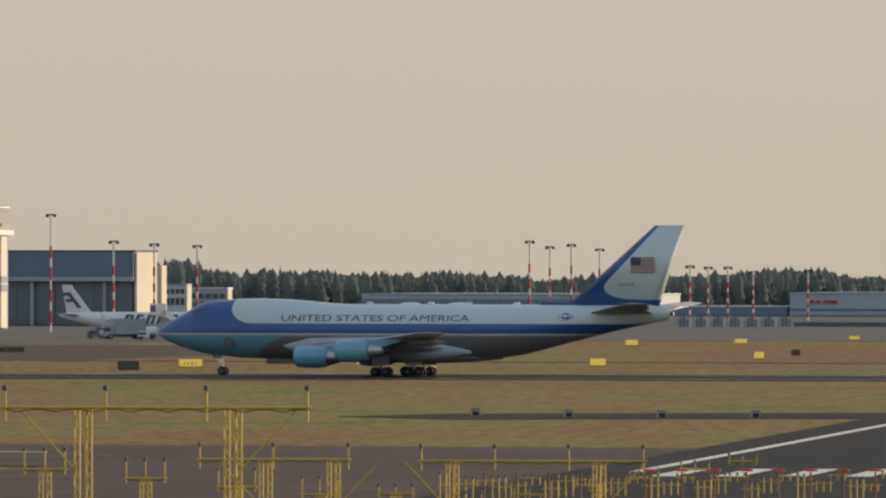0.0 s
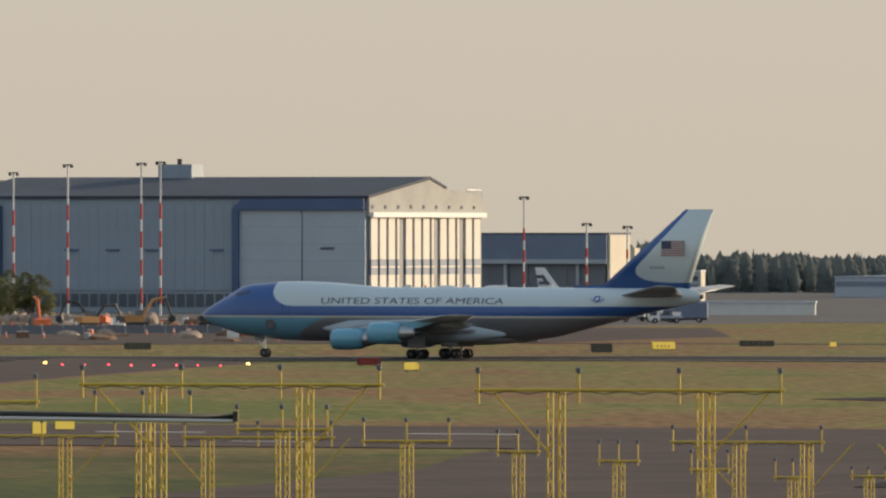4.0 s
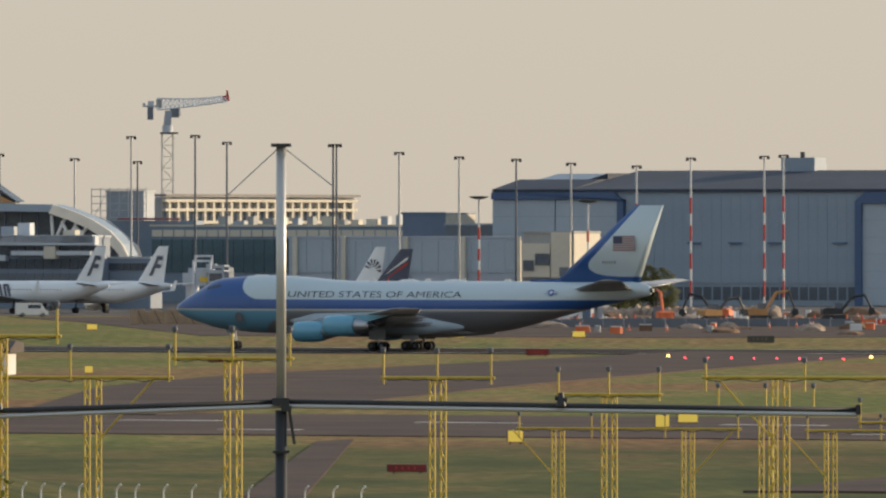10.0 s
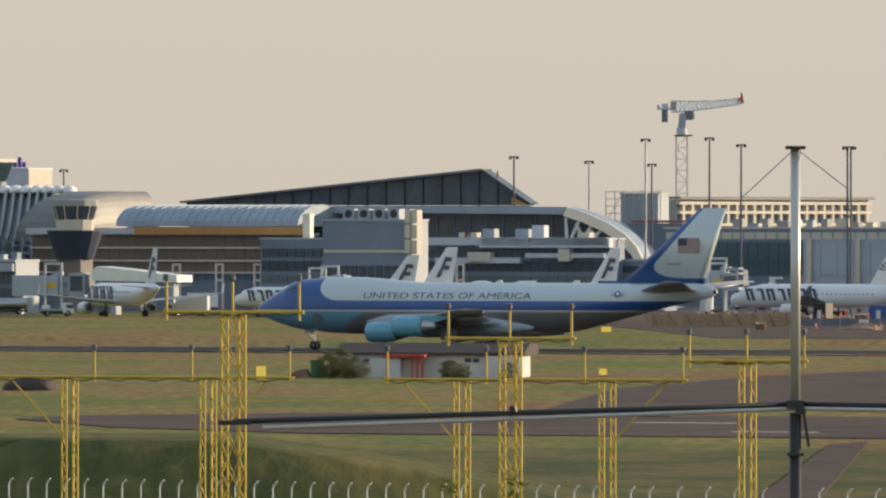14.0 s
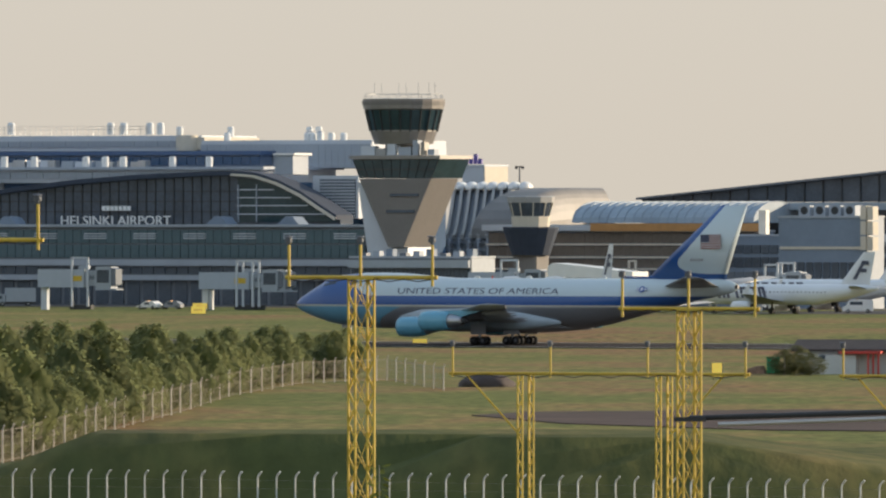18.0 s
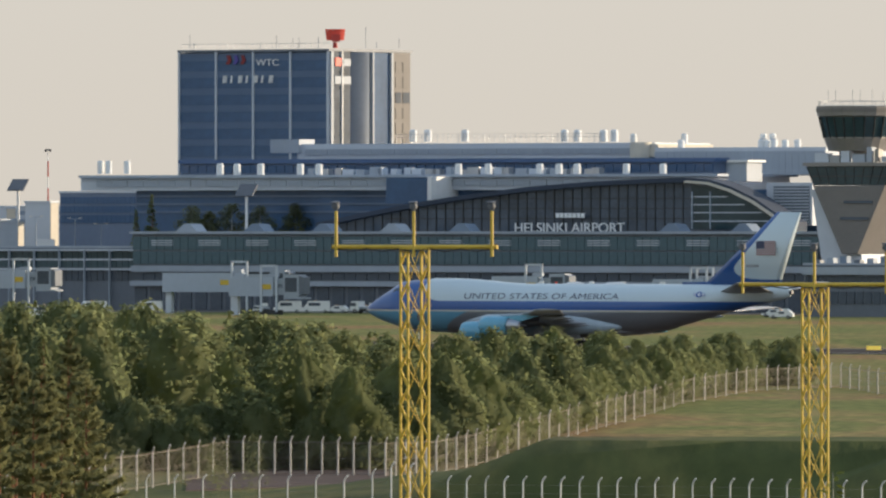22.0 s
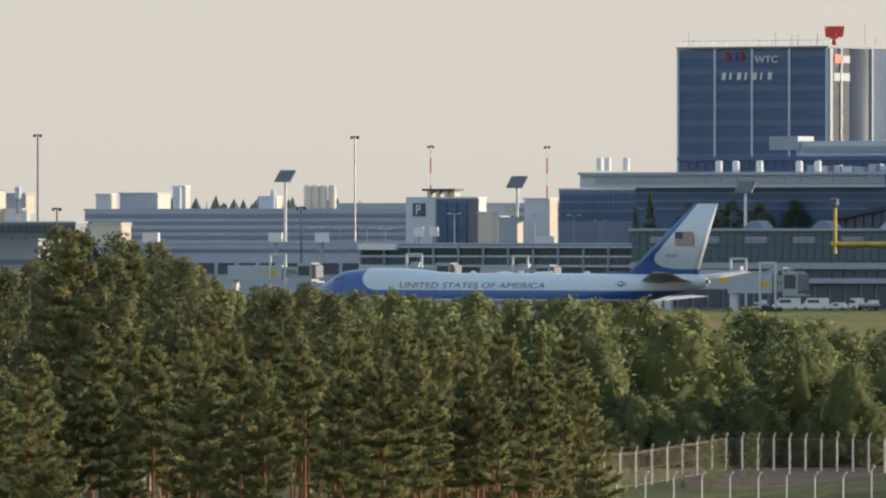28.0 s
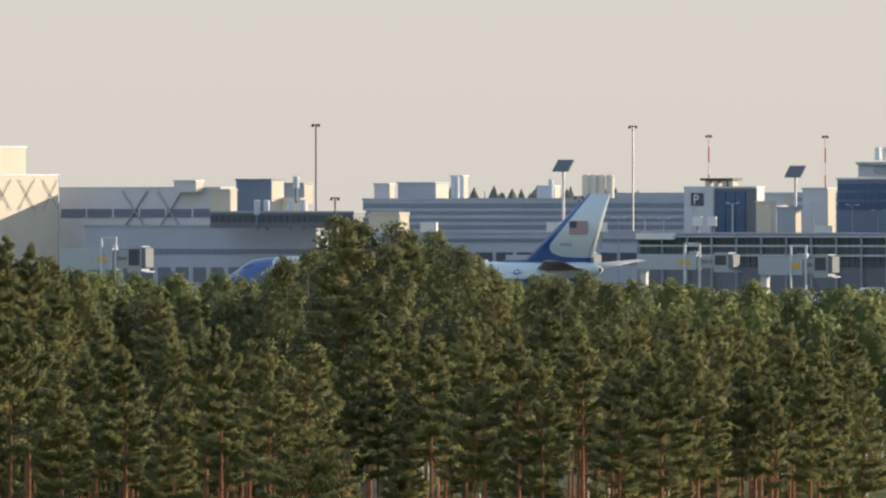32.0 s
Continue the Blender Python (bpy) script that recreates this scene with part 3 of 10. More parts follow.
def hull(stations, count, around=40, upper=1.0):
    """A body of eggs: rows of (aft, bottom, top, half width, height of the widest line); the nose points to +x."""
    rings = []
    first, last = stations[0][0], stations[-1][0]
    span = last - first
    steps = [first + span * (0.5 - 0.5 * math.cos(math.pi * (i / count))) * 0.35 + span * (i / count) * 0.65 for i in range(count + 1)]
    for a in steps:
        zb, zt, w, zc = smooth_table(stations, a)
        ring = []
        for i in range(around):
            t = 2 * math.pi * i / around
            c, s = math.cos(t), math.sin(t)
            ring.append((-a, math.copysign(abs(c) ** (upper if s > 0 else 1.0), c) * w, zc + ((zt - zc) if s > 0 else (zc - zb)) * s))
        rings.append(ring)
    return loft(bmesh.new(), rings)


def wing(bm, root, tip, thick, n=10):
    """A wing panel between two sections, each (lead x, trail x, y, z)."""
    rings = []
    for (lx, tx, y, z), th in ((root, thick[0]), (tip, thick[1])):
        ring = []
        for i in range(n):
            f = i / n
            ring.append((lx + (tx - lx) * f, y, z + th * 0.5 * math.sin(math.pi * f ** 0.6)))
        for i in range(n):
            f = 1 - i / n
            ring.append((lx + (tx - lx) * f, y, z - th * 0.35 * math.sin(math.pi * f ** 0.6)))
        rings.append(ring)
    return loft(bm, rings)


def fin_mesh(bm, root, tip, thick, n=10):
    """An upright fin between two sections, each (lead x, trail x, z)."""
    rings = []
    for (lx, tx, z), th in ((root, thick[0]), (tip, thick[1])):
        ring = []
        for i in range(2 * n):
            f = i / n if i < n else 2 - i / n
            s = 1 if i < n else -1
            ring.append((lx + (tx - lx) * f, s * th * 0.5 * math.sin(math.pi * f ** 0.6), z))
        rings.append(ring)
    return loft(bm, rings)


class Nodes:
    """Small arithmetic on shader sockets."""

    def __init__(self, m):
        self.n, self.l = m.node_tree.nodes, m.node_tree.links
        geo = self.n.new("ShaderNodeTexCoord")
        sep = self.n.new("ShaderNodeSeparateXYZ")
        self.l.new(geo.outputs["Object"], sep.inputs[0])
        self.x, self.y, self.z = sep.outputs

    def op(self, kind, *args):
        k = self.n.new("ShaderNodeMath")
        k.operation = kind
        for i, a in enumerate(args):
            if isinstance(a, (int, float)):
                k.inputs[i].default_value = a
            else:
                self.l.new(a, k.inputs[i])
        return k.outputs[0]

    def above(self, a, b, soft=0.03):
        """1 where a > b."""
        return self.op("MULTIPLY", self.op("MINIMUM", self.op("MAXIMUM", self.op("ADD", self.op("DIVIDE", self.op("SUBTRACT", a, b), soft), 0.5), 0.0), 1.0), 1.0)

    def mix(self, f, a, b):
        k = self.n.new("ShaderNodeMix")
        k.data_type = "RGBA"
        self.l.new(f, k.inputs[0])
        for s, c in ((6, a), (7, b)):
            if isinstance(c, tuple):
                k.inputs[s].default_value = rgb(c)
            else:
                self.l.new(c, k.inputs[s])
        return k.outputs[2]


WHITE, BLUE, CYAN, SILVER = (0.58, 0.67, 0.70), (0.028, 0.10, 0.32), (0.155, 0.355, 0.49), (0.34, 0.36, 0.39)


def fuselage_paint():
    m = mat("blue_white_livery", WHITE, 0.28, coat=0.25)
    q = Nodes(m)
    b = q.n["Principled BSDF"]
    aft = q.op("MULTIPLY", q.x, -1.0)
    low = q.op("MINIMUM", q.op("MAXIMUM", q.op("DIVIDE", q.op("SUBTRACT", 9.0, q.z), 2.3), 0.0), 1.0)
    bow = q.op("MULTIPLY", q.op("SUBTRACT", 1.0, q.op("SQRT", q.op("SUBTRACT", 1.0, q.op("MULTIPLY", low, low)))), 3.4)
    white = q.op("MULTIPLY", q.above(aft, q.op("ADD", bow, 9.6)), q.above(q.z, 6.75))
    band = q.above(q.z, 5.50)
    line = q.op("MULTIPLY", q.above(q.z, 5.26), q.op("SUBTRACT", 1.0, band))
    curl = q.op("MULTIPLY", q.op("SUBTRACT", q.z, 2.0), q.op("SUBTRACT", q.z, 2.0))
    keel = q.above(q.op("SUBTRACT", aft, q.op("MULTIPLY", curl, 0.42)), 12.9)
    noise = q.n.new("ShaderNodeTexNoise")
    noise.inputs["Scale"].default_value, noise.inputs["Detail"].default_value = 0.7, 5
    col = q.mix(keel, CYAN, SILVER)
    col = q.mix(line, col, (0.60, 0.58, 0.50))
    col = q.mix(band, col, BLUE)
    col = q.mix(white, col, WHITE)
    dirt = q.mix(noise.outputs[0], (0.82, 0.82, 0.82), (1.05, 1.05, 1.05))
    k = q.n.new("ShaderNodeMix")
    k.data_type, k.blend_type = "RGBA", "MULTIPLY"
    k.inputs[0].default_value = 1.0
    q.l.new(col, k.inputs[6])
    q.l.new(dirt, k.inputs[7])
    q.l.new(k.outputs[2], b.inputs["Base Color"])
    metal = q.op("MULTIPLY", keel, q.op("SUBTRACT", 1.0, q.above(q.z, 5.26)))
    q.l.new(q.op("MULTIPLY", metal, 0.6), b.inputs["Metallic"])
    q.l.new(q.op("SUBTRACT", 0.28, q.op("MULTIPLY", metal, -0.08)), b.inputs["Roughness"])
    return m


def fin_paint():
    m = mat("blue_edged_fin", WHITE, 0.3, coat=0.25)
    q = Nodes(m)
    b = q.n["Principled BSDF"]
    aft = q.op("MULTIPLY", q.x, -1.0)
    # distance behind the leading edge, which runs from (54.5, 9.2) to (66.5, 19.3)
    behind = q.op("SUBTRACT", aft, q.op("ADD", 54.5, q.op("MULTIPLY", q.op("SUBTRACT", q.z, 9.2), 1.188)))
    low = q.op("MINIMUM", q.op("MAXIMUM", q.op("DIVIDE", q.op("SUBTRACT", 12.2, q.z), 2.3), 0.0), 1.0)
    bow = q.op("MULTIPLY", q.op("SUBTRACT", 1.0, q.op("SQRT", q.op("SUBTRACT", 1.0, q.op("MULTIPLY", low, low)))), 6.0)
    width = q.op("ADD", q.op("MULTIPLY", q.op("SUBTRACT", 19.3, q.z), 0.21), 0.55)
    white = q.op("MULTIPLY", q.above(behind, q.op("ADD", width, bow), 0.05), q.above(q.z, 9.85))
    q.l.new(q.mix(white, BLUE, WHITE), b.inputs["Base Color"])
    return m


def build_state_aircraft():
    jet = empty("state_aircraft", Matrix.Identity(4), "four-engined jumbo in white and two blues taxiing on the runway", "aircraft")
    off = pose(35, 0, 0)  # the parts are drawn with x running aft from the nose
    st = ((-1.4, 5.4, 5.55, 0.06, 5.5), (-1.1, 5.0, 6.0, 0.5, 5.5), (-0.1, 4.45, 6.7, 1.15, 5.55), (1.4, 3.85, 7.55, 1.8, 5.6), (3.1, 3.35, 8.5, 2.35, 5.6),
          (4.4, 2.95, 9.25, 2.75, 5.65), (5.6, 2.75, 9.55, 2.9, 5.65), (7.9, 2.55, 9.75, 3.1, 5.7), (10, 2.3, 9.92, 3.22, 5.75), (13, 2.2, 9.95, 3.25, 5.8), (16, 2.15, 9.88, 3.25, 5.8),
          (19, 2.1, 9.68, 3.25, 5.8), (22, 2.1, 9.4, 3.25, 5.85), (25, 2.1, 9.22, 3.25, 5.9), (44, 2.15, 9.2, 3.25, 5.95), (48.8, 2.8, 9.2, 3.1, 6.1),
          (54, 4.1, 9.2, 2.7, 6.6), (58, 5.1, 9.2, 2.15, 7.1), (62, 6.05, 9.22, 1.6, 7.6), (66, 6.85, 9.2, 0.95, 8.05), (67.8, 7.2, 8.95, 0.6, 8.1), (68.6, 7.5, 8.55, 0.3, 8.05))
    body = part("fuselage", hull(st, 110, 44, 1.1), fuselage_paint(), jet, "white crown, blue nose band and cheatline, pale blue belly", True, off)
    for f in body.data.polygons:
        f.use_smooth = True
    # fin with its dorsal fillet
    bm = fin_mesh(bmesh.new(), (-54.5, -67.0, 9.0), (-66.45, -70.45, 19.3), (0.95, 0.4))
    plate(bm, [(-51.0, 0.0), (-56.5, -0.28), (-56.5, 0.28)], 9.1, 9.5)
    fin = part("fin", bm, fin_paint(), jet, "white fin with a blue leading edge", True, off)
    for f in fin.data.polygons:
        f.use_smooth = len(f.vertices) == 4
    # flag on the fin: canton and stripes
    for side in (1, -1):
        for i in range(13):
            z = 13.30 + 1.95 * i / 13
            bm = boxes((-66.45, -63.3 if i < 6 else -64.65, -0.012, 0.012, z, z + 1.95 / 13))
            part("flag_stripe", bm, M["flag_red"] if i % 2 == 0 else M["flag_white"], fin, at=pose(0, side * 0.44, 0))
        part("flag_canton", boxes((-64.65, -63.3, -0.012, 0.012, 13.30 + 1.95 * 6 / 13, 15.25)), M["flag_blue"], fin, "dark blue flag canton", at=pose(0, side * 0.44, 0))
        for i in range(5):
            part("marking_bar", boxes((-63.7 + 0.42 * i, -63.42 + 0.42 * i, -0.012, 0.012, 11.6, 11.95)), M["plane_grey"], fin, at=pose(0, side * 0.455, 0))
    # wings, tailplanes, engines
    for side in (1, -1):
        bm = wing(bmesh.new(), (-18.8, -35.2, side * 2.6, 3.5), (-30.2, -39.6, side * 12.2, 4.3), (1.75, 1.0))
        wing(bm, (-30.2, -39.6, side * 12.2, 4.3), (-45.2, -49.3, side * 29.8, 5.75), (1.0, 0.35))
        w = part("wing", bm, M["plane_grey"], jet, "pale grey swept wing with a bright leading edge", True, off)
        part("leading_edge", rods(((-18.9, side * 3.0, 3.6), (-30.15, side * 12.2, 4.33), 0.2, 0.13), ((-30.15, side * 12.2, 4.33), (-45.15, side * 29.8, 5.77), 0.13, 0.06)),
             M["plane_metal"], w)
        for i, (y, x0, x1, z) in enumerate(((7.5, -33, -40.4, 3.8), (11, -35, -42, 4.1), (16.5, -37.5, -43.5, 4.55), (20.5, -40, -45.6, 4.9))):
            part("flap_track_fairing", lathe(bmesh.new(), ((x0, 0.03), (x0 - 1.2, 0.34), (x1 + 1.8, 0.34), (x1, 0.03)), 10, "X", (0, side * y, z - 0.35)), M["plane_grey"], w)
        part("wing_root_fairing", hull(((0.0, 3.9, 4.1, 0.15, 4.0), (4, 2.1, 5.2, 1.0, 3.6), (13, 1.9, 5.3, 1.25, 3.6), (20, 2.0, 4.7, 0.9, 3.4), (26, 2.9, 3.3, 0.1, 3.1)), 20, 20),
             M["fairing_blue"], jet, "grey wing root fairing", True, pose(18.5, side * 2.55, 0))
        bm = wing(bmesh.new(), (-57.6, -66.4, side * 0.9, 8.1), (-66.2, -69.2, side * 11.0, 9.4), (0.85, 0.3))
        part("tailplane", bm, M["plane_grey"], jet, "grey swept tailplane", True, off)
        for y, x0, z in ((11.7, -22.1, 2.55), (21.2, -31.2, 3.45)):
            e = part("engine_nacelle", lathe(bmesh.new(), ((x0 - 0.15, 0.98), (x0, 1.12), (x0 - 0.15, 1.27), (x0 - 0.8, 1.38), (x0 - 2.4, 1.42), (x0 - 3.8, 1.3), (x0 - 4.35, 1.18), (x0 - 4.4, 0.6)), 28, "X", (0, side * y, z)),
                     M["plane_cyan"], jet, "pale blue engine cowling", True, off)
            part("intake", lathe(bmesh.new(), ((x0 - 0.02, 0.97), (x0 - 0.3, 0.9)), 24, "X", (0, side * y, z)), M["black"], e)
            part("core_cowl", lathe(bmesh.new(), ((x0 - 3.9, 1.05), (x0 - 4.9, 0.98), (x0 - 5.9, 0.72), (x0 - 6.4, 0.62)), 24, "X", (0, side * y, z)), M["plane_metal"], e, "polished metal core cowl", True)
            part("exhaust_cone", lathe(bmesh.new(), ((x0 - 6.3, 0.5), (x0 - 7.4, 0.05)), 16, "X", (0, side * y, z)), M["dark_metal"], e)
            zt = 4.1 if y < 15 else 4.85
            part("pylon", slab(bmesh.new(), [(x0 - 1.4, z + 1.3), (x0 - 7.2, zt + 0.1), (x0 - 9.5, zt), (x0 - 6.2, z + 0.55), (x0 - 4, z + 0.9)], side * y - 0.22, side * y + 0.22), M["plane_cyan"], e)
    # gear
    def axle(x, y, half, r, w, holder):
        home = pose(35 + x, y, r)
        ax = part("axle", rods(((0, -half, 0), (0, half, 0), 0.11), n=10), M["steel"], holder, at=home)
        for s in (-1, 1):
            part("tyre", lathe(bmesh.new(), ((s * half - w / 2, r * 0.72), (s * half - w / 2 + 0.06, r * 0.95), (s * half, r), (s * half + w / 2 - 0.06, r * 0.95), (s * half + w / 2, r * 0.72)), 20, "Y"), M["rubber"], ax, smooth=True)
            bm = bmesh.new()
            lathe(bm, ((s * half - w / 2 - 0.01, r * 0.4), (s * half + w / 2 + 0.01, r * 0.4)), 12, "Y")
            lathe(bm, ((s * half - w / 2 - 0.03, r * 0.18), (s * half + w / 2 + 0.03, r * 0.18)), 10, "Y")
            part("rim", bm, M["lamp_grey"], ax)
        rolling_wheels.append((ax, home, r))
    part("nose_gear_strut", rods(((-7.6, 0, 0.6), (-7.4, 0, 3.2), 0.14), ((-7.6, 0, 1.1), (-5.6, 0, 3.2), 0.08)), M["white"], jet, at=off)
    part("taxi_lamp", rods(((-7.25, 0, 1.9), (-7.15, 0, 1.9), 0.16)), M["white"], jet, at=off)
    axle(-7.6, 0, 0.46, 0.61, 0.42, jet)
    for s in (1, -1):
        part("nose_gear_door", boxes((-7.2, -6.2, s * 0.4 - 0.03, s * 0.4 + 0.03, 2.25, 2.75)), M["plane_grey"], jet, at=off)
        for x, y in ((-31.4, 5.5), (-34.6, 1.95)):
            part("main_gear_strut", rods(((x, s * y, 0.7), (x + 0.3, s * y, 3.4), 0.2), ((x - 0.85, s * y, 0.62), (x + 0.85, s * y, 0.62), 0.14), ((x, s * y, 1.6), (x + 1.6, s * (y - 1.2), 3.2), 0.1)), M["steel"], jet, at=off)
            part("gear_door", boxes((x - 1.3, x + 1.1, s * (y + 0.75) - 0.04, s * (y + 0.75) + 0.04, 1.45, 2.9)), M["plane_grey"], jet, at=off)
            for dx in (-0.74, 0.74):
                axle(x + dx, s * y, 0.55, 0.62, 0.45, jet)
    # belly fairing, antennas, roundel, seal, title, cabin windows
    part("belly_fairing", hull(((0, 2.1, 2.4, 0.2, 2.3), (5, 1.75, 2.9, 2.5, 2.6), (20, 1.7, 3.0, 2.7, 2.7), (27, 2.2, 2.6, 0.3, 2.4)), 16, 20), M["plane_grey"], jet, "", True, pose(16, 0, 0))
    for a, h in ((16.5, 0.35), (27, 0.3), (35.3, 0.32), (40.5, 0.3), (47, 0.3)):
        part("antenna_blade", slab(bmesh.new(), [(-a, 9.1), (-a - 1.3, 9.1), (-a - 1.1, 9.25 + h), (-a - 0.5, 9.25 + h)], -0.05, 0.05), M["white"], jet, at=off)
    for a in (31.3, 38.0):
        part("satellite_dome", hull(((0, 9.0, 9.1, 0.1, 9.05), (1, 8.95, 9.45, 0.5, 9.0), (2.6, 8.95, 9.5, 0.5, 9.0), (4, 9.0, 9.1, 0.1, 9.05)), 10, 14), M["white"], jet, "", True, pose(35 - a, 0, 0))
    part("beacon", rods(((-30.2, 0, 9.2), (-30.2, 0, 9.5), 0.12)), M["bright_red"], jet, at=off)
    for side in (1, -1):
        turn = pose(0, 0, 0, 0, 0, 180 if side > 0 else 0)
        lean = pose(0, 0, 0, -31, 0, 0)
        title = lettering("UNITED STATES OF AMERICA", 0.92, 25.6, M["lettering"], jet, Matrix.Identity(4), "title", "dark serif-like title lettering", 0.02)
        for v in title.data.vertices:
            aft = 16.75 + v.co.x if side > 0 else 42.35 - v.co.x
            z = 7.05 + v.co.z * 0.88
            zb, zt, w, zc = smooth_table(st, aft)
            up = (z - zc) / (zt - zc)
            v.co = Vector((35 - aft, side * (w * math.sqrt(1 - up * up) ** 1.1 + 0.02 - v.co.y), z))
        # roundel: disc, star bars
        rd = part("roundel", rods(((0, 0.0, 0), (0, -0.02, 0), 0.62), n=24), M["plane_blue"], jet, "blue roundel with white star and bars",
                  at=Matrix.Translation((35 - 55.2, side * 2.42, 7.75)) @ turn @ lean @ Matrix.Scale(0.74, 4))
        for bx in (-1.2, 0.5):
            part("roundel_bar", boxes((bx, bx + 0.7, -0.035, -0.005, -0.24, 0.24)), M["plane_blue"], rd)
            part("roundel_bar", boxes((bx + 0.06, bx + 0.64, -0.045, -0.03, -0.13, 0.13)), M["white"], rd)
        bm = bmesh.new()
        pts = [(0.5 * (1 if i % 2 == 0 else 0.4) * math.sin(math.pi * i / 5), 0.5 * (1 if i % 2 == 0 else 0.4) * math.cos(math.pi * i / 5)) for i in range(10)]
        part("roundel_star", slab(bm, pts, -0.045, -0.02), M["white"], rd)
        sl = part("seal", rods(((0, 0.0, 0), (0, -0.03, 0), 0.66), n=24), M["seal_brown"], jet, "round dark and gold seal", at=Matrix.Translation((35 - 9.55, side * 3.10, 4.35)) @ turn @ pose(0, 0, 0, 12, 0, side * -4))
        part("seal_centre", rods(((0, -0.02, 0), (0, -0.045, 0), 0.5), n=24), M["dark_panel"], sl)
        for i in range(3):
            a0, a1 = 4.15 + 0.72 * i, 4.75 + 0.72 * i
            bm = bmesh.new()
            ring = []
            for aft, z in ((a0, 8.0 + 0.14 * i), (a1, 8.1 + 0.14 * i), (a1, 8.5 + 0.14 * i), (a0, 8.38 + 0.14 * i)):
                zb, zt, w, zc = smooth_table(st, aft)
                up = (z - zc) / (zt - zc)
                ring.append(Vector((-aft, side * w * math.sqrt(max(0.0, 1 - up * up)) ** 1.1, z)))
            out = Vector((0.1, side * 0.03, 0.03))
            loft(bm, [ring, [p + out * 0.4 for p in ring]])
            part("cockpit_window", bm, M["glass_dark"], jet, at=off)
        for dx in (-12.4, -11.36):
            part("cabin_door_frame", boxes((dx, dx + 0.06, side * 3.2, side * 3.25, 5.6, 6.9)), M["plane_blue"], jet, at=off)
    part("tail_outlet", rods(((-68.4, 0, 8.05), (-68.95, 0, 8.1), 0.34, 0.3), n=14), M["dark_metal"], jet, at=off)
    return jet


state_aircraft = build_state_aircraft()

# ---- buildings ----
def prism(bm, outline, x0, x1):
    """An outline of (y, z) drawn out along x."""
    a = [bm.verts.new((x0, y, z)) for y, z in outline]
    b = [bm.verts.new((x1, y, z)) for y, z in outline]
    bm.faces.new(a)
    bm.faces.new(b[::-1])
    n = len(a)
    for i in range(n):
        bm.faces.new((a[(i + 1) % n], a[i], b[i], b[(i + 1) % n]))
    bmesh.ops.recalc_face_normals(bm, faces=bm.faces)
    return bm


def row(parent, name, material, x0, x1, z0, z1, n, fill=0.85, y0=-0.2, y1=0.1, label=""):
    """n like pieces side by side, each an object of its own on one mesh."""
    step = (x1 - x0) / n
    w = step * fill
    first = None
    for i in range(n):
        at = pose(x0 + step * (i + 0.5), 0, 0)
        if first is None:
            first = part(name, boxes((-w / 2, w / 2, y0, y1, z0, z1)), material, parent, label, at=at)
        else:
            again(first, at, parent)


def stacks(fr, parent, name, spots, y, base_v, top_v, sheet, r, material):
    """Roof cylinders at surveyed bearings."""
    for x in spots:
        px = fr.x(U(sheet, x), y)
        z0, z1 = fr.z(V(sheet, base_v), px, y), fr.z(V(sheet, top_v), px, y)
        bm = lathe(bmesh.new(), ((z0 - 0.5, r), (z1 - r * 0.5, r), (z1, r * 0.75)), 12, "Z", (px, y, 0))
        part(name, bm, material, parent)


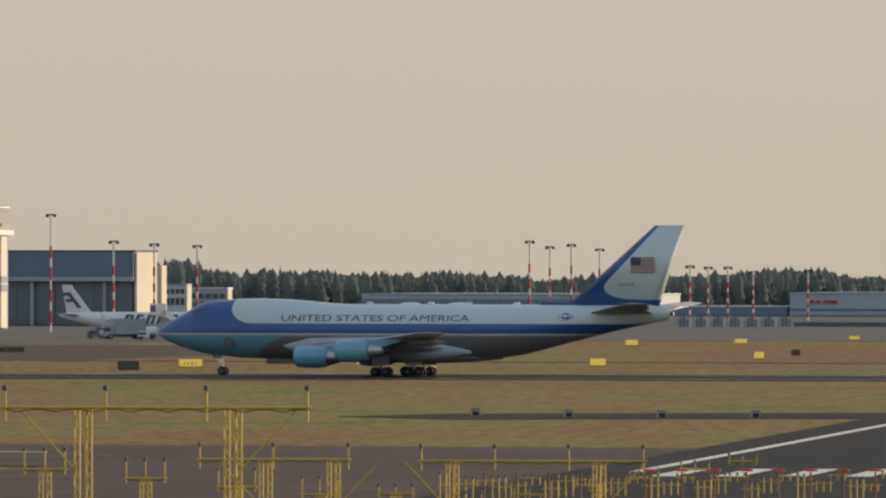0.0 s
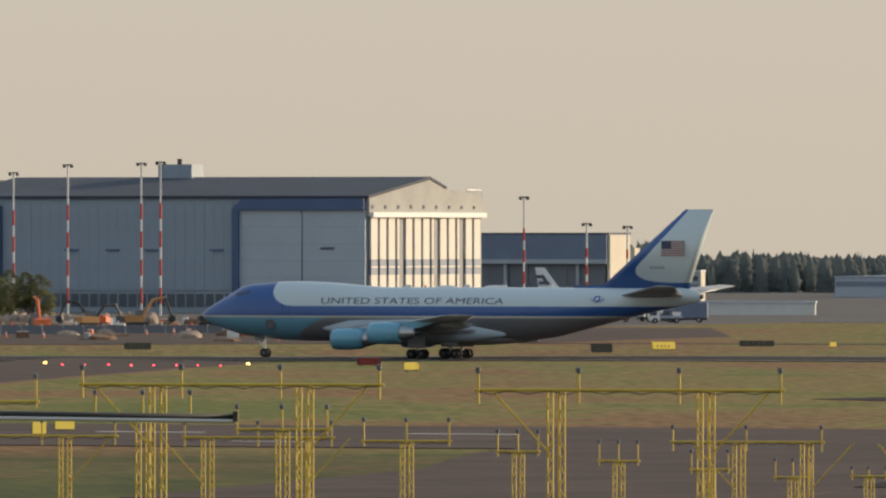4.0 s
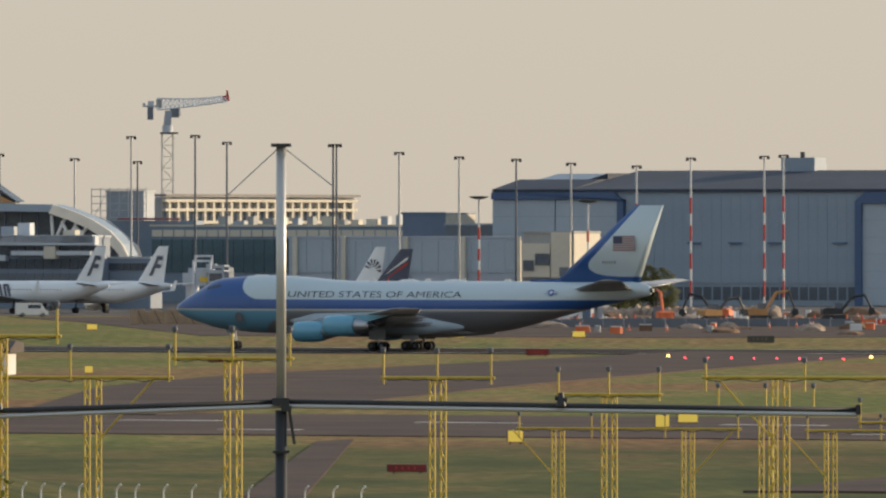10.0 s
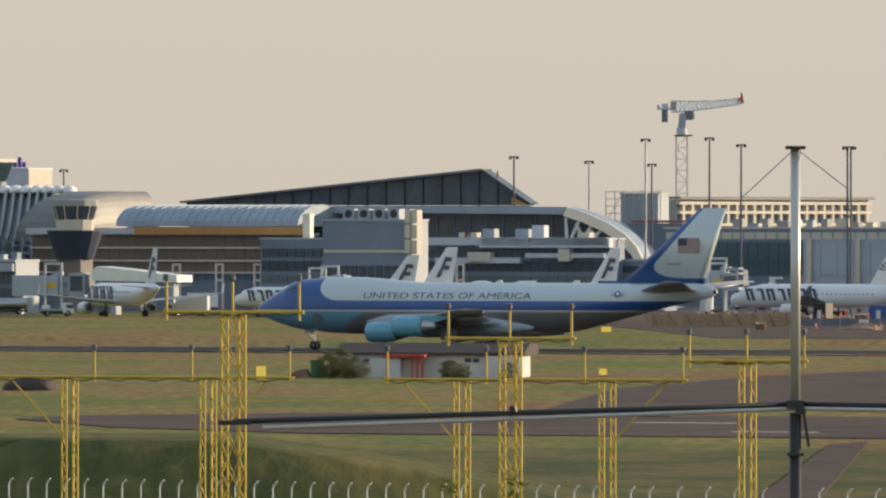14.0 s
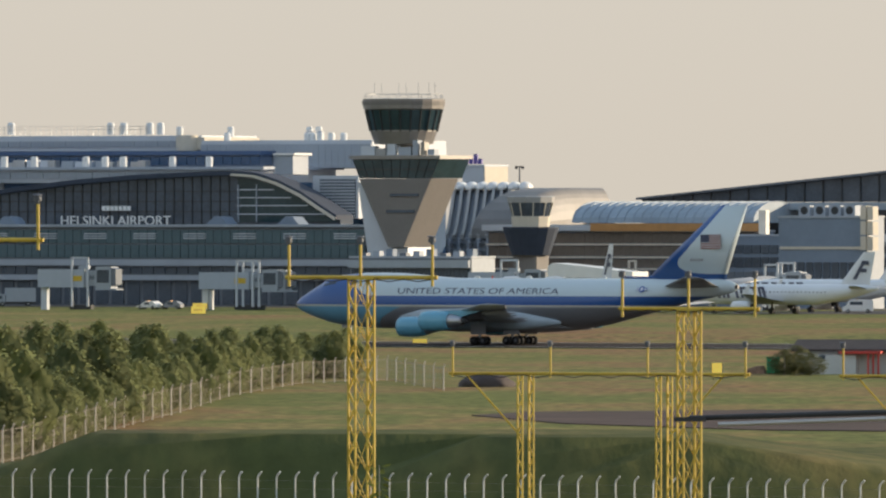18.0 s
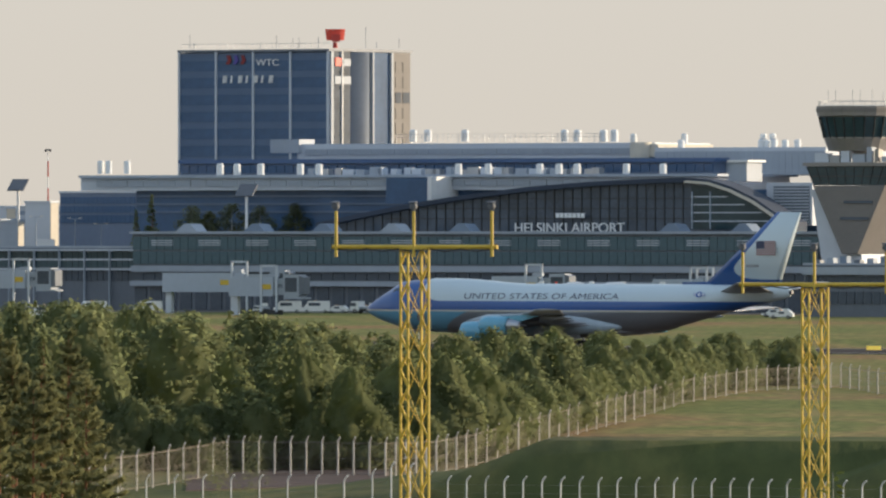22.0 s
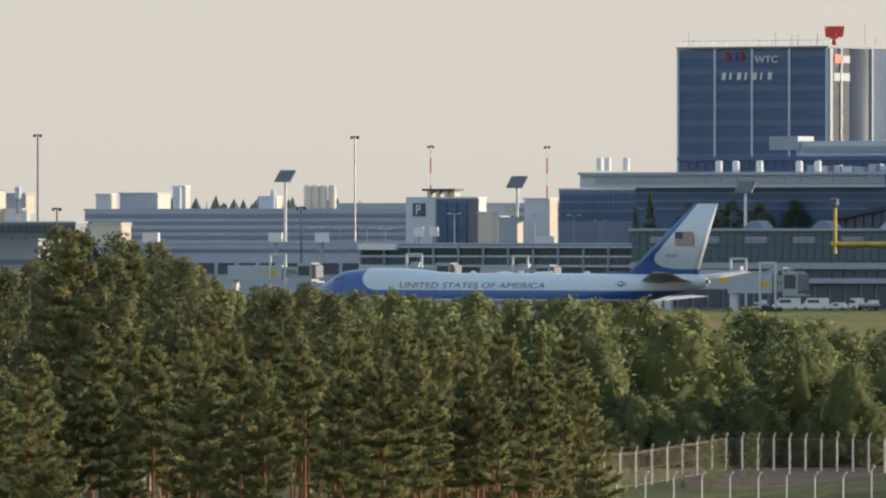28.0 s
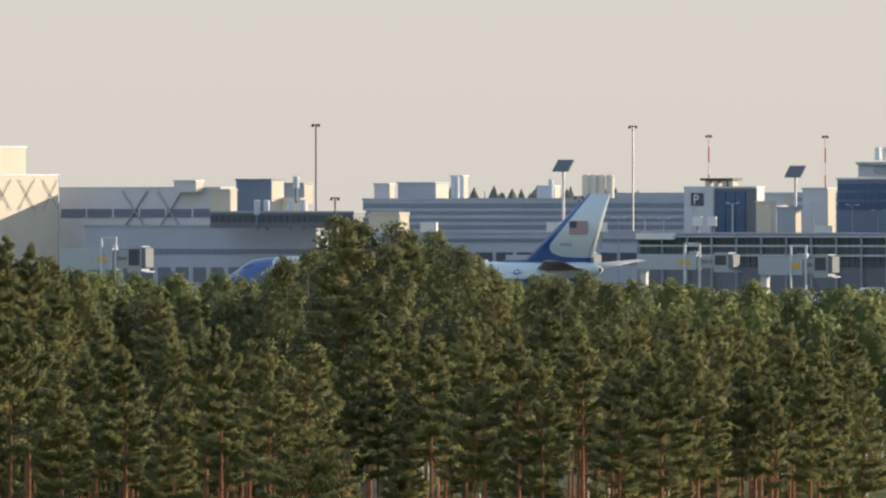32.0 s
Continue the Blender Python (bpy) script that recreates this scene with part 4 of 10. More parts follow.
def build_big_hangar():
    fr = Front(U(6, 848), 2350)
    h = fr.thing("hangar", "large blue-grey aircraft hangar with white sliding doors", "hangar")
    xl, xr = fr.x(U(9, 547)), 0.0
    ya, yd = fr.y(U(6, 955)), fr.y(U(6, 1050))
    ze, za, zr = fr.z(V(6, 344)), fr.z(V(6, 306), 0, ya), fr.z(V(6, 342), 0, yd)
    yq, zq = ya + (yd - ya) * 0.3, zr + (za - zr) * 0.38
    part("wall", prism(bmesh.new(), [(0, 0), (0, ze), (ya, za - 0.6), (yd, zr), (yd, 0)], xl, xr - 4), M["hangar_wall"], h)
    part("end_wall", boxes((-4.0, -0.16, 0, yd, 0, fr.z(V(6, 376)) - 0.05)), M["hangar_wall"], h)
    part("gable", prism(bmesh.new(), [(0, fr.z(V(6, 376))), (0, ze), (ya, za - 0.6), (yq, zq), (yd, zr + 0.2), (yd, fr.z(V(6, 372), 0, yd))], -4.0, 0.45), M["concrete"], h, "grey gable panel")
    xm = fr.x(U(9, 690))
    part("roof", prism(bmesh.new(), [(-0.7, ze), (-0.7, ze + 0.5), (ya, za), (yq, zq + 0.5), (yq, zq), (ya, za - 0.6)], xm, 0.6), M["hangar_roof"], h, "dark pitched roof")
    zm = fr.z(V(9, 326), xm)
    part("low_roof", prism(bmesh.new(), [(-0.7, ze), (-0.7, ze + 0.5), (ya * 0.4, zm), (yd * 0.9, zm), (yd, zr)], xl, xm + 0.1), M["hangar_roof"], h)
    slope = slab(bmesh.new(), [(fr.x(U(9, 650)), zm - 0.3), (xm + 0.2, za - 0.6), (xm + 0.2, zm - 0.3)], ya * 0.5, yd * 0.9)
    part("roof_hip", slope, M["hangar_roof"], h)
    # blue door portals with two pale leaves each, and a plain clad wall between
    for s, xa, xb, za2, zb2 in ((9, 547, 781, 362, 0), (9, 1190, 1424, 369, 0)):
        x0, x1 = fr.x(U(s, xa)), fr.x(U(s, xb)) - 0.05
        zt = fr.z(V(s, za2), x0)
        tw = 1.4
        part("portal_head", slab(bmesh.new(), [(x0, zt), (x1, zt), (x1, ze - 0.1), (x0 + 2.2, ze - 0.1), (x0, ze - 2)] if xa > 1000 else
                                 [(x0, zt), (x1, zt), (x1, ze - 2), (x1 - 2.2, ze - 0.1), (x0, ze - 0.1)], -1.2, 0.1), M["hangar_blue"], h, "dark blue door portal")
        part("portal_jamb", boxes((x0, x0 + tw, -1.2, 0.1, 0, zt - 0.02)) if xa > 1000 else boxes((x1 - tw, x1, -1.2, 0.1, 0, zt - 0.02)), M["hangar_blue"], h)
        xs0, xs1 = (x0 + tw, x1) if xa > 1000 else (x0, x1 - tw)
        mid = (xs0 + xs1) / 2
        for a, b in ((xs0, mid - 0.15), (mid + 0.15, xs1)):
            leaf = part("door_leaf", boxes((a, b, -0.5, 0.1, 0.2, zt - 0.05)), M["hangar_door"], h, "pale grey sliding door leaf")
            for i in range(1, 6):
                zz = 0.2 + (zt - 0.2) * i / 6
                part("door_rail", boxes((a, b, -0.54, -0.49, zz, zz + 0.08)), M["hangar_wall"], leaf)
            part("wall_lamp", boxes((mid + 4, mid + 7, -0.7, -0.5, zt * 0.62, zt * 0.62 + 0.4)), M["slate"], leaf)
    x0, x1 = fr.x(U(9, 782)), fr.x(U(9, 1190))
    n = 24
    row(h, "cladding_panel", M["hangar_wall"], x0, x1, 4.5, ze - 0.6, n, 0.985, -0.22, 0.05)
    row(h, "window", M["glass_dark"], x0, x1, 1.2, 3.8, n, 0.8, -0.15, 0.05)
    for x in (0.27, 0.45, 0.62, 0.9):
        part("wall_lamp", boxes((x0 + (x1 - x0) * x, x0 + (x1 - x0) * x + 3, -0.7, -0.25, 12.4, 12.7)), M["hangar_blue"], h)
    # end: white door leaves with dark gaps and a glazed band
    zt = fr.z(V(6, 378))
    part("door_track", boxes((0.0, 1.2, 0.3, yd, zt, zt + 1.0)), M["white"], h)
    n = 13
    for i in range(n):
        y0 = 0.8 + (yd - 1.4) * i / n
        w = (yd - 1.4) / n * (0.72 if i not in (3, 7, 10) else 0.2)
        for z0, z1, m in ((0.3, zt * 0.40, "leaf_panel"), (zt * 0.40 + 0.02, zt * 0.56, "slate"), (zt * 0.56 + 0.02, zt - 0.1, "leaf_panel")):
            part("door_panel", boxes((-0.2, 0.5, y0, y0 + w, z0, z1)), M[m], h)
        part("window_bar", boxes((0.4, 0.58, y0, y0 + w, zt * 0.475, zt * 0.49)), M["leaf_panel"], h)
    part("door_recess", boxes((-0.15, 0.06, 0.5, yd - 0.3, 0.2, zt)), M["dark_panel"], h)
    for i in range(9):
        part("vent", boxes((0.44, 0.62, 1 + yd / 9 * i, 1.9 + yd / 9 * i, zt + 1.7, zt + 2.4)), M["lamp_grey"], h)
    part("roof_hut", boxes((fr.x(U(9, 1063), ya), fr.x(U(9, 1122), ya), ya - 2, ya + 4, za - 1, fr.z(V(9, 287), 0, ya))), M["hangar_wall"], h)
    part("flue", rods(((fr.x(U(9, 1094), ya), ya, za), (fr.x(U(9, 1094), ya), ya, fr.z(V(9, 277), 0, ya)), 0.5)), M["dark_metal"], h)
    rail = bmesh.new()
    for i in range(6):
        y = yd - 8 + 1.6 * i
        rod(rail, (0, y, zr), (0, y, zr + 1.4), 0.06, n=5)
    rod(rail, (0, yd - 8, zr + 1.4), (0, yd, zr + 1.4), 0.06, n=5)
    part("roof_rail", rail, M["steel"], h)


def build_dark_hangar():
    fr = Front(U(0, 238), 2500)
    h = fr.thing("hangar", "dark slate hangar with a wide open front", "hangar")
    xl, yd = fr.x(U(0, -40)), fr.y(U(0, 274))
    zt = fr.z(V(0, 446))
    zb = fr.z(V(0, 493))
    part("fascia", boxes((xl, 0, -0.6, 0.3, zb, zt)), M["slate"], h, "slate blue fascia")
    part("fascia_line", boxes((xl, 0, -0.8, -0.55, zb - 0.6, zb + 0.3)), M["mid_panel"], h)
    part("wall", boxes((xl, -0.1, 3, yd, 0, zt - 0.4)), M["dark_panel"], h)
    part("side_wall", boxes((-0.1, 0.5, 0.2, yd, 0, zt - 0.2)), M["cream"], h, "cream side wall")
    part("roof", boxes((xl, 0.6, -0.7, yd + 0.3, zt, zt + 0.35)), M["hangar_roof"], h)
    row(h, "door_leaf", M["dark_panel"], xl, -0.6, 0.2, zb - 0.7, 8, 0.97, 0.6, 1.0)
    for x in (U(0, 57), U(0, 185)):
        part("post", boxes((fr.x(x) - 0.3, fr.x(x) + 0.3, -0.2, 0.7, 0, zb)), M["mid_panel"], h)
    # annexe
    fa = Front(U(0, 276), 2540)
    a = fa.thing("annexe", "low cream annexe beside the hangar", "building")
    part("wall", boxes((-6, fa.x(U(0, 286)), 0, 3, 0, fa.z(V(0, 470)))), M["cream"], a)


def block(name, label, sheet, x0, x1, y_top, d, depth, material, roof="mid_panel", windows=(), y_base=None, category="building", side=None, turn=GRID):
    """A plain building: its front from x0 to x1, windows as (top, bottom, count, fill, material) sights."""
    fr = Front(U(sheet, x1), d, turn)
    b = fr.thing(name, label, category)
    xl, zt = fr.x(U(sheet, x0)), fr.z(V(sheet, y_top))
    zb = 0.0 if y_base is None else fr.z(V(sheet, y_base))
    part("wall", boxes((xl, 0, 0, depth, zb, zt)), M[material], b)
    part("roof", boxes((xl - 0.2, 0.2, -0.2, depth + 0.2, zt, zt + 0.4)), M[roof], b)
    if side:
        part("side_wall", boxes((-0.02, 0.15, 0.1, depth - 0.1, zb + 0.05, zt - 0.05)), M[side], b)
    for top, bottom, n, fill, m in windows:
        z1, z0 = fr.z(V(sheet, top)), fr.z(V(sheet, bottom))
        row(b, "window" if "glass" in m or "teal" in m else "panel", M[m], xl + 0.3, -0.3, max(z0, 0.1), z1, n, fill)
    return fr, b


def build_right_side():
    # walls and window bands here are toned soft for haze
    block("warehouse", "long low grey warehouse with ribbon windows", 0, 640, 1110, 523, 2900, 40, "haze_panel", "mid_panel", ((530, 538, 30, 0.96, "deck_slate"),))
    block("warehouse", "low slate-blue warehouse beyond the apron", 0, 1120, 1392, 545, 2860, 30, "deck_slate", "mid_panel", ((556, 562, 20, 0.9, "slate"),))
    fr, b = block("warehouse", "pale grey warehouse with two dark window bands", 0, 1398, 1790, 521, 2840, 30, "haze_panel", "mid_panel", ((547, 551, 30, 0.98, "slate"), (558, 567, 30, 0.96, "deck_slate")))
    for x0, x1 in ((1430, 1442), (1446, 1452), (1458, 1482)):
        part("sign_shape", boxes((fr.x(U(0, x0)), fr.x(U(0, x1)), -0.5, -0.2, fr.z(V(0, 537)), fr.z(V(0, 532)))), M["red"], b, "faded red sign shape")
    for x, y in ((1424, 580), (1470, 584), (1493, 588)):
        p = site(U(0, x), 2480)
        t = empty("flood_lamp", Matrix.Translation(p), "low post with a glowing white lamp", "lamp post", "lit lamp posts")
        z = lift(V(0, y), 2480)
        part("post", rods(((0, 0, 0), (0, 0, z), 0.12)), M["dark_metal"], t)
        part("lamp", lathe(bmesh.new(), ((-0.35, 0.2), (-0.3, 0.5), (0.05, 0.55), (0.1, 0.2)), 14, "Y", (0, 0, z + 0.5)), M["lamp_white"], t, "glowing white lamp")
    fb = Front(U(0, 1400), 2450, -6)
    t = fb.thing("blast_fence", "long blast fence of pale and dark panels", "fence")
    xl = fb.x(U(0, 1195))
    n = 34
    for i in range(n):
        x = xl + (-xl) * i / n
        part("panel", boxes((x + 0.08, x - xl / n - 0.08, -0.1, 0.1, 0.2, 1.5 + 0.9 * ((i * 7) % 5) / 4)), M[("mid_panel", "slate", "plaster", "slate", "deck_slate")[(i * 3) % 5]], t)
        part("post", boxes((x - 0.07, x + 0.07, -0.15, 0.15, 0, 2.2)), M["steel"], t)
    block("hedge_wall", "low dark wall beyond the apron edge", 0, 1405, 1760, 574, 2460, 0.5, "dark_panel", "dark_panel", category="wall")
    block("office", "small white office block with dark windows", 0, 290, 330, 506, 2700, 3, "pale_panel", "mid_panel", ((512, 520, 4, 0.7, "glass_dark"), (528, 540, 4, 0.7, "glass_dark")), side="cream")
    block("office", "cream low office block", 0, 322, 402, 512, 2750, 3, "mid_panel", "pale_panel", ((520, 528, 6, 0.7, "glass_dark"), (535, 548, 6, 0.8, "slate")), side="cream")
    block("fence_wall", "long pale barrier wall beside the apron", 6, 1395, 1640, 530, 2250, 0.6, "plaster", "pale_panel", y_base=551, category="wall")


def build_gate_pier():
    """Grey pier between the hangar and the terminal."""
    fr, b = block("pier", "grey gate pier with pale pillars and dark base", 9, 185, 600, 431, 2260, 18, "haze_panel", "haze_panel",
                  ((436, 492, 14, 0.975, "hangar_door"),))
    for x in (198, 284, 394, 496, 594):
        px = fr.x(U(9, x))
        part("pillar", boxes((px - 0.45, px + 0.45, -0.9, -0.3, 0, fr.z(V(9, 428)))), M["cream"], b)
    fr, b = block("gatehouse", "cream concrete gatehouse with dark plates on its front", 9, 600, 688, 422, 2230, 12, "concrete", "concrete", side="cream")
    xl = fr.x(U(9, 600))
    # dark rectangles stand slightly proud of the cream panels
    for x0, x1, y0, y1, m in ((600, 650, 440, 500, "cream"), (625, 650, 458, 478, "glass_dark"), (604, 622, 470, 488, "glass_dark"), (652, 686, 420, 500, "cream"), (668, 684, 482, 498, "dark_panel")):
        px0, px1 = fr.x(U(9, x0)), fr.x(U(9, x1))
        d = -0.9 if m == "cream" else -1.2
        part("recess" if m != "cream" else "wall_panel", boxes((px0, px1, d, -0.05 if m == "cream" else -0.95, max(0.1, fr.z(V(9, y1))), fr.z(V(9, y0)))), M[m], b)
    block("plant_room", "dark blue rooftop plant room", 9, 386, 462, 388, 2420, 14, "slate", "slate", side="cream")
    block("plant_room", "dark low plant room with cream end", 9, 462, 585, 408, 2400, 14, "dark_panel", "mid_panel", side="cream")
    # building under construction with an open frame
    fr, b = block("construction_building", "cream concrete frame building under construction", 9, -40, 300, 362, 2600, 3, "concrete", "mid_panel", turn=55)
    zt, zb = fr.z(V(9, 362)), fr.z(V(9, 405))
    xl = fr.x(U(9, -40))
    row(b, "column", M["cream"], xl, 0, zb, zt - 0.6, 22, 0.22, -0.9, -0.05)
    for i, zz in enumerate((zb, (zb + zt) / 2, zt - 0.7)):
        part("beam", boxes((xl, 0, -1.0, -0.06, zz, zz + 0.6)), M["cream"], b)
    # slate plates put the inner shade of the openings into colour
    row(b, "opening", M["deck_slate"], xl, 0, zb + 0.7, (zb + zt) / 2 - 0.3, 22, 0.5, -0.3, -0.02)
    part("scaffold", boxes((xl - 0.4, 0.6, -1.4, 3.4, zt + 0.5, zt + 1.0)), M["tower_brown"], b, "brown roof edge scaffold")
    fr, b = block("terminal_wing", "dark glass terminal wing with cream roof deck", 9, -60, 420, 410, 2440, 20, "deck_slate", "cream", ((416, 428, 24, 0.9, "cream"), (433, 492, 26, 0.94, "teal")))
    for i in range(14):
        px = -3 - i * 3.4
        part("roof_crate", boxes((px, px + random.uniform(1, 2.4), 1, 3, fr.z(V(9, 408)), fr.z(V(9, 408)) + random.uniform(0.8, 2.2))), M[random.choice(("cream", "mid_panel", "concrete"))], b)


def build_stair_core():
    """A bare concrete core wrapped in scaffolding beside the frame building."""
    fr, b = block("stair_core", "bare grey stair core wrapped in scaffolding", 12, 662, 728, 346, 2478, 5, "mid_panel", "mid_panel", y_base=396)
    x0, x1 = fr.x(U(12, 641)), fr.x(U(12, 738))
    zb, zt = fr.z(V(12, 396)), fr.z(V(12, 338))
    for i in range(7):
        x = x0 + (x1 - x0) * i / 6
        part("scaffold_post", rods(((x, -1.4, zb), (x, -1.4, zt), 0.1)), M["steel"], b)
    for i in range(5):
        z = zb + (zt - zb) * (i + 0.4) / 4.6
        part("scaffold_rail", rods(((x0, -1.4, z), (x1, -1.4, z), 0.08)), M["steel"], b)
    for i in range(3):
        part("scaffold_brace", rods(((x0 + (x1 - x0) * i / 3, -1.45, zb), (x0 + (x1 - x0) * (i + 1) / 3, -1.45, zt), 0.06)), M["steel"], b)
    part("safety_net", boxes((fr.x(U(12, 690)), fr.x(U(12, 800)), -2.2, -1.9, fr.z(V(12, 395)), fr.z(V(12, 391)))), M["flag_red"], b, "faded red safety net")
    part("lower_floor", boxes((x0, fr.x(U(12, 820)), -0.5, 4, 0, zb - 0.02)), M["deck_slate"], b)


def build_crane():
    d = 2800
    k = d / STEPS
    c = empty("tower_crane", Matrix.Translation(site(U(13, 970), d)), "pale tower crane with a cream lattice jib", "crane")
    Z = lambda y: lift(V(13, y), d)
    X = lambda x: (x - 970) * k
    zc, w = Z(241), 1.3
    bm = bmesh.new()
    for sx in (-1, 1):
        for sy in (-1, 1):
            rod(bm, (sx * w, sy * w, 0), (sx * w, sy * w, zc), 0.2, n=5)
    n = int(zc / 2.6)
    for i in range(n):
        z0, z1 = zc * i / n, zc * (i + 1) / n
        s = 1 if i % 2 else -1
        for sy in (-1, 1):
            rod(bm, (-s * w, sy * w, z0), (s * w, sy * w, z1), 0.1, n=4)
            rod(bm, (sy * w, -s * w, z0), (sy * w, s * w, z1), 0.1, n=4)
            rod(bm, (-w, sy * w, z1), (w, sy * w, z1), 0.12, n=4)
    # mast and jib colours are lifted for haze and sun
    part("lattice_mast", bm, M["sun_tinted_white"], c, "grey lattice mast in a sun-tinted white")
    part("platform", boxes((X(957), X(989), -2, 2, zc, zc + 0.35)), M["dark_metal"], c)
    part("slewing_ring", rods(((0, 0, zc + 0.35), (0, 0, Z(226)), 1.25), n=14), M["pale_panel"], c)
    part("turret", slab(bmesh.new(), [(X(963), Z(226)), (X(976), Z(226)), (X(978), Z(200)), (X(966), Z(200))], -1.2, 1.2), M["mid_panel"], c)
    cab = part("cab", boxes((X(975), X(990), -1.1, 1.1, Z(212), Z(196))), M["dark_panel"], c, "dark operator cab")
    part("cab_side", boxes((X(990), X(992.5), -1.0, 1.0, Z(210), Z(197))), M["white"], cab)
    # jib: two top chords and one bottom chord, drawing together towards the tip
    N = 16
    top = [(X(952 + 124 * i / N), Z(178 - 4.5 * i / N + 3 * math.sin(math.pi * i / N))) for i in range(N + 1)]
    low = [(X(952 + 124 * i / N), Z(198 - 15 * (i / N) ** 1.3)) for i in range(N + 1)]
    bm = bmesh.new()
    for i in range(N):
        for y, line in ((-0.8, low), (0.8, low), (0.0, top)):
            rod(bm, (line[i][0], y, line[i][1]), (line[i + 1][0], y, line[i + 1][1]), 0.2, n=5)
        for y in (-0.8, 0.8):
            rod(bm, (low[i][0], y, low[i][1]), (top[i + 1][0], 0, top[i + 1][1]), 0.13, n=4)
            rod(bm, (top[i][0], 0, top[i][1]), (low[i][0], y, low[i][1]), 0.13, n=4)
            rod(bm, (top[i][0], 0, top[i][1]), (low[i + 1][0], y, low[i + 1][1]), 0.11, n=4)
    part("jib", bm, M["white"], c, "cream lattice jib")
    part("jib_tip", slab(bmesh.new(), [(X(1066), Z(184)), (X(1080), Z(182)), (X(1079), Z(176)), (X(1077), Z(164)), (X(1074), Z(164)), (X(1074), Z(172)), (X(1068), Z(175))], -0.3, 0.3), M["red"], c, "dull red jib tip")
    part("jib_root", boxes((X(950), X(960), -0.7, 0.7, Z(196), Z(180))), M["concrete"], c)
    part("counter_jib", rods(((X(926), -0.7, Z(192)), (X(952), -0.7, Z(192)), 0.22), ((X(926), 0.7, Z(192)), (X(952), 0.7, Z(192)), 0.22)), M["pale_panel"], c)
    part("winch", boxes((X(935), X(946), -0.9, 0.9, Z(191), Z(183)), (X(926), X(931), -0.6, 0.6, Z(191), Z(186))), M["pale_panel"], c)
    part("counterweight", boxes((X(934.5), X(945), -0.9, 0.9, Z(216), Z(194))), M["dark_panel"], c, "dark hanging counterweight")


def build_south_pier():
    """Terminal wing with a wedge glass roof and a pale curved canopy."""
    fr = Front(U(13, 706), 2420)
    b = fr.thing("terminal_wing", "dark glass terminal wing with a rising wedge roof", "terminal")
    P = lambda x, y, dy=0.0: (fr.x(U(13, x), dy), fr.z(V(13, y), fr.x(U(13, x), dy), dy))
    part("glass_wall", slab(bmesh.new(), [P(95, 363), P(92, 358.4), P(620, 302), P(702, 360), P(700, 363)], 0, 2), M["glass_dark"], b, "dark glazed wedge")
    part("base_wall", boxes((P(96, 363)[0], P(699, 363)[0], 0.4, 1.8, 0, P(300, 364)[1])), M["deck_slate"], b)
    (xa, za), (xb, zb) = P(88, 359), P(622, 302)
    part("roof_edge", slab(bmesh.new(), [(xa, za), (xb, zb), (xb, zb + 0.5), (xa, za + 0.4)], -1.5, 3), M["dark_panel"], b)
    (xc, zc) = P(707, 361)
    part("roof_slope", slab(bmesh.new(), [(xb, zb), (xc, zc), (xc + 0.3, zc + 0.1), (xb + 0.2, zb + 0.3)], -1.5, 2), M["glass_dark"], b)
    part("roof_tip", slab(bmesh.new(), [P(676, 350), P(706, 362), P(676, 362)], -1.8, -0.3), M["orange"], b)
    for i in range(16):
        x, z = P(150 + 33 * i, 362 - 2)
        zz = za + (zb - za) * (x - xa) / (xb - xa)
        part("mullion", boxes((x - 0.12, x + 0.12, -0.25, 0.0, z - 2, min(zz, zb))), M["dark_metal"], b)
    # canopy with a curved end
    fc = Front(U(13, 778), 2330)
    c = fc.thing("terminal_canopy", "pale curved canopy roof over dark glazing", "terminal")
    Q = lambda x, y, dy=0.0: (fc.x(U(13, x), dy), fc.z(V(13, y), fc.x(U(13, x), dy), dy))
    curve = [(220, 364), (500, 364), (700, 365), (778, 366), (815, 378), (850, 394), (880, 414), (900, 436), (910, 456)]
    top = [Q(x, y) for x, y in curve]
    under = [(x, z - 1.15) for x, z in top]
    part("canopy", slab(bmesh.new(), top + [(x - 0.5, z - 0.3) for x, z in under[::-1]], -2, 2.0), M["roof_pale"], c, "pale metal canopy")
    # the rim's sunlit tone comes from its colour
    part("canopy_edge", slab(bmesh.new(), top[3:] + [(x - 1.0, z - 0.6) for x, z in under[:2:-1]], -2.6, -2.0), M["sun_tinted_white"], c, "white curved rim")
    part("glazing", slab(bmesh.new(), [Q(228, 370), Q(775, 370), Q(845, 396), Q(895, 440), Q(905, 470), Q(228, 470)], 2, 6), M["glass_dark"], c, "dark glazing")
    for i in range(22):
        x, z = Q(240 + 29 * i, 468)
        part("mullion", boxes((x - 0.1, x + 0.1, 1.75, 2.0, z, z + 9.5 if i < 19 else z + 5)), M["slate"], c)
    for x0, y0, x1, y1 in ((770, 385, 772, 420), (795, 388, 780, 420), (788, 395, 800, 420), (815, 398, 803, 420), (812, 405, 826, 420), (832, 408, 820, 420)):
        (xa, za), (xb, zb) = Q(x0, y0), Q(x1, y1)
        part("strut", rods(((xa, -1.2, za), (xb, -1.2, zb), 0.35)), M["white"], c)
    # service block with roof units in front
    f2, s = block("service_block", "slate grey service block with rooftop units", 13, 335, 490, 391, 2260, 7, "deck_slate", "mid_panel", ((442, 447, 6, 0.98, "cream"), (470, 500, 10, 0.8, "glass_dark")), side="mid_panel")
    for x in (380, 407, 434, 460):
        px = f2.x(U(13, x), 3)
        part("roof_unit", boxes((px - 1.2, px + 1.2, 3, 6, f2.z(V(13, 389)), f2.z(V(13, 369)))), M["mid_panel"], s)
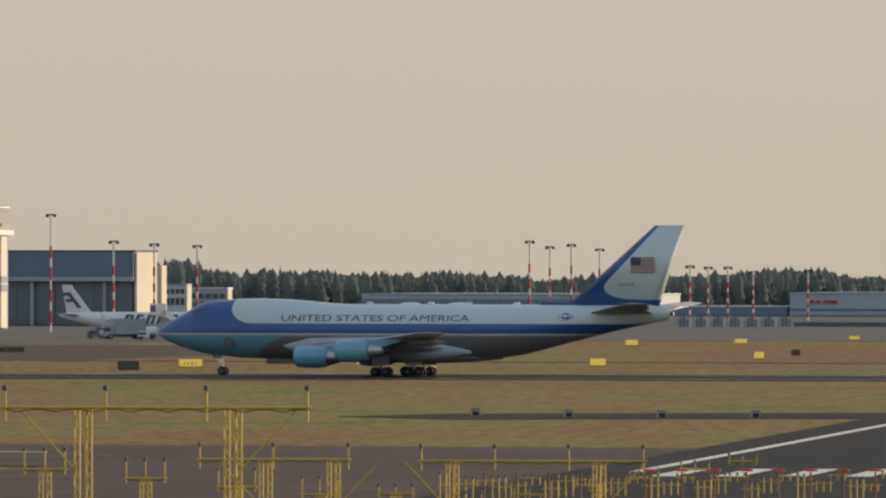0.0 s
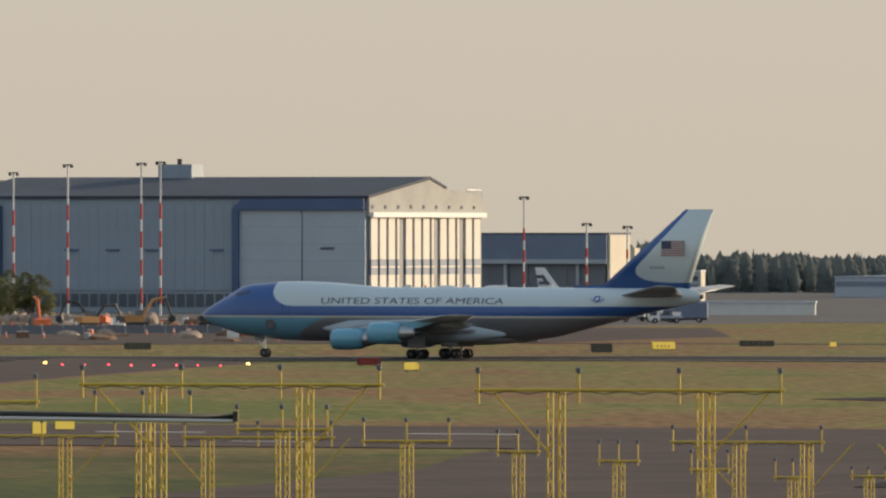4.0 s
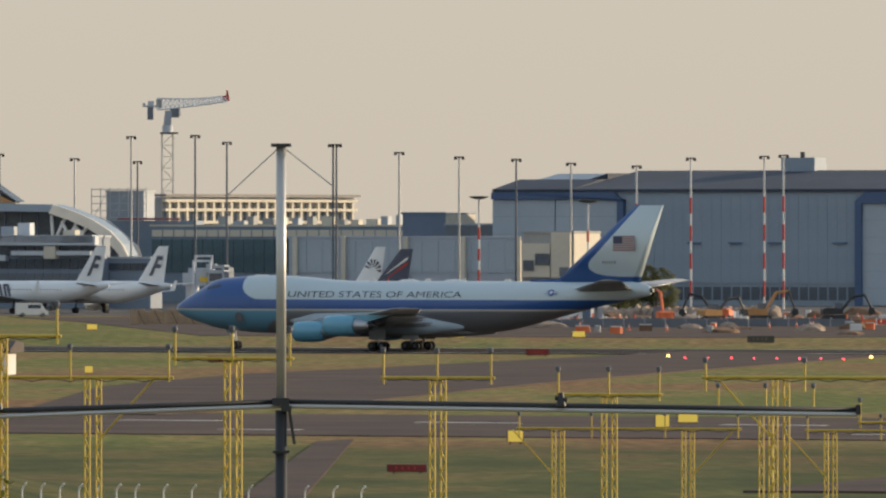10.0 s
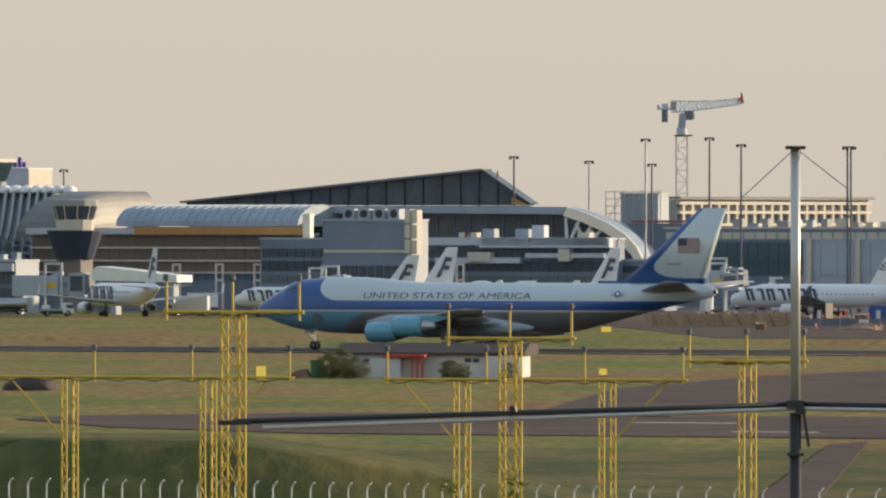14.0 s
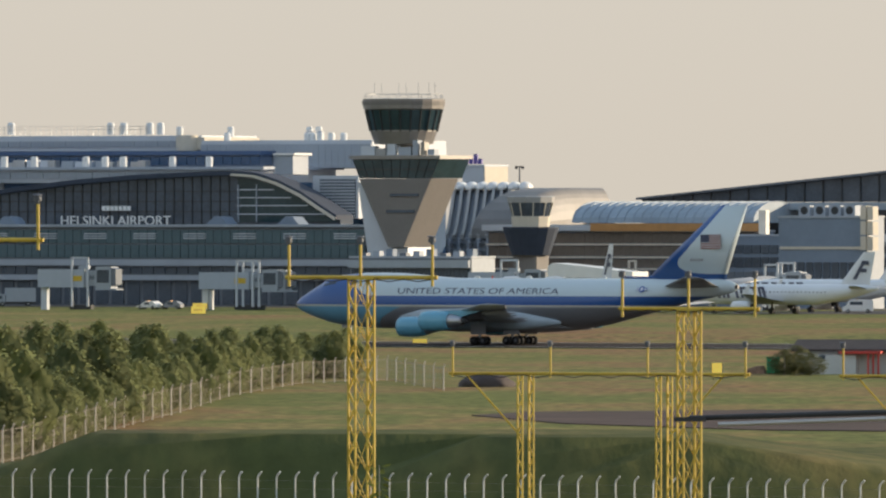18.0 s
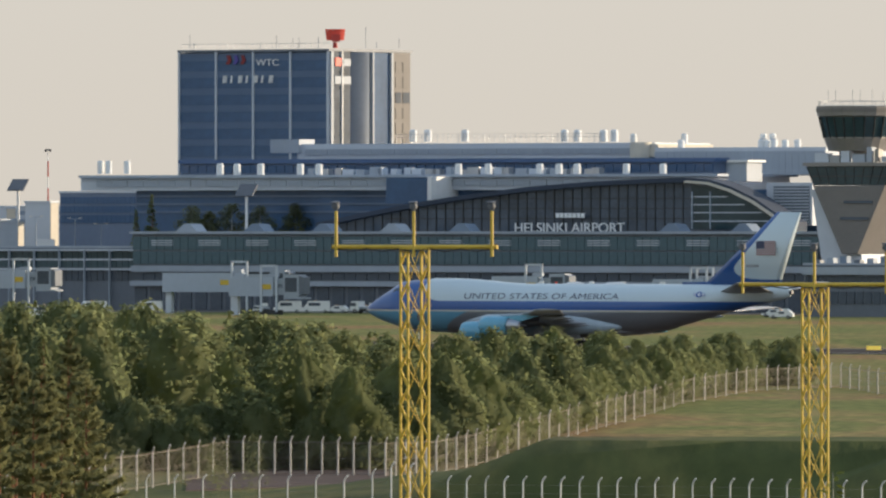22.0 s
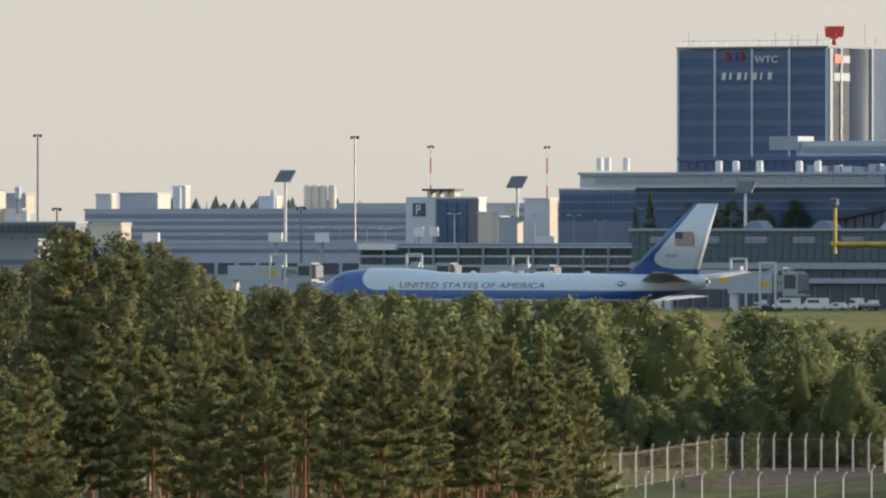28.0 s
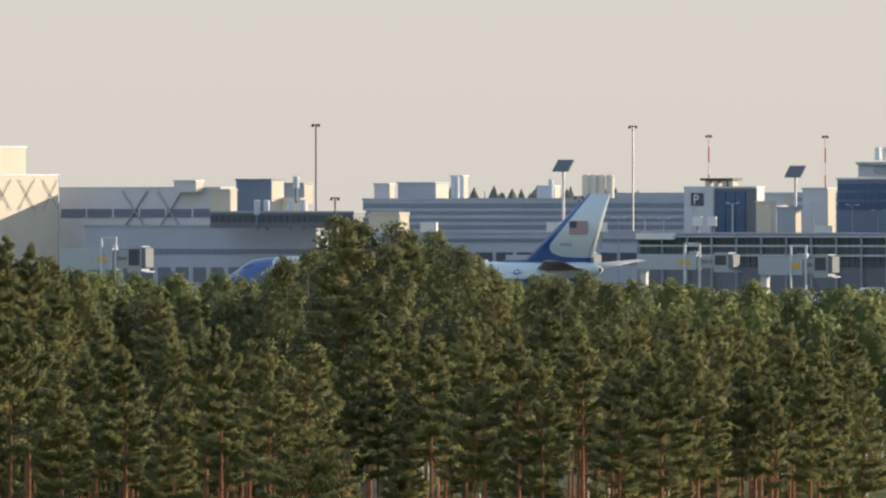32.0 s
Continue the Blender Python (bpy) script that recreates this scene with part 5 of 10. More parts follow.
        part("fan", rods(((px, 2.95, f2.z(V(13, 378))), (px, 3.0, f2.z(V(13, 378))), 0.8), n=12), M["dark_metal"], s)
    for x, yt in ((494, 370), (506, 371)):
        px = f2.x(U(13, x), 1)
        for k in range(3):
            z1 = f2.z(V(13, yt + 27 * k))
            part("duct", boxes((px - 0.6, px + 0.6, -1.2, 1.0, z1 - 2.6, z1)), M["cream"], s)
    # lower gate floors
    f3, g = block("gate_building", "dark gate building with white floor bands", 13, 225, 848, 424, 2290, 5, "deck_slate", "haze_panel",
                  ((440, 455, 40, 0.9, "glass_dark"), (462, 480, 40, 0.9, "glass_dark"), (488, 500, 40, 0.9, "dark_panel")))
    for x0, x1, y0, y1 in ((522, 845, 420, 434), (620, 850, 421, 438), (540, 690, 456, 466), (700, 840, 448, 456)):
        part("floor_band", boxes((f3.x(U(13, x0)), f3.x(U(13, x1)), -1.6 - 0.1 * (x0 % 7), -0.3, f3.z(V(13, y1)), f3.z(V(13, y0)))), M["pale_panel"], g, "white parapet band")
    for x0, x1, y0, y1 in ((348, 372, 441, 474), (373, 466, 441, 452), (760, 780, 440, 462), (600, 640, 446, 462)):
        part("stair_box", boxes((f3.x(U(13, x0)), f3.x(U(13, x1)), -2.2, -0.3, f3.z(V(13, y1)), f3.z(V(13, y0)))), M["cream"], g, "cream boxed stair head")
    block("gate_building", "low dark gate building end", 13, 848, 940, 462, 2290, 5, "deck_slate", "haze_panel", ((470, 482, 8, 0.9, "glass_dark"),))
    for i, x in enumerate((600, 632, 720, 800, 415, 445, 590, 690)):
        px = f3.x(U(13, x), 6)
        z = f3.z(V(13, 424))
        part("roof_unit", boxes((px - 1.3, px + 1.3, 5, 7, z + 0.42, z + 1.4 + (i % 3) * 0.7)), M[("cream", "mid_panel", "pale_panel")[i % 3]], g)
    # left part: ochre fascia and pale barrel roof
    f4, g2 = block("gate_building", "dark glazed gate building with an ochre fascia", 13, -180, 305, 416, 2330, 5, "deck_slate", "mid_panel",
                   ((418, 436, 28, 0.97, "bronze_glass"), (441, 459, 28, 0.97, "bronze_glass"), (464, 480, 28, 0.97, "bronze_glass"), (485, 496, 28, 0.9, "slate")))
    xl = f4.x(U(13, -180))
    part("fascia", boxes((f4.x(U(13, 12)), 0.6, -2.4, 0.2, f4.z(V(13, 415)), f4.z(V(13, 401)))), M["orange"], g2, "ochre timber fascia")
    part("fascia", boxes((xl, f4.x(U(13, 12)) - 0.05, -2.4, 0.2, f4.z(V(13, 414)), f4.z(V(13, 403)))), M["pale_panel"], g2)
    for y in (437, 460, 481):
        part("floor_band", boxes((xl, f4.x(U(13, 274)), -0.9, -0.22, f4.z(V(13, y + 2.6)), f4.z(V(13, y)))), M["sun_tinted_white"], g2, "cream floor edge")
    # white portal frames that carry the boarding bridges
    for front, x in ((f4, 76), (f4, 152), (f4, 220), (f3, 343), (f3, 460), (f3, 578)):
        px = front.x(U(13, x), -5)
        zt, zm = front.z(V(13, 466), px, -5), front.z(V(13, 497), px, -5)
        p = empty("portal_frame", Matrix.Translation(front.o + front.e1 * px + front.e2 * -5) @ Matrix.Rotation(radians(front.turn), 4, "Z"),
                  "white steel portal frame of a boarding bridge", "portal frame", "boarding bridge frames")
        for side in (-0.75, 0.75):
            part("post", boxes((side - 0.17, side + 0.17, -0.2, 0.2, 0, zt - 0.35)), M["sun_tinted_white"], p)
        for z in (zt - 0.34, zm):
            part("beam", boxes((-0.92 if z > zm else -0.57, 0.92 if z > zm else 0.57, -0.2, 0.2, z, z + 0.34)), M["sun_tinted_white"], p)
    bm = bmesh.new()
    zt = f4.z(V(13, 400))
    x0, x1 = f4.x(U(13, -30), 8), f4.x(U(13, 290), 8)
    zr = f4.z(V(13, 363), x1, 10)
    arc = [(8 + 10 * (1 - math.cos(math.pi * i / 12)), zt + (zr - zt) * math.sin(math.pi * i / 12)) for i in range(13)]
    part("barrel_roof", prism(bm, arc, x0, x1), M["roof_pale"], g2, "pale ribbed barrel roof")
    for i in range(22):
        x = x0 + (x1 - x0) * i / 21
        bm = bmesh.new()
        pts = [(x, y, z + 0.1) for y, z in arc]
        for p, q in zip(pts, pts[1:]):
            rod(bm, p, q, 0.14, n=4)
        part("roof_rib", bm, M["roof_pale"], g2)
    # stair and lift shafts beside the gates
    for x, y in ((310, 378), (298, 420), (322, 452)):
        px = f4.x(U(13, x), -3)
        part("shaft", boxes((px - 0.8, px + 0.8, -4, -2.5, 0, f4.z(V(13, y)))), M["sun_tinted_white" if y < 400 else "mid_panel"], g2)


def build_control_tower():
    d = 2330
    c = empty("control_tower", Matrix.Translation(site(U(19, 918), d)) @ pose(0, 0, 0, 0, 0, GRID), "concrete control tower with a flared glass cab", "tower")
    k = d / STEPS
    Z = lambda y: lift(V(19, y), d)
    W = lambda px: px * k / 2
    n = 22
    part("cab_glass", lathe(bmesh.new(), ((Z(236), W(118)), (Z(198), W(136))), n, "Z"), M["glass_green"], c, "green cab glazing")
    part("cab_roof", lathe(bmesh.new(), ((Z(198), W(136)), (Z(196), W(143)), (Z(179), W(146)), (Z(178), W(130))), n, "Z"), M["tower_metal"], c, "bronze-grey cab roof band")
    part("cab_shade", lathe(bmesh.new(), ((Z(190), W(146)), (Z(183), W(147.5))), n, "Z"), M["tower_brown"], c)
    part("cab_base", lathe(bmesh.new(), ((Z(260), W(60)), (Z(258), W(104)), (Z(236), W(119)), (Z(234), W(119))), n, "Z"), M["tower_metal"], c)
    part("cab_neck", lathe(bmesh.new(), ((Z(280), W(70)), (Z(259), W(64))), n, "Z"), M["tower_brown"], c)
    for i in range(n):
        a = 2 * math.pi * i / n
        part("cab_mullion", rods(((math.cos(a) * W(119), math.sin(a) * W(119), Z(236)), (math.cos(a) * W(137), math.sin(a) * W(137), Z(198)), 0.16)), M["dark_metal"], c)
        r = W(138)
        bm = rods(((math.cos(a) * r, math.sin(a) * r, Z(179)), (math.cos(a) * r, math.sin(a) * r, Z(170)), 0.05))
        part("rail_post", bm, M["steel"], c)
    bm = bmesh.new()
    for i in range(24):
        a, b = 2 * math.pi * i / 24, 2 * math.pi * (i + 1) / 24
        rod(bm, (math.cos(a) * W(138), math.sin(a) * W(138), Z(170)), (math.cos(b) * W(138), math.sin(b) * W(138), Z(170)), 0.05, n=4)
    part("rail", bm, M["steel"], c)
    for x in (-60, -45, -10, 5, 30, 52, 64):
        part("aerial", rods(((W(x * 2), 0, Z(172)), (W(x * 2), 0, Z(150)), 0.05)), M["steel"], c)
    # equipment deck
    part("deck", boxes((-W(120), W(120), -6, 6, Z(286), Z(278))), M["concrete"], c)
    for x0, x1, y0, y1, m in ((-58, -30, 262, 278, "pale_panel"), (-28, -8, 266, 278, "concrete"), (-5, 12, 258, 278, "pale_panel"), (18, 44, 264, 278, "mid_panel"), (48, 58, 252, 278, "mid_panel"), (64, 72, 256, 278, "tower_metal"), (78, 92, 268, 278, "mid_panel")):
        part("deck_unit", boxes((x0 * k, x1 * k, -5.6, -3.9, Z(y1), Z(y0))), M[m], c)
    # body: a thin platform, a tapering glazed office belt, then an inverted wedge of concrete before the shaft
    ub = lambda x: (x - 918) * k * 1.06
    part("platform", boxes((ub(846), ub(1022), -6.9, 6, Z(285), Z(279))), M["tower_metal"], c, "bronze-grey platform edge")
    part("office_belt", slab(bmesh.new(), [(ub(852), Z(285.5)), (ub(1018), Z(285.5)), (ub(1003), Z(319)), (ub(866), Z(319))], -6.5, 5.5), M["glass_green"], c, "dark green office glazing")
    for i in range(10):
        f = i / 9
        part("mullion", rods(((ub(852 + 166 * f), -6.55, Z(286)), (ub(866 + 137 * f), -6.55, Z(319)), 0.09)), M["dark_metal"], c)
    part("belt_rail", boxes((ub(859), ub(1010), -6.62, -6.4, Z(304), Z(302))), M["dark_metal"], c)
    part("wedge", slab(bmesh.new(), [(ub(865), Z(319.5)), (ub(1004), Z(319.5)), (ub(951), Z(440)), (ub(921), Z(440))], -6.7, 4), M["tower_brown"], c, "brown-grey inverted wedge")
    part("shaft", slab(bmesh.new(), [(ub(856), Z(326)), (ub(866), Z(326)), (ub(921), Z(441)), (ub(952), Z(441)), (ub(957), Z(470)), (ub(957), 0), (ub(882), 0), (ub(878), Z(470))], -5.4, 4.4), M["pale_panel"], c, "pale tower shaft")
    for x0, x1, y in ((925, 980, 348), (918, 972, 377)):
        part("slot_window", boxes((ub(x0), ub(x1), -6.9, -6.6, Z(y + 3), Z(y - 2))), M["glass_dark"], c)


def build_old_tower():
    d = 2300
    c = empty("old_control_tower", Matrix.Translation(site(U(19, 1143), d)) @ pose(0, 0, 0, 0, 0, GRID), "squat older control tower with dark mid section", "tower")
    k = d / STEPS
    Z = lambda y: lift(V(19, y), d)
    part("cab_roof", lathe(bmesh.new(), ((Z(362), 42 * k), (Z(352), 43 * k), (Z(350), 38 * k)), 10, "Z"), M["concrete"], c)
    part("cab_glass", lathe(bmesh.new(), ((Z(386), 33 * k), (Z(362), 40 * k)), 10, "Z"), M["glass_dark"], c)
    part("cab_base", lathe(bmesh.new(), ((Z(406), 33 * k), (Z(386), 35 * k)), 10, "Z"), M["cream"], c)
    part("mid_section", lathe(bmesh.new(), ((Z(455), 34 * k), (Z(408), 50 * k), (Z(405), 50 * k)), 16, "Z"), M["hangar_roof"], c, "dark flared mid section")
    part("shaft", boxes((-24 * k, 24 * k, -2.4, 2.4, 0, Z(455))), M["tower_brown"], c)
    for i in range(10):
        a = 2 * math.pi * (i + 0.5) / 10
        part("cab_mullion", rods(((math.cos(a) * 33 * k, math.sin(a) * 33 * k, Z(386)), (math.cos(a) * 40 * k, math.sin(a) * 40 * k, Z(362)), 0.12)), M["cream"], c)


def build_middle_terminal():
    # ribbed barrel terminal between the towers
    fr = Front(U(19, 1215), 2400)
    b = fr.thing("terminal", "terminal with silver ribbed curved roof", "terminal")
    x0, x1 = fr.x(U(19, 985)), 0
    zt, zb = fr.z(V(19, 335)), fr.z(V(19, 425))
    x2 = fr.x(U(19, 1232), 26)

    def crest(x):
        f = max(0.0, (x - x0) / (x2 - x0) - 0.82) / 0.18
        return zb + (zt - zb) * (1 - 0.62 * f * f)

    def profile(x):
        return [(26 * (1 - math.cos(math.pi / 2 * i / 8)), zb + (crest(x) - zb) * math.sin(math.pi / 2 * i / 8)) for i in range(9)]
    bm = bmesh.new()
    lines = []
    for i in range(25):
        x = x0 + (x2 - x0) * (0.38 + 0.62 * i / 24)
        lines.append([bm.verts.new((x, y, z)) for y, z in profile(x) + [(40, crest(x)), (40, zb)]])
    for p, q in zip(lines, lines[1:]):
        for i in range(10):
            bm.faces.new((p[i], q[i], q[i + 1], p[i + 1]))
    bm.faces.new(lines[0][::-1])
    bm.faces.new(lines[-1])
    bmesh.ops.recalc_face_normals(bm, faces=bm.faces)
    part("curved_roof", bm, M["roof_brown"], b, "brown-grey curved metal roof", False)
    def sweep(x, t):
        """A concave blade line: from the high back edge down to the front."""
        return Vector((x + 13 * t - 12.2, 26 * (1 - t) - 0.3, zb + 0.2 + (zt - zb) * (1 - t) ** 1.55))
    xa, xb = fr.x(U(19, 985), 0), fr.x(U(19, 1085), 0)
    bm = bmesh.new()
    grid_ = [[bm.verts.new(sweep(xa + (xb - xa) * i / 6, j / 8) - Vector((0, 0, 0.6))) for j in range(9)] for i in range(7)]
    for p, q in zip(grid_, grid_[1:]):
        for j in range(8):
            bm.faces.new((p[j], q[j], q[j + 1], p[j + 1]))
    bmesh.ops.recalc_face_normals(bm, faces=bm.faces)
    part("swept_roof", bm, M["dark_panel"], b, "dark swept roof between pale blades", True)
    for i in range(8):
        x = xa + (xb - xa) * i / 7
        bm = bmesh.new()
        loft(bm, [[sweep(x, j / 8) + Vector(o) for o in ((0, 0, 0.55), (0.7, 0, 0.5), (0.7, 0, -0.3), (0, 0, -0.3))] for j in range(9)])
        part("roof_blade", bm, M["concrete"], b, "pale swept roof blade")
    for i in range(12):
        x = fr.x(U(19, 1075 + 14 * i), 12)
        part("roof_unit", boxes((x, x + 1.1, 9, 12, crest(x) - 6.2 + 0.2 * (i % 3), crest(x) - 4.6 + 0.3 * (i % 2))), M[("white", "steel", "mid_panel")[i % 3]], b)
    for i in range(9):
        x = fr.x(U(19, 1000 + 19 * i), 30)
        part("roof_hump", hull(((0, zt - 0.4, zt + 0.1, 0.3, zt - 0.1), (1.2, zt - 0.4, zt + 1.3, 1.3, zt), (3.2, zt - 0.4, zt + 1.3, 1.3, zt), (4.4, zt - 0.4, zt + 0.1, 0.3, zt - 0.1)), 8, 12), M["white"], b, "", True, pose(x, 28, 0, 0, 0, 90))
    part("wall", boxes((x0, x2, 0.6, 30, 0, zb)), M["mid_panel"], b)
    for i in range(9):
        x = x0 + (x2 - x0) * i / 8
        part("facade_post", boxes((x - 0.15, x + 0.15, -1.0, 0.5, 0, zb)), M["haze_panel"], b)
    for i, y in enumerate((432, 445, 458, 470, 484)):
        part("louvre_band", boxes((x0, x1, -0.8, 0.5, fr.z(V(19, y + 2)), fr.z(V(19, y - 1)))), M["mid_panel"], b)
    row(b, "window", M["glass_dark"], x0, x1, 0.4, fr.z(V(19, 492)), 20, 0.8, 0.3, 0.65)
    # violet sign block and vents behind the tower
    f2, v = block("plant_room", "pale plant room with a violet sign", 19, 1022, 1060, 298, 2480, 10, "pale_panel", "pale_panel", side="cream")
    for i in range(4):
        px = f2.x(U(19, 1030 + 8 * i))
        z = f2.z(V(19, 296))
        part("sign_panel", boxes((px - 0.4, px + 0.4, -0.3, 0.3, z + 0.3, z + 1.4 + 0.5 * (i % 3))), M["purple"], v)


def build_main_terminal():
    P0 = 2010.0
    dist = lambda u: P0 / math.cos(radians(-GRID) - (u - STEP_NORTH) / STEPS)
    fr = Front(U(19, 850), dist(U(19, 850)))
    # lower gate floors
    g = fr.thing("terminal", "long dark terminal with glazed gate floors", "terminal")
    xl = fr.x(U(23, 415))
    Z = lambda y, x=0.0, s=19, dy=0.0: fr.z(V(s, y), x, dy)
    zt = Z(405)
    part("wall", boxes((xl, 0, 0, 22, 0, zt)), M["dark_panel"], g)
    part("parapet", boxes((xl - 0.5, 0.3, -0.8, 22, zt, zt + 0.5)), M["mid_panel"], g)
    part("floor_band", boxes((xl, 0, -1.0, -0.3, Z(474), Z(463))), M["mid_panel"], g)
    part("floor_band", boxes((xl, 0, -1.4, -0.3, Z(500), Z(491))), M["mid_panel"], g)
    row(g, "window", M["teal"], xl, 0, Z(434), Z(410), 84, 0.93, -0.25, 0.05)
    row(g, "window", M["teal"], xl, 0, Z(460), Z(437), 84, 0.93, -0.25, 0.05)
    row(g, "window", M["glass_dark"], xl, 0, Z(489), Z(476), 60, 0.9, -0.25, 0.05)
    row(g, "bay", M["glass_dark"], xl, 0, 0.3, Z(502), 44, 0.75, -0.25, 0.05)
    for i in range(14):
        x = xl + (0 - xl) * (i + 0.4) / 14
        bm = bmesh.new()
        for k in range(3):
            box(bm, x, x + 5.2, -0.5, -0.2, Z(418 + 4 * k), Z(416.4 + 4 * k))
        part("louvre", bm, M["pale_panel"], g)
    # roof tents and units
    for i in range(18):
        x = xl + 9 + (-xl - 14) * i / 18
        if i % 2 or fr.x(U(19, 290)) < x + 3 < fr.x(U(19, 500)):
            continue
        bm = slab(bmesh.new(), [(x, zt + 0.5), (x + 5.0, zt + 0.5), (x + 3.6, zt + 2.0), (x + 2.0, zt + 2.1)], 2, 6)
        part("roof_tent", bm, M["deck_slate"] if i % 3 else M["mid_panel"], g)
    # arched glass hall
    h = fr.thing("arched_hall", "arched dark glass hall with airport lettering", "terminal")
    y0 = 14.0
    A = lambda s, x, y: (fr.x(U(s, x), y0), fr.z(V(s, y), fr.x(U(s, x), y0), y0))
    arc = [A(23, 745, 404), A(23, 830, 386), A(23, 920, 368), A(23, 1010, 354), A(23, 1120, 340), A(23, 1230, 331), A(23, 1330, 326), A(23, 1400, 324),
           A(23, 1440, 327), A(23, 1480, 340), A(23, 1520, 360), A(19, 775, 372), A(19, 806, 392)]
    part("glass_wall", slab(bmesh.new(), arc + [(arc[-1][0], zt), (arc[0][0], zt)], y0, y0 + 5), M["glass_dark"], h, "dark glazed gable")
    rim = [(x, z + 0.9) for x, z in arc]
    part("roof_rim", slab(bmesh.new(), rim + arc[::-1], y0 - 1.6, y0 + 5), M["hangar_roof"], h, "dark arched roof rim")
    part("roof_trim", slab(bmesh.new(), [(x, z + 0.35) for x, z in arc[7:]] + [(x - 0.4, z - 0.1) for x, z in arc[:6:-1]], y0 - 1.9, y0 - 1.6), M["cream"], h)
    xg0, zg0 = A(19, 626, 398)
    right = [(x, z - 0.5) for x, z in arc[7:]]
    part("green_glazing", slab(bmesh.new(), [(xg0, right[0][1] - 0.3)] + right + [(right[-1][0], zt + 1), (xg0, zt + 1)], y0 - 0.4, y0), M["glass_green"], h, "green glass end bay")
    for i, y in enumerate((340, 354, 368, 383)):
        x2 = A(19, 690 + 30 * i, y)
        part("glazing_bar", boxes((xg0, x2[0], y0 - 0.7, y0 - 0.4, x2[1], x2[1] + 0.2)), M["pale_panel"], h)
    for x in (628, 660):
        xx, zz = A(19, x, 330)
        part("glazing_post", boxes((xx - 0.1, xx + 0.1, y0 - 0.7, y0 - 0.4, zt + 1, zz)), M["mid_panel"], h)
    bars = 40
    for i in range(bars):
        x = arc[0][0] + (xg0 - arc[0][0]) * (i + 1) / (bars + 1)
        zz = next((p[1] + (q[1] - p[1]) * (x - p[0]) / (q[0] - p[0]) for p, q in zip(arc, arc[1:]) if p[0] <= x <= q[0]), zt)
        part("mullion", boxes((x - 0.09, x + 0.09, y0 - 0.2, y0, zt, zz)), M["dark_metal"], h)
    for y in (342, 360, 378):
        xa = A(23, 1000 if y < 350 else 860 if y > 365 else 930, y)[0]
        zz = fr.z(V(19, y), 0, y0)
        part("transom", boxes((xa, xg0, y0 - 0.2, y0, zz, zz + 0.15)), M["dark_metal"], h)
    xw0, xw1 = fr.x(U(19, 318), y0), fr.x(U(19, 512), y0)
    lettering("HELSINKI AIRPORT", Z(384, 0, 19, y0) - Z(401, 0, 19, y0), xw1 - xw0, M["white"], h, pose(xw0, y0 - 1.2, fr.z(V(19, 402), xw0, y0)), "sign_lettering", "white airport name lettering", 0.25)
    xa, xb = fr.x(U(19, 390), y0), fr.x(U(19, 442), y0)
    for i in range(7):
        x = xa + (xb - xa) * i / 7
        part("sign_bar", boxes((x, x + (xb - xa) / 9, y0 - 1.3, y0 - 1.1, fr.z(V(19, 376), x, y0), fr.z(V(19, 368), x, y0))), M["white"], h)
    # upper floors behind
    t = fr.thing("terminal_upper_floors", "stepped pale upper floors with chimneys and railings", "terminal")

    def level(name, s, x0, x1, y1, y2, yy, depth, m, s2=None):
        a, b = fr.x(U(s, x0), yy), fr.x(U(s2 or s, x1), yy)
        zl, zh = fr.z(V(s2 or s, y2), b, yy), fr.z(V(s2 or s, y1), b, yy)
        part(name, boxes((a, b, yy, yy + depth, zl, zh)), M[m], t)
        return a, b, zl, zh
    level("lower_mass", 23, 420, 860, 326, 520, 40, 30, "glass_blue", 19)
    for y in (336, 350, 364, 378):
        z = fr.z(V(23, y), -120, 39.8)
        part("floor_line", boxes((fr.x(U(23, 422), 40), fr.x(U(23, 900), 40), 39.7, 40.05, z, z + 0.4)), M["slate"], t)
    a, b, zl, zh = level("band", 23, 322, 664, 302, 326, 38, 30, "pale_panel", 19)
    row(t, "band_panel", M["mid_panel"], a + 4, b - 8, zl + (zh - zl) * 0.3, zh - 0.6, 36, 0.97, 37.7, 38.05)
    level("roof_lip", 23, 318, 670, 298, 303, 37, 32, "haze_panel", 19)
    a, b, zl, zh = level("dark_band", 23, 500, 664, 276, 298, 55, 22, "slate", 19)
    row(t, "window", M["glass_blue"], a, b, zl + 0.4, zh - 0.5, 60, 0.92, 54.7, 55.05)
    level("roof_lip", 23, 494, 666, 270, 277, 54, 24, "hangar_blue", 19)
    a, b, zl, zh = level("band", 23, 705, 560, 243, 270, 70, 22, "pale_panel", 19)
    row(t, "band_panel", M["mid_panel"], a + 2, b - 2, zl + 0.8, zh - 1.1, 30, 0.97, 69.7, 70.05)
    level("stair_head", 23, 657, 708, 248, 272, 69, 6, "mid_panel", 23)
    level("drum_base", 19, 515, 565, 246, 268, 66, 22, "cream", 19)
    a, b, zl, zh = level("east_block", 19, 560, 862, 251, 300, 60, 30, "pale_panel", 19)
    row(t, "panel", M["mid_panel"], a, b, zl, zh - 0.8, 26, 0.96, 59.7, 60.05)
    level("east_low", 19, 690, 722, 278, 312, 30, 6, "mid_panel", 19)
    level("east_low_rim", 19, 687, 724, 274, 278, 29.6, 7, "white", 19)
    level("stair_tower", 19, 757, 838, 314, 390, 24, 20, "pale_panel", 19)
    row(t, "louvre", M["dark_panel"], fr.x(U(19, 770), 24), fr.x(U(19, 834), 24), fr.z(V(19, 388), 0, 24), fr.z(V(19, 320), 0, 24), 1, 0.98, 23.7, 24.1)
    for i in range(12):
        zz = fr.z(V(19, 386 - 5.5 * i), 0, 24)
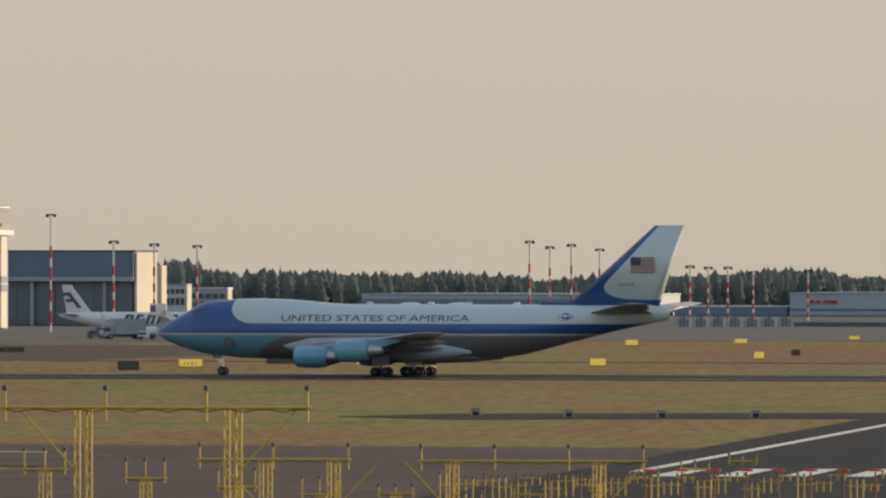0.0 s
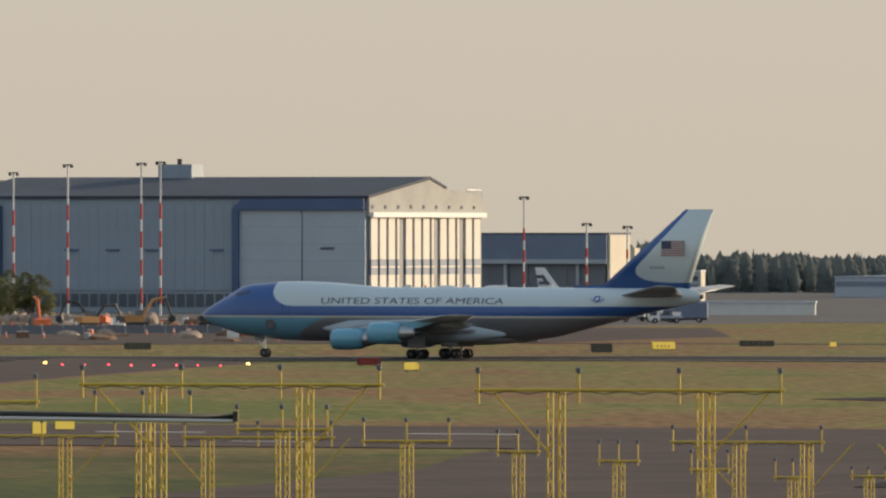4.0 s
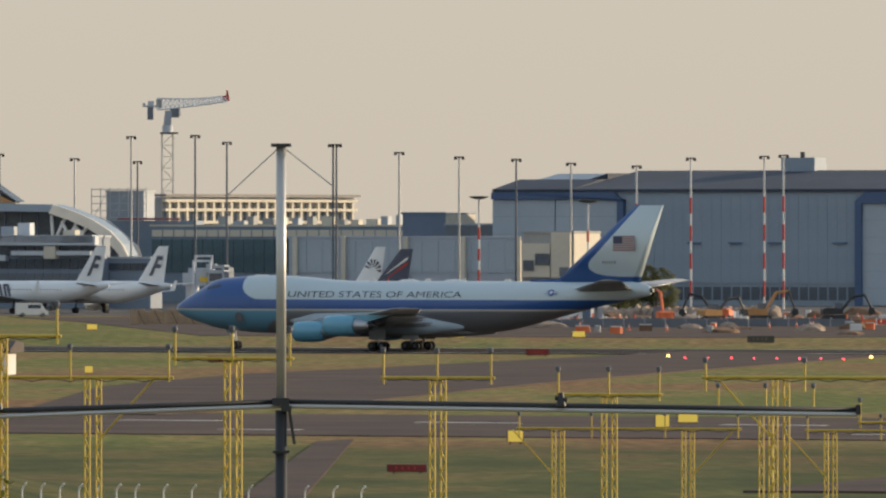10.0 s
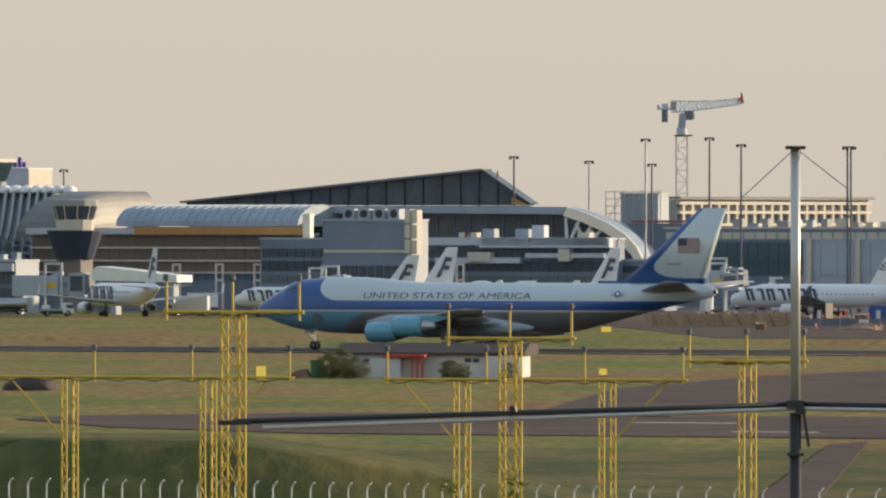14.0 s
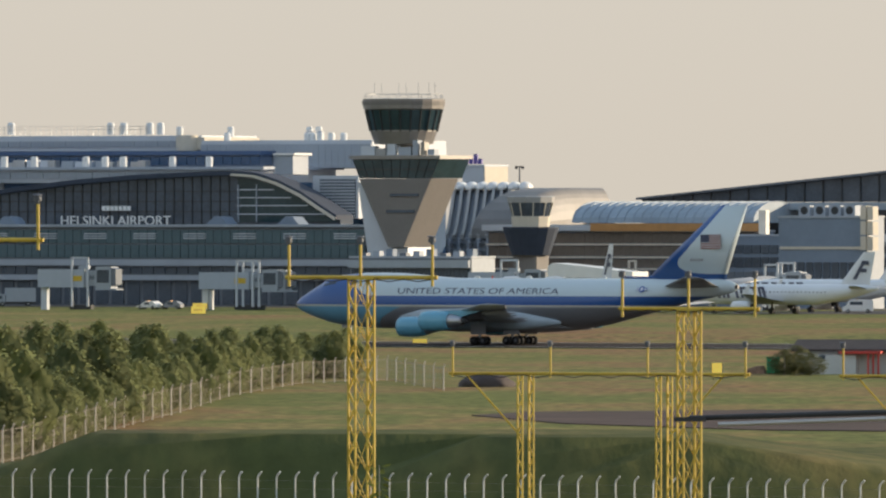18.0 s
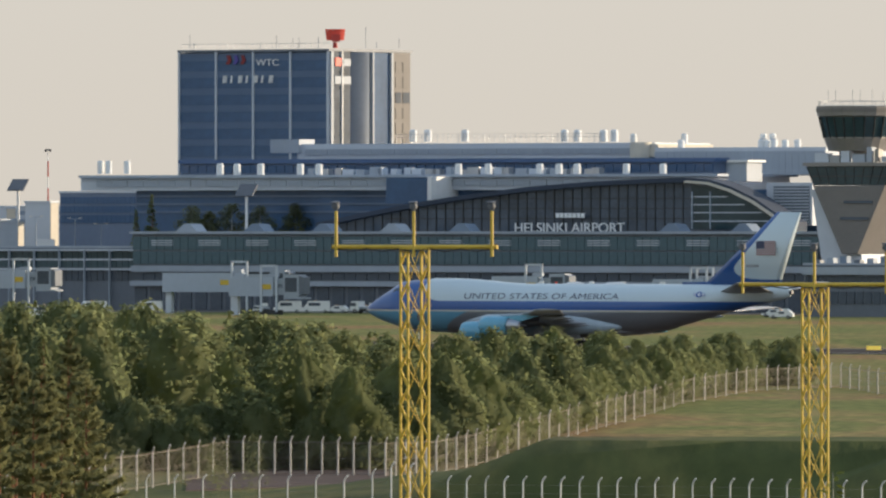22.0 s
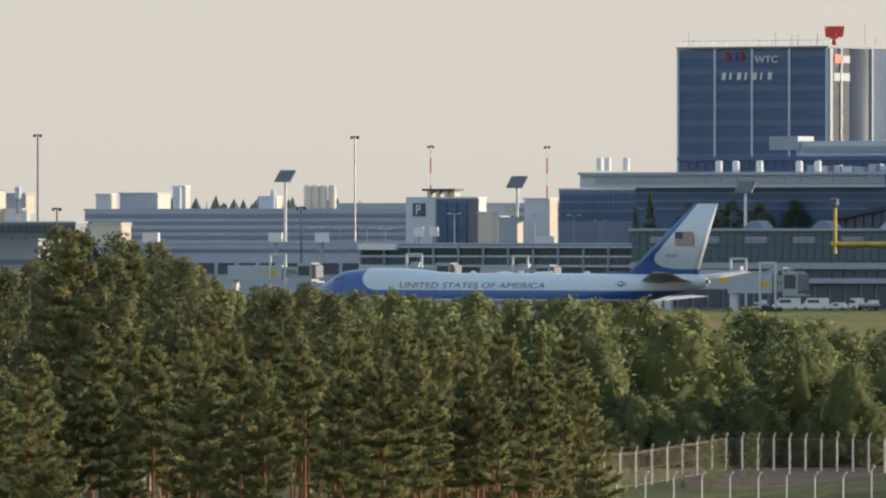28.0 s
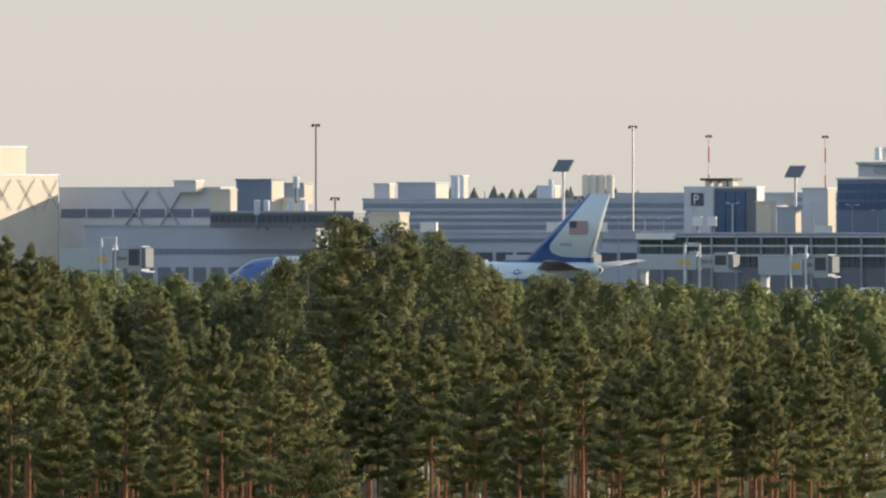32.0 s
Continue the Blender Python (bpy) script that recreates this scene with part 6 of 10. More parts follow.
        part("louvre_slat", boxes((fr.x(U(19, 771), 24), fr.x(U(19, 833), 24), 23.5, 23.75, zz, zz + 0.22)), M["pale_panel"], t)
    a = fr.x(U(23, 862), 30)
    part("blue_box", boxes((a, fr.x(U(23, 936), 30), 30, 50, fr.z(V(23, 362), a, 30), fr.z(V(23, 316), a, 30))), M["glass_blue"], t)
    part("blue_box_frame", boxes((fr.x(U(23, 936), 30), fr.x(U(23, 943), 30), 29.8, 50, fr.z(V(23, 362), a, 30), fr.z(V(23, 314), a, 30))), M["white"], t)
    stacks(fr, t, "chimney", (568, 598, 640, 710, 743, 990, 1043, 1134, 1168, 1200, 1287, 1352), 40, 308, 291, 23, 0.75, M["white"])
    stacks(fr, t, "chimney", (357, 371, 404), 40, 305, 286, 23, 0.7, M["white"])
    stacks(fr, t, "chimney", (1002, 1178, 1201, 1247, 1266, 910, 936), 72, 248, 231, 23, 0.8, M["white"])
    stacks(fr, t, "chimney", (1300, 1390, 1530, 1546), 68, 252, 238, 23, 0.7, M["white"])
    stacks(fr, t, "chimney", (1530, 1548), 68, 254, 246, 23, 0.9, M["steel"])
    stacks(fr, t, "chimney", (748, 758, 770, 790, 812, 606), 64, 254, 238, 19, 0.7, M["white"])
    part("drum", lathe(bmesh.new(), ((fr.z(V(19, 268), 0, 66), 2.2), (fr.z(V(19, 240), 0, 66), 2.2)), 20, "Z", (fr.x(U(19, 535), 66), 66, 0)), M["cream"], t)
    bm = bmesh.new()
    x0, x1 = fr.x(U(23, 880), 71), fr.x(U(23, 1240), 71)
    zr = fr.z(V(23, 248), x1, 71)
    for i in range(40):
        x = x0 + (x1 - x0) * i / 39
        rod(bm, (x, 71, zr - 1), (x, 71, zr + 1.2), 0.05, n=4)
    for dz in (0.6, 1.2):
        rod(bm, (x0, 71, zr + dz), (x1, 71, zr + dz), 0.05, n=4)
    part("roof_railing", bm, M["steel"], t)
    for i in range(26):
        x = fr.x(U(23, 770 + 20 * i + (i * 37) % 11), 56)
        z = fr.z(V(23, 306), x, 56)
        part("roof_unit", boxes((x, x + random.uniform(1.2, 3.0), 46, 48, z - 0.8, z + random.uniform(0.4, 1.0))), M[random.choice(("steel", "mid_panel", "pale_panel"))], t)


def build_office_tower():
    fr = Front(U(23, 760), 2620)
    w = fr.thing("office_tower", "tall blue glass office tower with white vertical fins", "office tower")
    xl, yd = fr.x(U(23, 497)), fr.y(U(23, 905))
    zt = fr.z(V(23, 92))
    part("core", boxes((xl + 0.2, -0.2, 0.2, yd - 0.2, 0, zt - 0.1)), M["slate"], w)
    nx, nz = 4, 11
    for i in range(nx):
        for j in range(nz):
            a, b = xl + (-xl) * i / nx, xl + (-xl) * (i + 1) / nx
            z0, z1 = 14 + (zt - 14.5) * j / nz, 14 + (zt - 14.5) * (j + 1) / nz
            if i == 0 and j == 0:
                pane = part("pane", boxes((0.12, b - a - 0.12, -0.1, 0.2, 0.0, (z1 - z0) * 0.62)), M["glass_blue"], w, at=pose(a, 0, z0))
                sp = part("spandrel", boxes((0.12, b - a - 0.12, -0.06, 0.2, (z1 - z0) * 0.63, (z1 - z0) * 0.99)), M["spandrel_blue"], w, at=pose(a, 0, z0))
            else:
                again(pane, pose(a, 0, z0), w)
                again(sp, pose(a, 0, z0), w)
    for i in range(nx + 1):
        x = xl + (-xl) * i / nx
        part("fin", boxes((x - 0.22, x + 0.22, -0.5, 0.1, 0, zt + 0.3)), M["pale_panel"], w, "white vertical fin")
    part("parapet", boxes((xl - 0.3, 0.4, -0.5, yd + 0.3, zt, zt + 0.5)), M["dark_panel"], w)
    # end wall: sign strip, drum, glass, pale bay
    Y = lambda x: fr.y(U(23, x))
    for x0, x1, m, out in ((760, 765, "mid_panel", 0.7), (766, 797, "glass_dark", 0.2), (831, 834, "mid_panel", 1.1), (835, 838, "dark_panel", 0.3), (838, 866, "glass_blue", 0.2), (866, 870, "mid_panel", 0.8), (870, 903, "tower_brown", 0.3)):
        part("end_bay", boxes((-0.1, out, Y(x0) + 0.1, Y(x1) - 0.05, 0, zt - 0.05)), M[m], w)
    ya, yb = Y(798), Y(830)
    drum = bmesh.new()
    prof = [(0.0, ya)] + [(2.2 * math.sin(math.pi * i / 10), ya + (yb - ya) * i / 10) for i in range(1, 10)] + [(0.0, yb)]
    lo_, hi_ = [drum.verts.new((x, y, 0)) for x, y in prof], [drum.verts.new((x, y, zt - 0.05)) for x, y in prof]
    for i in range(10):
        drum.faces.new((lo_[i], lo_[i + 1], hi_[i + 1], hi_[i]))
    drum.faces.new(hi_)
    bmesh.ops.recalc_face_normals(drum, faces=drum.faces)
    part("stair_drum", drum, M["dark_panel"], w, "grey rounded stair drum", True)
    for j in range(12):
        z = 14 + (zt - 15) * j / 12
        part("end_window", boxes((0.2, 0.42, Y(876), Y(886), z, z + 2.4)), M["glass_dark" if j in (1, 5, 9) else "tower_brown"], w)
        part("end_window", boxes((0.2, 0.42, Y(889), Y(901), z, z + 2.4)), M["glass_dark" if j in (1, 5, 9) else "tower_brown"], w)
        part("end_pane", boxes((0.15, 0.34, Y(768), Y(795), z, z + 2.7)), M["glass_dark"], w)
    part("end_fin", boxes((0.1, 0.7, Y(780), Y(781.5), 0, zt)), M["white"], w)
    # signs as plain shapes
    X = lambda x: fr.x(U(23, x))
    ZZ = lambda y: fr.z(V(23, y))
    for k, m_ in enumerate(("sign_red", "purple", "sign_red")):
        x = X(580 + 12.5 * k)
        part("logo", slab(bmesh.new(), [(x, ZZ(114)), (x + 0.9, ZZ(114)), (x + 1.5, ZZ(107)), (x + 1.1, ZZ(98)), (x + 0.2, ZZ(98)), (x + 0.6, ZZ(106))], -0.45, -0.2), M[m_], w, "dull red and violet logo shape")
    lettering("WTC", ZZ(105) - ZZ(117), X(674) - X(634), M["white"], w, pose(X(634), -0.5, ZZ(117)), "sign_lettering", "white sign lettering", 0.15)
    for i in range(7):
        x, z0, z1 = X(574 + 13.6 * i), ZZ(147), ZZ(134)
        part("sign_bar", slab(bmesh.new(), [(x, z0), (x + 0.4, z0), (x + 0.65, z1), (x + 0.25, z1)], -0.45, -0.15), M["white"], w)
        if i % 2 == 0:
            part("sign_bar", slab(bmesh.new(), [(x + 0.6, z0), (x + 0.95, z0), (x + 1.2, z1), (x + 0.85, z1)], -0.45, -0.15), M["white"], w)
    part("logo", boxes((0.3, 0.55, Y(769), Y(781), ZZ(118), ZZ(103))), M["bright_red"], w)
    part("sign_bars", boxes((0.3, 0.55, Y(784), Y(796), ZZ(118), ZZ(105)), (0.3, 0.55, Y(768), Y(796), ZZ(150), ZZ(136))), M["mid_panel"], w)
    for x, h in ((515, 3.2), (522, 1.5), (668, 2.8), (697, 2.2), (708, 2.4), (826, 4.5), (742, 2.5), (640, 1.5), (845, 1.2), (885, 2.0)):
        part("aerial", rods(((fr.x(U(23, x), 5), 5, zt + 0.7), (fr.x(U(23, x), 5), 5, zt + 0.8 + h), 0.07)), M["steel"], w)
    bm = bmesh.new()
    for i in range(24):
        x = xl + (-xl) * i / 23
        rod(bm, (x, 1, zt + 0.7), (x, 1, zt + 1.8), 0.05, n=4)
    rod(bm, (xl, 1, zt + 1.8), (0, 1, zt + 1.8), 0.06, n=4)
    part("roof_railing", bm, M["steel"], w)
    # turning radar on its pedestal
    rp = fr.at(fr.x(U(23, 772), 8), 8, zt + 0.8)
    r = empty("surveillance_radar", Matrix.Translation(rp), "red turning surveillance radar antenna on a roof pedestal", "radar")
    part("pedestal", rods(((0, 0, 0), (0, 0, 1.3), 0.6, 0.45)), M["red"], r)
    home = pose(0, 0, 1.3, 0, 0, 12)
    ant = new("turning_antenna")
    ant.parent = r
    ant.matrix_basis = home
    arc = []
    for i in range(9):
        t = -1 + i / 4
        arc.append((t * 2.25, 0.65 - 0.75 * t * t))
    bm = bmesh.new()
    front = [[(x, y, z) for x, y in arc] for z in (0.4, 2.9)]
    vs = [[bm.verts.new((x * (1 if k else 0.86), y + dy, z)) for x, y, z in ring] for k, ring in enumerate(front) for dy in (0, 0.16)]
    for i in range(8):
        for a, b in ((0, 2), (3, 1), (2, 3), (1, 0)):
            bm.faces.new((vs[a][i], vs[a][i + 1], vs[b][i + 1], vs[b][i]))
    for i in (0, 8):
        bm.faces.new((vs[0][i], vs[2][i], vs[3][i], vs[1][i]))
    bmesh.ops.recalc_face_normals(bm, faces=bm.faces)
    part("reflector", bm, M["bright_red"], ant)
    part("feed_arm", rods(((0, 0.6, 0.4), (0, -2.2, 0.7), 0.12), ((0, -2.2, 0.5), (0, -2.2, 1.3), 0.25)), M["bright_red"], ant)
    part("back_frame", boxes((-0.9, 0.9, 0.7, 1.3, 0.1, 1.7)), M["red"], ant)
    return ant, home


RADAR_RATE = 90.0


def build_left_side():
    P1 = 2030.0
    dist = lambda u, p=P1: p / math.cos(radians(-GRID) - (u - STEP_NORTH) / STEPS)
    # blue glazed building left of the arched hall
    block("glass_office", "dark blue glazed office building", 23, 285, 420, 343, dist(U(23, 420), 2110), 8, "slate", "pale_panel",
          ((350, 362, 16, 0.93, "glass_blue"), (366, 378, 16, 0.93, "glass_blue"), (382, 396, 16, 0.93, "glass_blue")))
    # glazed gate floor
    fr, g = block("gate_building", "low glazed gate building with white bands", 28, 640, 1125, 434, dist(U(28, 1125), 2015), 16, "dark_panel", "mid_panel",
                  ((440, 452, 44, 0.94, "glass_green"), (456, 468, 44, 0.94, "teal"), (474, 492, 44, 0.85, "glass_dark")))
    xl = fr.x(U(28, 640))
    for y in (437, 454, 471):
        part("floor_band", boxes((xl, 0, -0.8, -0.3, fr.z(V(28, y + 2)), fr.z(V(28, y - 1)))), M["pale_panel"], g)
    for i in range(12):
        x = xl + (-xl) * i / 11
        part("pillar", boxes((x - 0.12, x + 0.12, -0.9, -0.3, 0, fr.z(V(28, 436)))), M["mid_panel"], g)
    part("roof_hood", boxes((xl, fr.x(U(28, 705)), -1.5, 3, fr.z(V(28, 443)), fr.z(V(28, 432)))), M["white"], g)
    # parking tower with its sign
    f2, p = block("parking_tower", "pale stair tower with a dark glass face and parking sign", 28, 722, 846, 352, dist(U(28, 846), 2075), 3, "dark_panel", "pale_panel", side="pale_panel")
    part("sign_wall", boxes((f2.x(U(28, 722)), f2.x(U(28, 774)), -0.8, -0.02, 0, f2.z(V(28, 349)))), M["pale_panel"], p)
    s = part("sign_panel", boxes((f2.x(U(28, 735)), f2.x(U(28, 757)), -1.0, -0.8, f2.z(V(28, 383)), f2.z(V(28, 360)))), M["lettering"], p, "dark parking sign")
    lettering("P", f2.z(V(28, 363)) - f2.z(V(28, 380)), 1.2, M["white"], s, pose(f2.x(U(28, 741)), -1.02, f2.z(V(28, 380))), "sign_letter")
    row(p, "window", M["glass_blue"], f2.x(U(28, 776)), f2.x(U(28, 828)), 1, f2.z(V(28, 358)), 3, 0.93, -0.3, 0.05)
    for x in (745, 760, 775, 787):
        part("roof_vent", boxes((f2.x(U(28, x)) - 0.5, f2.x(U(28, x)) + 0.5, 3, 5, f2.z(V(28, 352)), f2.z(V(28, 336)))), M["cream"], p)
    part("roof_slab", boxes((f2.x(U(28, 735)), f2.x(U(28, 793)), 2.5, 6, f2.z(V(28, 338)), f2.z(V(28, 334)))), M["dark_metal"], p)
    # parking decks in the background; slate bands carry the shade of the open floors
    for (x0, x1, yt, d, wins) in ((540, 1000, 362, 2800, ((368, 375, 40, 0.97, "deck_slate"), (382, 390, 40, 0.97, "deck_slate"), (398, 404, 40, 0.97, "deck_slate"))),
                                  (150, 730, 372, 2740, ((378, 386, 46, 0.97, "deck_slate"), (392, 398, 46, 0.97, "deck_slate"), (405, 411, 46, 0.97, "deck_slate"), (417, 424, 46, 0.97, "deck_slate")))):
        block("parking_deck", "long grey parking deck with slate bands for open floors", 28, x0, x1, yt, d, 40, "haze_panel", "haze_panel", wins)
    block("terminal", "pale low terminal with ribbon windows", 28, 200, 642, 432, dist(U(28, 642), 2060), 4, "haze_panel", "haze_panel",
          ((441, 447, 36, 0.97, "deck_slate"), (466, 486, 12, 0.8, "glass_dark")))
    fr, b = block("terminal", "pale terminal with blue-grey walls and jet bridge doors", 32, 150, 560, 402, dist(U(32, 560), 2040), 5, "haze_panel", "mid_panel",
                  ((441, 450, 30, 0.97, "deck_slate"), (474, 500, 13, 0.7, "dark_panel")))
    # rooftop plant
    for s, x0, x1, yt, yb, d, m in ((28, 170, 205, 346, 372, 2790, "pale_panel"), (28, 212, 300, 344, 372, 2800, "mid_panel"), (28, 306, 334, 332, 372, 2790, "pale_panel"), (28, 458, 498, 350, 376, 2780, "pale_panel"),
                                    (28, 846, 880, 378, 436, 2500, "cream"), (28, 882, 925, 388, 440, 2480, "mid_panel"), (28, 928, 986, 354, 440, 2500, "pale_panel"), (28, 160, 230, 400, 430, 2600, "cream"),
                                    (28, 848, 910, 364, 382, 2600, "pale_panel"), (32, 418, 500, 320, 380, 2560, "slate"), (32, 372, 418, 338, 378, 2555, "cream"), (32, 308, 358, 322, 340, 2700, "pale_panel"),
                                    (32, 658, 722, 379, 412, 2480, "cream"), (28, 0, 60, 345, 380, 2700, "mid_panel"), (28, 0, 52, 372, 398, 2560, "cream")):
        block("plant_room", "flat-roofed rooftop plant room", s, x0, x1 - (x1 - x0) * 0.25, yt, d, max(2.0, (x1 - x0) * 0.25 * d / STEPS / 0.55), m, m, y_base=yb, side="cream")
    for s, spots, yb, yt, d, r in ((28, (545, 558, 572, 588), 376, 328, 2780, 0.95), (28, (316,), 345, 331, 2780, 0.7), (28, (483,), 352, 336, 2780, 0.6), (28, (742, 768), 420, 402, 2480, 0.6), (28, (958, 972), 438, 418, 2470, 0.6), (28, (265, 488, 570, 270), 428, 412, 2450, 0.9),
                                   (32, (455, 472, 514, 537), 377, 354, 2540, 0.7), (32, (524,), 330, 312, 2540, 0.7)):
        for x in spots:
            p = site(U(s, x), d)
            v = empty("roof_flue", Matrix.Translation((p.x, p.y, lift(V(s, yb), d) - 3.6)), "pale metal roof flue", "flue", "roof flues")
            h = (yb - yt) * d / STEPS + 3.6
            if d == 2540:
                part("stem", lathe(bmesh.new(), ((0, 0.3), (3.2, 0.3)), 10), M["deck_slate"], v)
                part("pipe", lathe(bmesh.new(), ((3.2, r), (h - r * 0.4, r), (h, r * 0.7)), 12), M["pale_panel"], v)
            elif d > 2500:
                part("pipe", lathe(bmesh.new(), ((0, r), (h - r * 0.4, r), (h, r * 0.7)), 12), M["cream" if r > 0.9 else "pale_panel"], v)
            else:
                part("stem", lathe(bmesh.new(), ((0, 0.35), (h - 1.9, 0.35)), 10), M["mid_panel"], v)
                part("cowl", boxes((-r * 1.5, r * 1.5, -r * 1.5, r * 1.5, h - 2.0, h)), M["white"], v, "white box cowl")
    # double-armed lamps along the raised access road
    for x, y in ((560, 404), (603, 405), (649, 405), (682, 406), (735, 389), (804, 379), (875, 384), (947, 379), (1016, 382), (1062, 392)):
        d = dist(U(28, x), 2052)
        h = lift(V(28, y), d)
        t = empty("street_lamp", Matrix.Translation(site(U(28, x), d)), "slim grey street lamp with two short arms", "street lamp", "access road lamps")
        part("pole", lathe(bmesh.new(), ((0, 0.16), (h * 0.6, 0.13), (h, 0.09)), 8), M["mid_panel"], t)
        for side in (-1, 1):
            part("arm", rods(((0, 0, h - 0.1), (side * 1.0, 0, h + 0.05), 0.06), n=5), M["mid_panel"], t)
            part("lamp_head", boxes((min(side * 0.8, side * 1.5), max(side * 0.8, side * 1.5), -0.15, 0.15, h + 0.05, h + 0.2)), M["sun_tinted_white"], t)
    # white cargo halls at the far left
    block("cargo_hall", "tall cream cargo hall in the sun", 32, -260, 46, 262, 2760, 7, "cream", "pale_panel", side="cream", turn=62)
    fr, b = block("cargo_hall", "cream cargo hall with a braced lower front", 32, -200, 103, 312, 2720, 7, "cream", "pale_panel", side="cream", turn=62)
    for i in range(5):
        x = 88 - 42 * i
        for a, c in ((x - 14, x + 14), (x + 14, x - 14)):
            part("brace", rods(((fr.x(U(32, a)), -0.3, fr.z(V(32, 318), fr.x(U(32, a)))), (fr.x(U(32, c)), -0.3, fr.z(V(32, 372), fr.x(U(32, c)))), 0.1)), M["concrete"], b)
    fr, b = block("cargo_hall", "pale hall with crossed steel bracing", 32, 105, 390, 334, 2700, 30, "pale_panel", "pale_panel", ((370, 385, 6, 0.9, "slate"),))
    for i in range(2):
        x = 240 + 62 * i
        for a, c in ((x - 22, x + 22), (x + 22, x - 22)):
            part("brace", rods(((fr.x(U(32, a)), -0.4, fr.z(V(32, 338))), (fr.x(U(32, c)), -0.4, fr.z(V(32, 408))), 0.2)), M["mid_panel"], b)
    block("roof_lantern", "long dark glazed roof lantern", 32, 372, 626, 377, 2525, 4, "dark_panel", "mid_panel", ((381, 393, 24, 0.9, "glass_dark"),), y_base=404)
    block("plant_room", "cream lit plant room on the hall roof", 32, 372, 418, 338, 2650, 14, "cream", "cream", y_base=376)


def build_tower_gate():
    fr, b = block("gate_building", "low grey gate floor before the control tower", 16, 372, 585, 461, 2225, 9, "dark_panel", "mid_panel", ((480, 500, 26, 0.9, "glass_dark"), (508, 530, 14, 0.8, "glass_dark")), side="mid_panel")
    xl = fr.x(U(16, 372))
    part("floor_band", boxes((xl, 0, -0.9, -0.25, fr.z(V(16, 478)), fr.z(V(16, 464)))), M["mid_panel"], b)
    for i in range(9):
        x = xl + (-xl) * (i + 0.3) / 9
        part("roof_unit", boxes((x, x + 1.4, 2, 3.6, fr.z(V(16, 461)) + 0.4, fr.z(V(16, 461)) + 1.0 + 0.35 * (i % 3))), M[("dark_panel", "mid_panel", "deck_slate")[i % 3]], b)


build_tower_gate()
build_big_hangar()
build_dark_hangar()
build_right_side()
build_gate_pier()
build_crane()
build_stair_core()
build_south_pier()
build_control_tower()
build_old_tower()
build_middle_terminal()
build_main_terminal()
radar_antenna, radar_home = build_office_tower()
build_left_side()

# ---- approach lights ----
APPROACH_O, APPROACH_STEP = Vector((-22.1, 285.0, 0)), Vector((8.2, 29.0, 0))
APPROACH_TURN = -math.degrees(math.atan2(8.2, 29.0))


def lattice_mast(height, wide=0.62, near=False):
    """Two narrow lattice ladders with a back leg and thin cross braces; origin at the top."""
    bm = bmesh.new()
    lw = 0.19
    n = max(4, int(height / 0.42))
    for s in (-1, 1):
        xo, xi = s * wide / 2, s * (wide / 2 - lw)
        for x in (xo, xi):
            rod(bm, (x, 0, 0), (x, 0, -height), 0.036, n=5)
        for i in range(n):
            z0, z1 = -height * i / n, -height * (i + 1) / n
            a, b = (xo, xi) if i % 2 else (xi, xo)
            rod(bm, (a, 0, z0), (b, 0, z1), 0.03, n=4)
    rod(bm, (0, 0.5, 0), (0, 0.5, -height), 0.03, n=5)
    m = max(2, n // 2) if near else 0
    for i in range(m):
        z0, z1 = -height * i / m, -height * (i + 1) / m
        for s in (-1, 1):
            rod(bm, (s * (wide / 2 - lw), 0, z0), (-s * (wide / 2 - lw), 0.05, z1), 0.012, n=4)
            rod(bm, (s * wide / 2, 0, z0), (0, 0.5, z1), 0.012, n=4)
    return bm


def lamp_post(parent, x, z, up=0.98, down=0.24, red=False):
    """An approach lamp on its upright through the bar."""
    p = part("lamp_post", rods(((0, 0, -down), (0, 0, up - 0.12), 0.042)), M["yellow"], parent, at=pose(x, -0.06, z))
    bm = bmesh.new()
    lathe(bm, ((-0.07, 0.03), (-0.05, 0.085), (0.05, 0.10), (0.06, 0.06)), 14, "Y", (-0.02, 0, up))
    lathe(bm, ((up + 0.075, 0.03), (up + 0.085, 0.13), (up + 0.11, 0.11), (up + 0.125, 0.03)), 12, "Z", (-0.02, 0, 0))
    rod(bm, (0.0, 0, up - 0.14), (0.0, 0, up + 0.02), 0.03, n=6)
    part("lamp_head", bm, M["bright_red"] if red else M["lamp_grey"], p, "red lamp head" if red else "round grey metal lamp head")
    return p


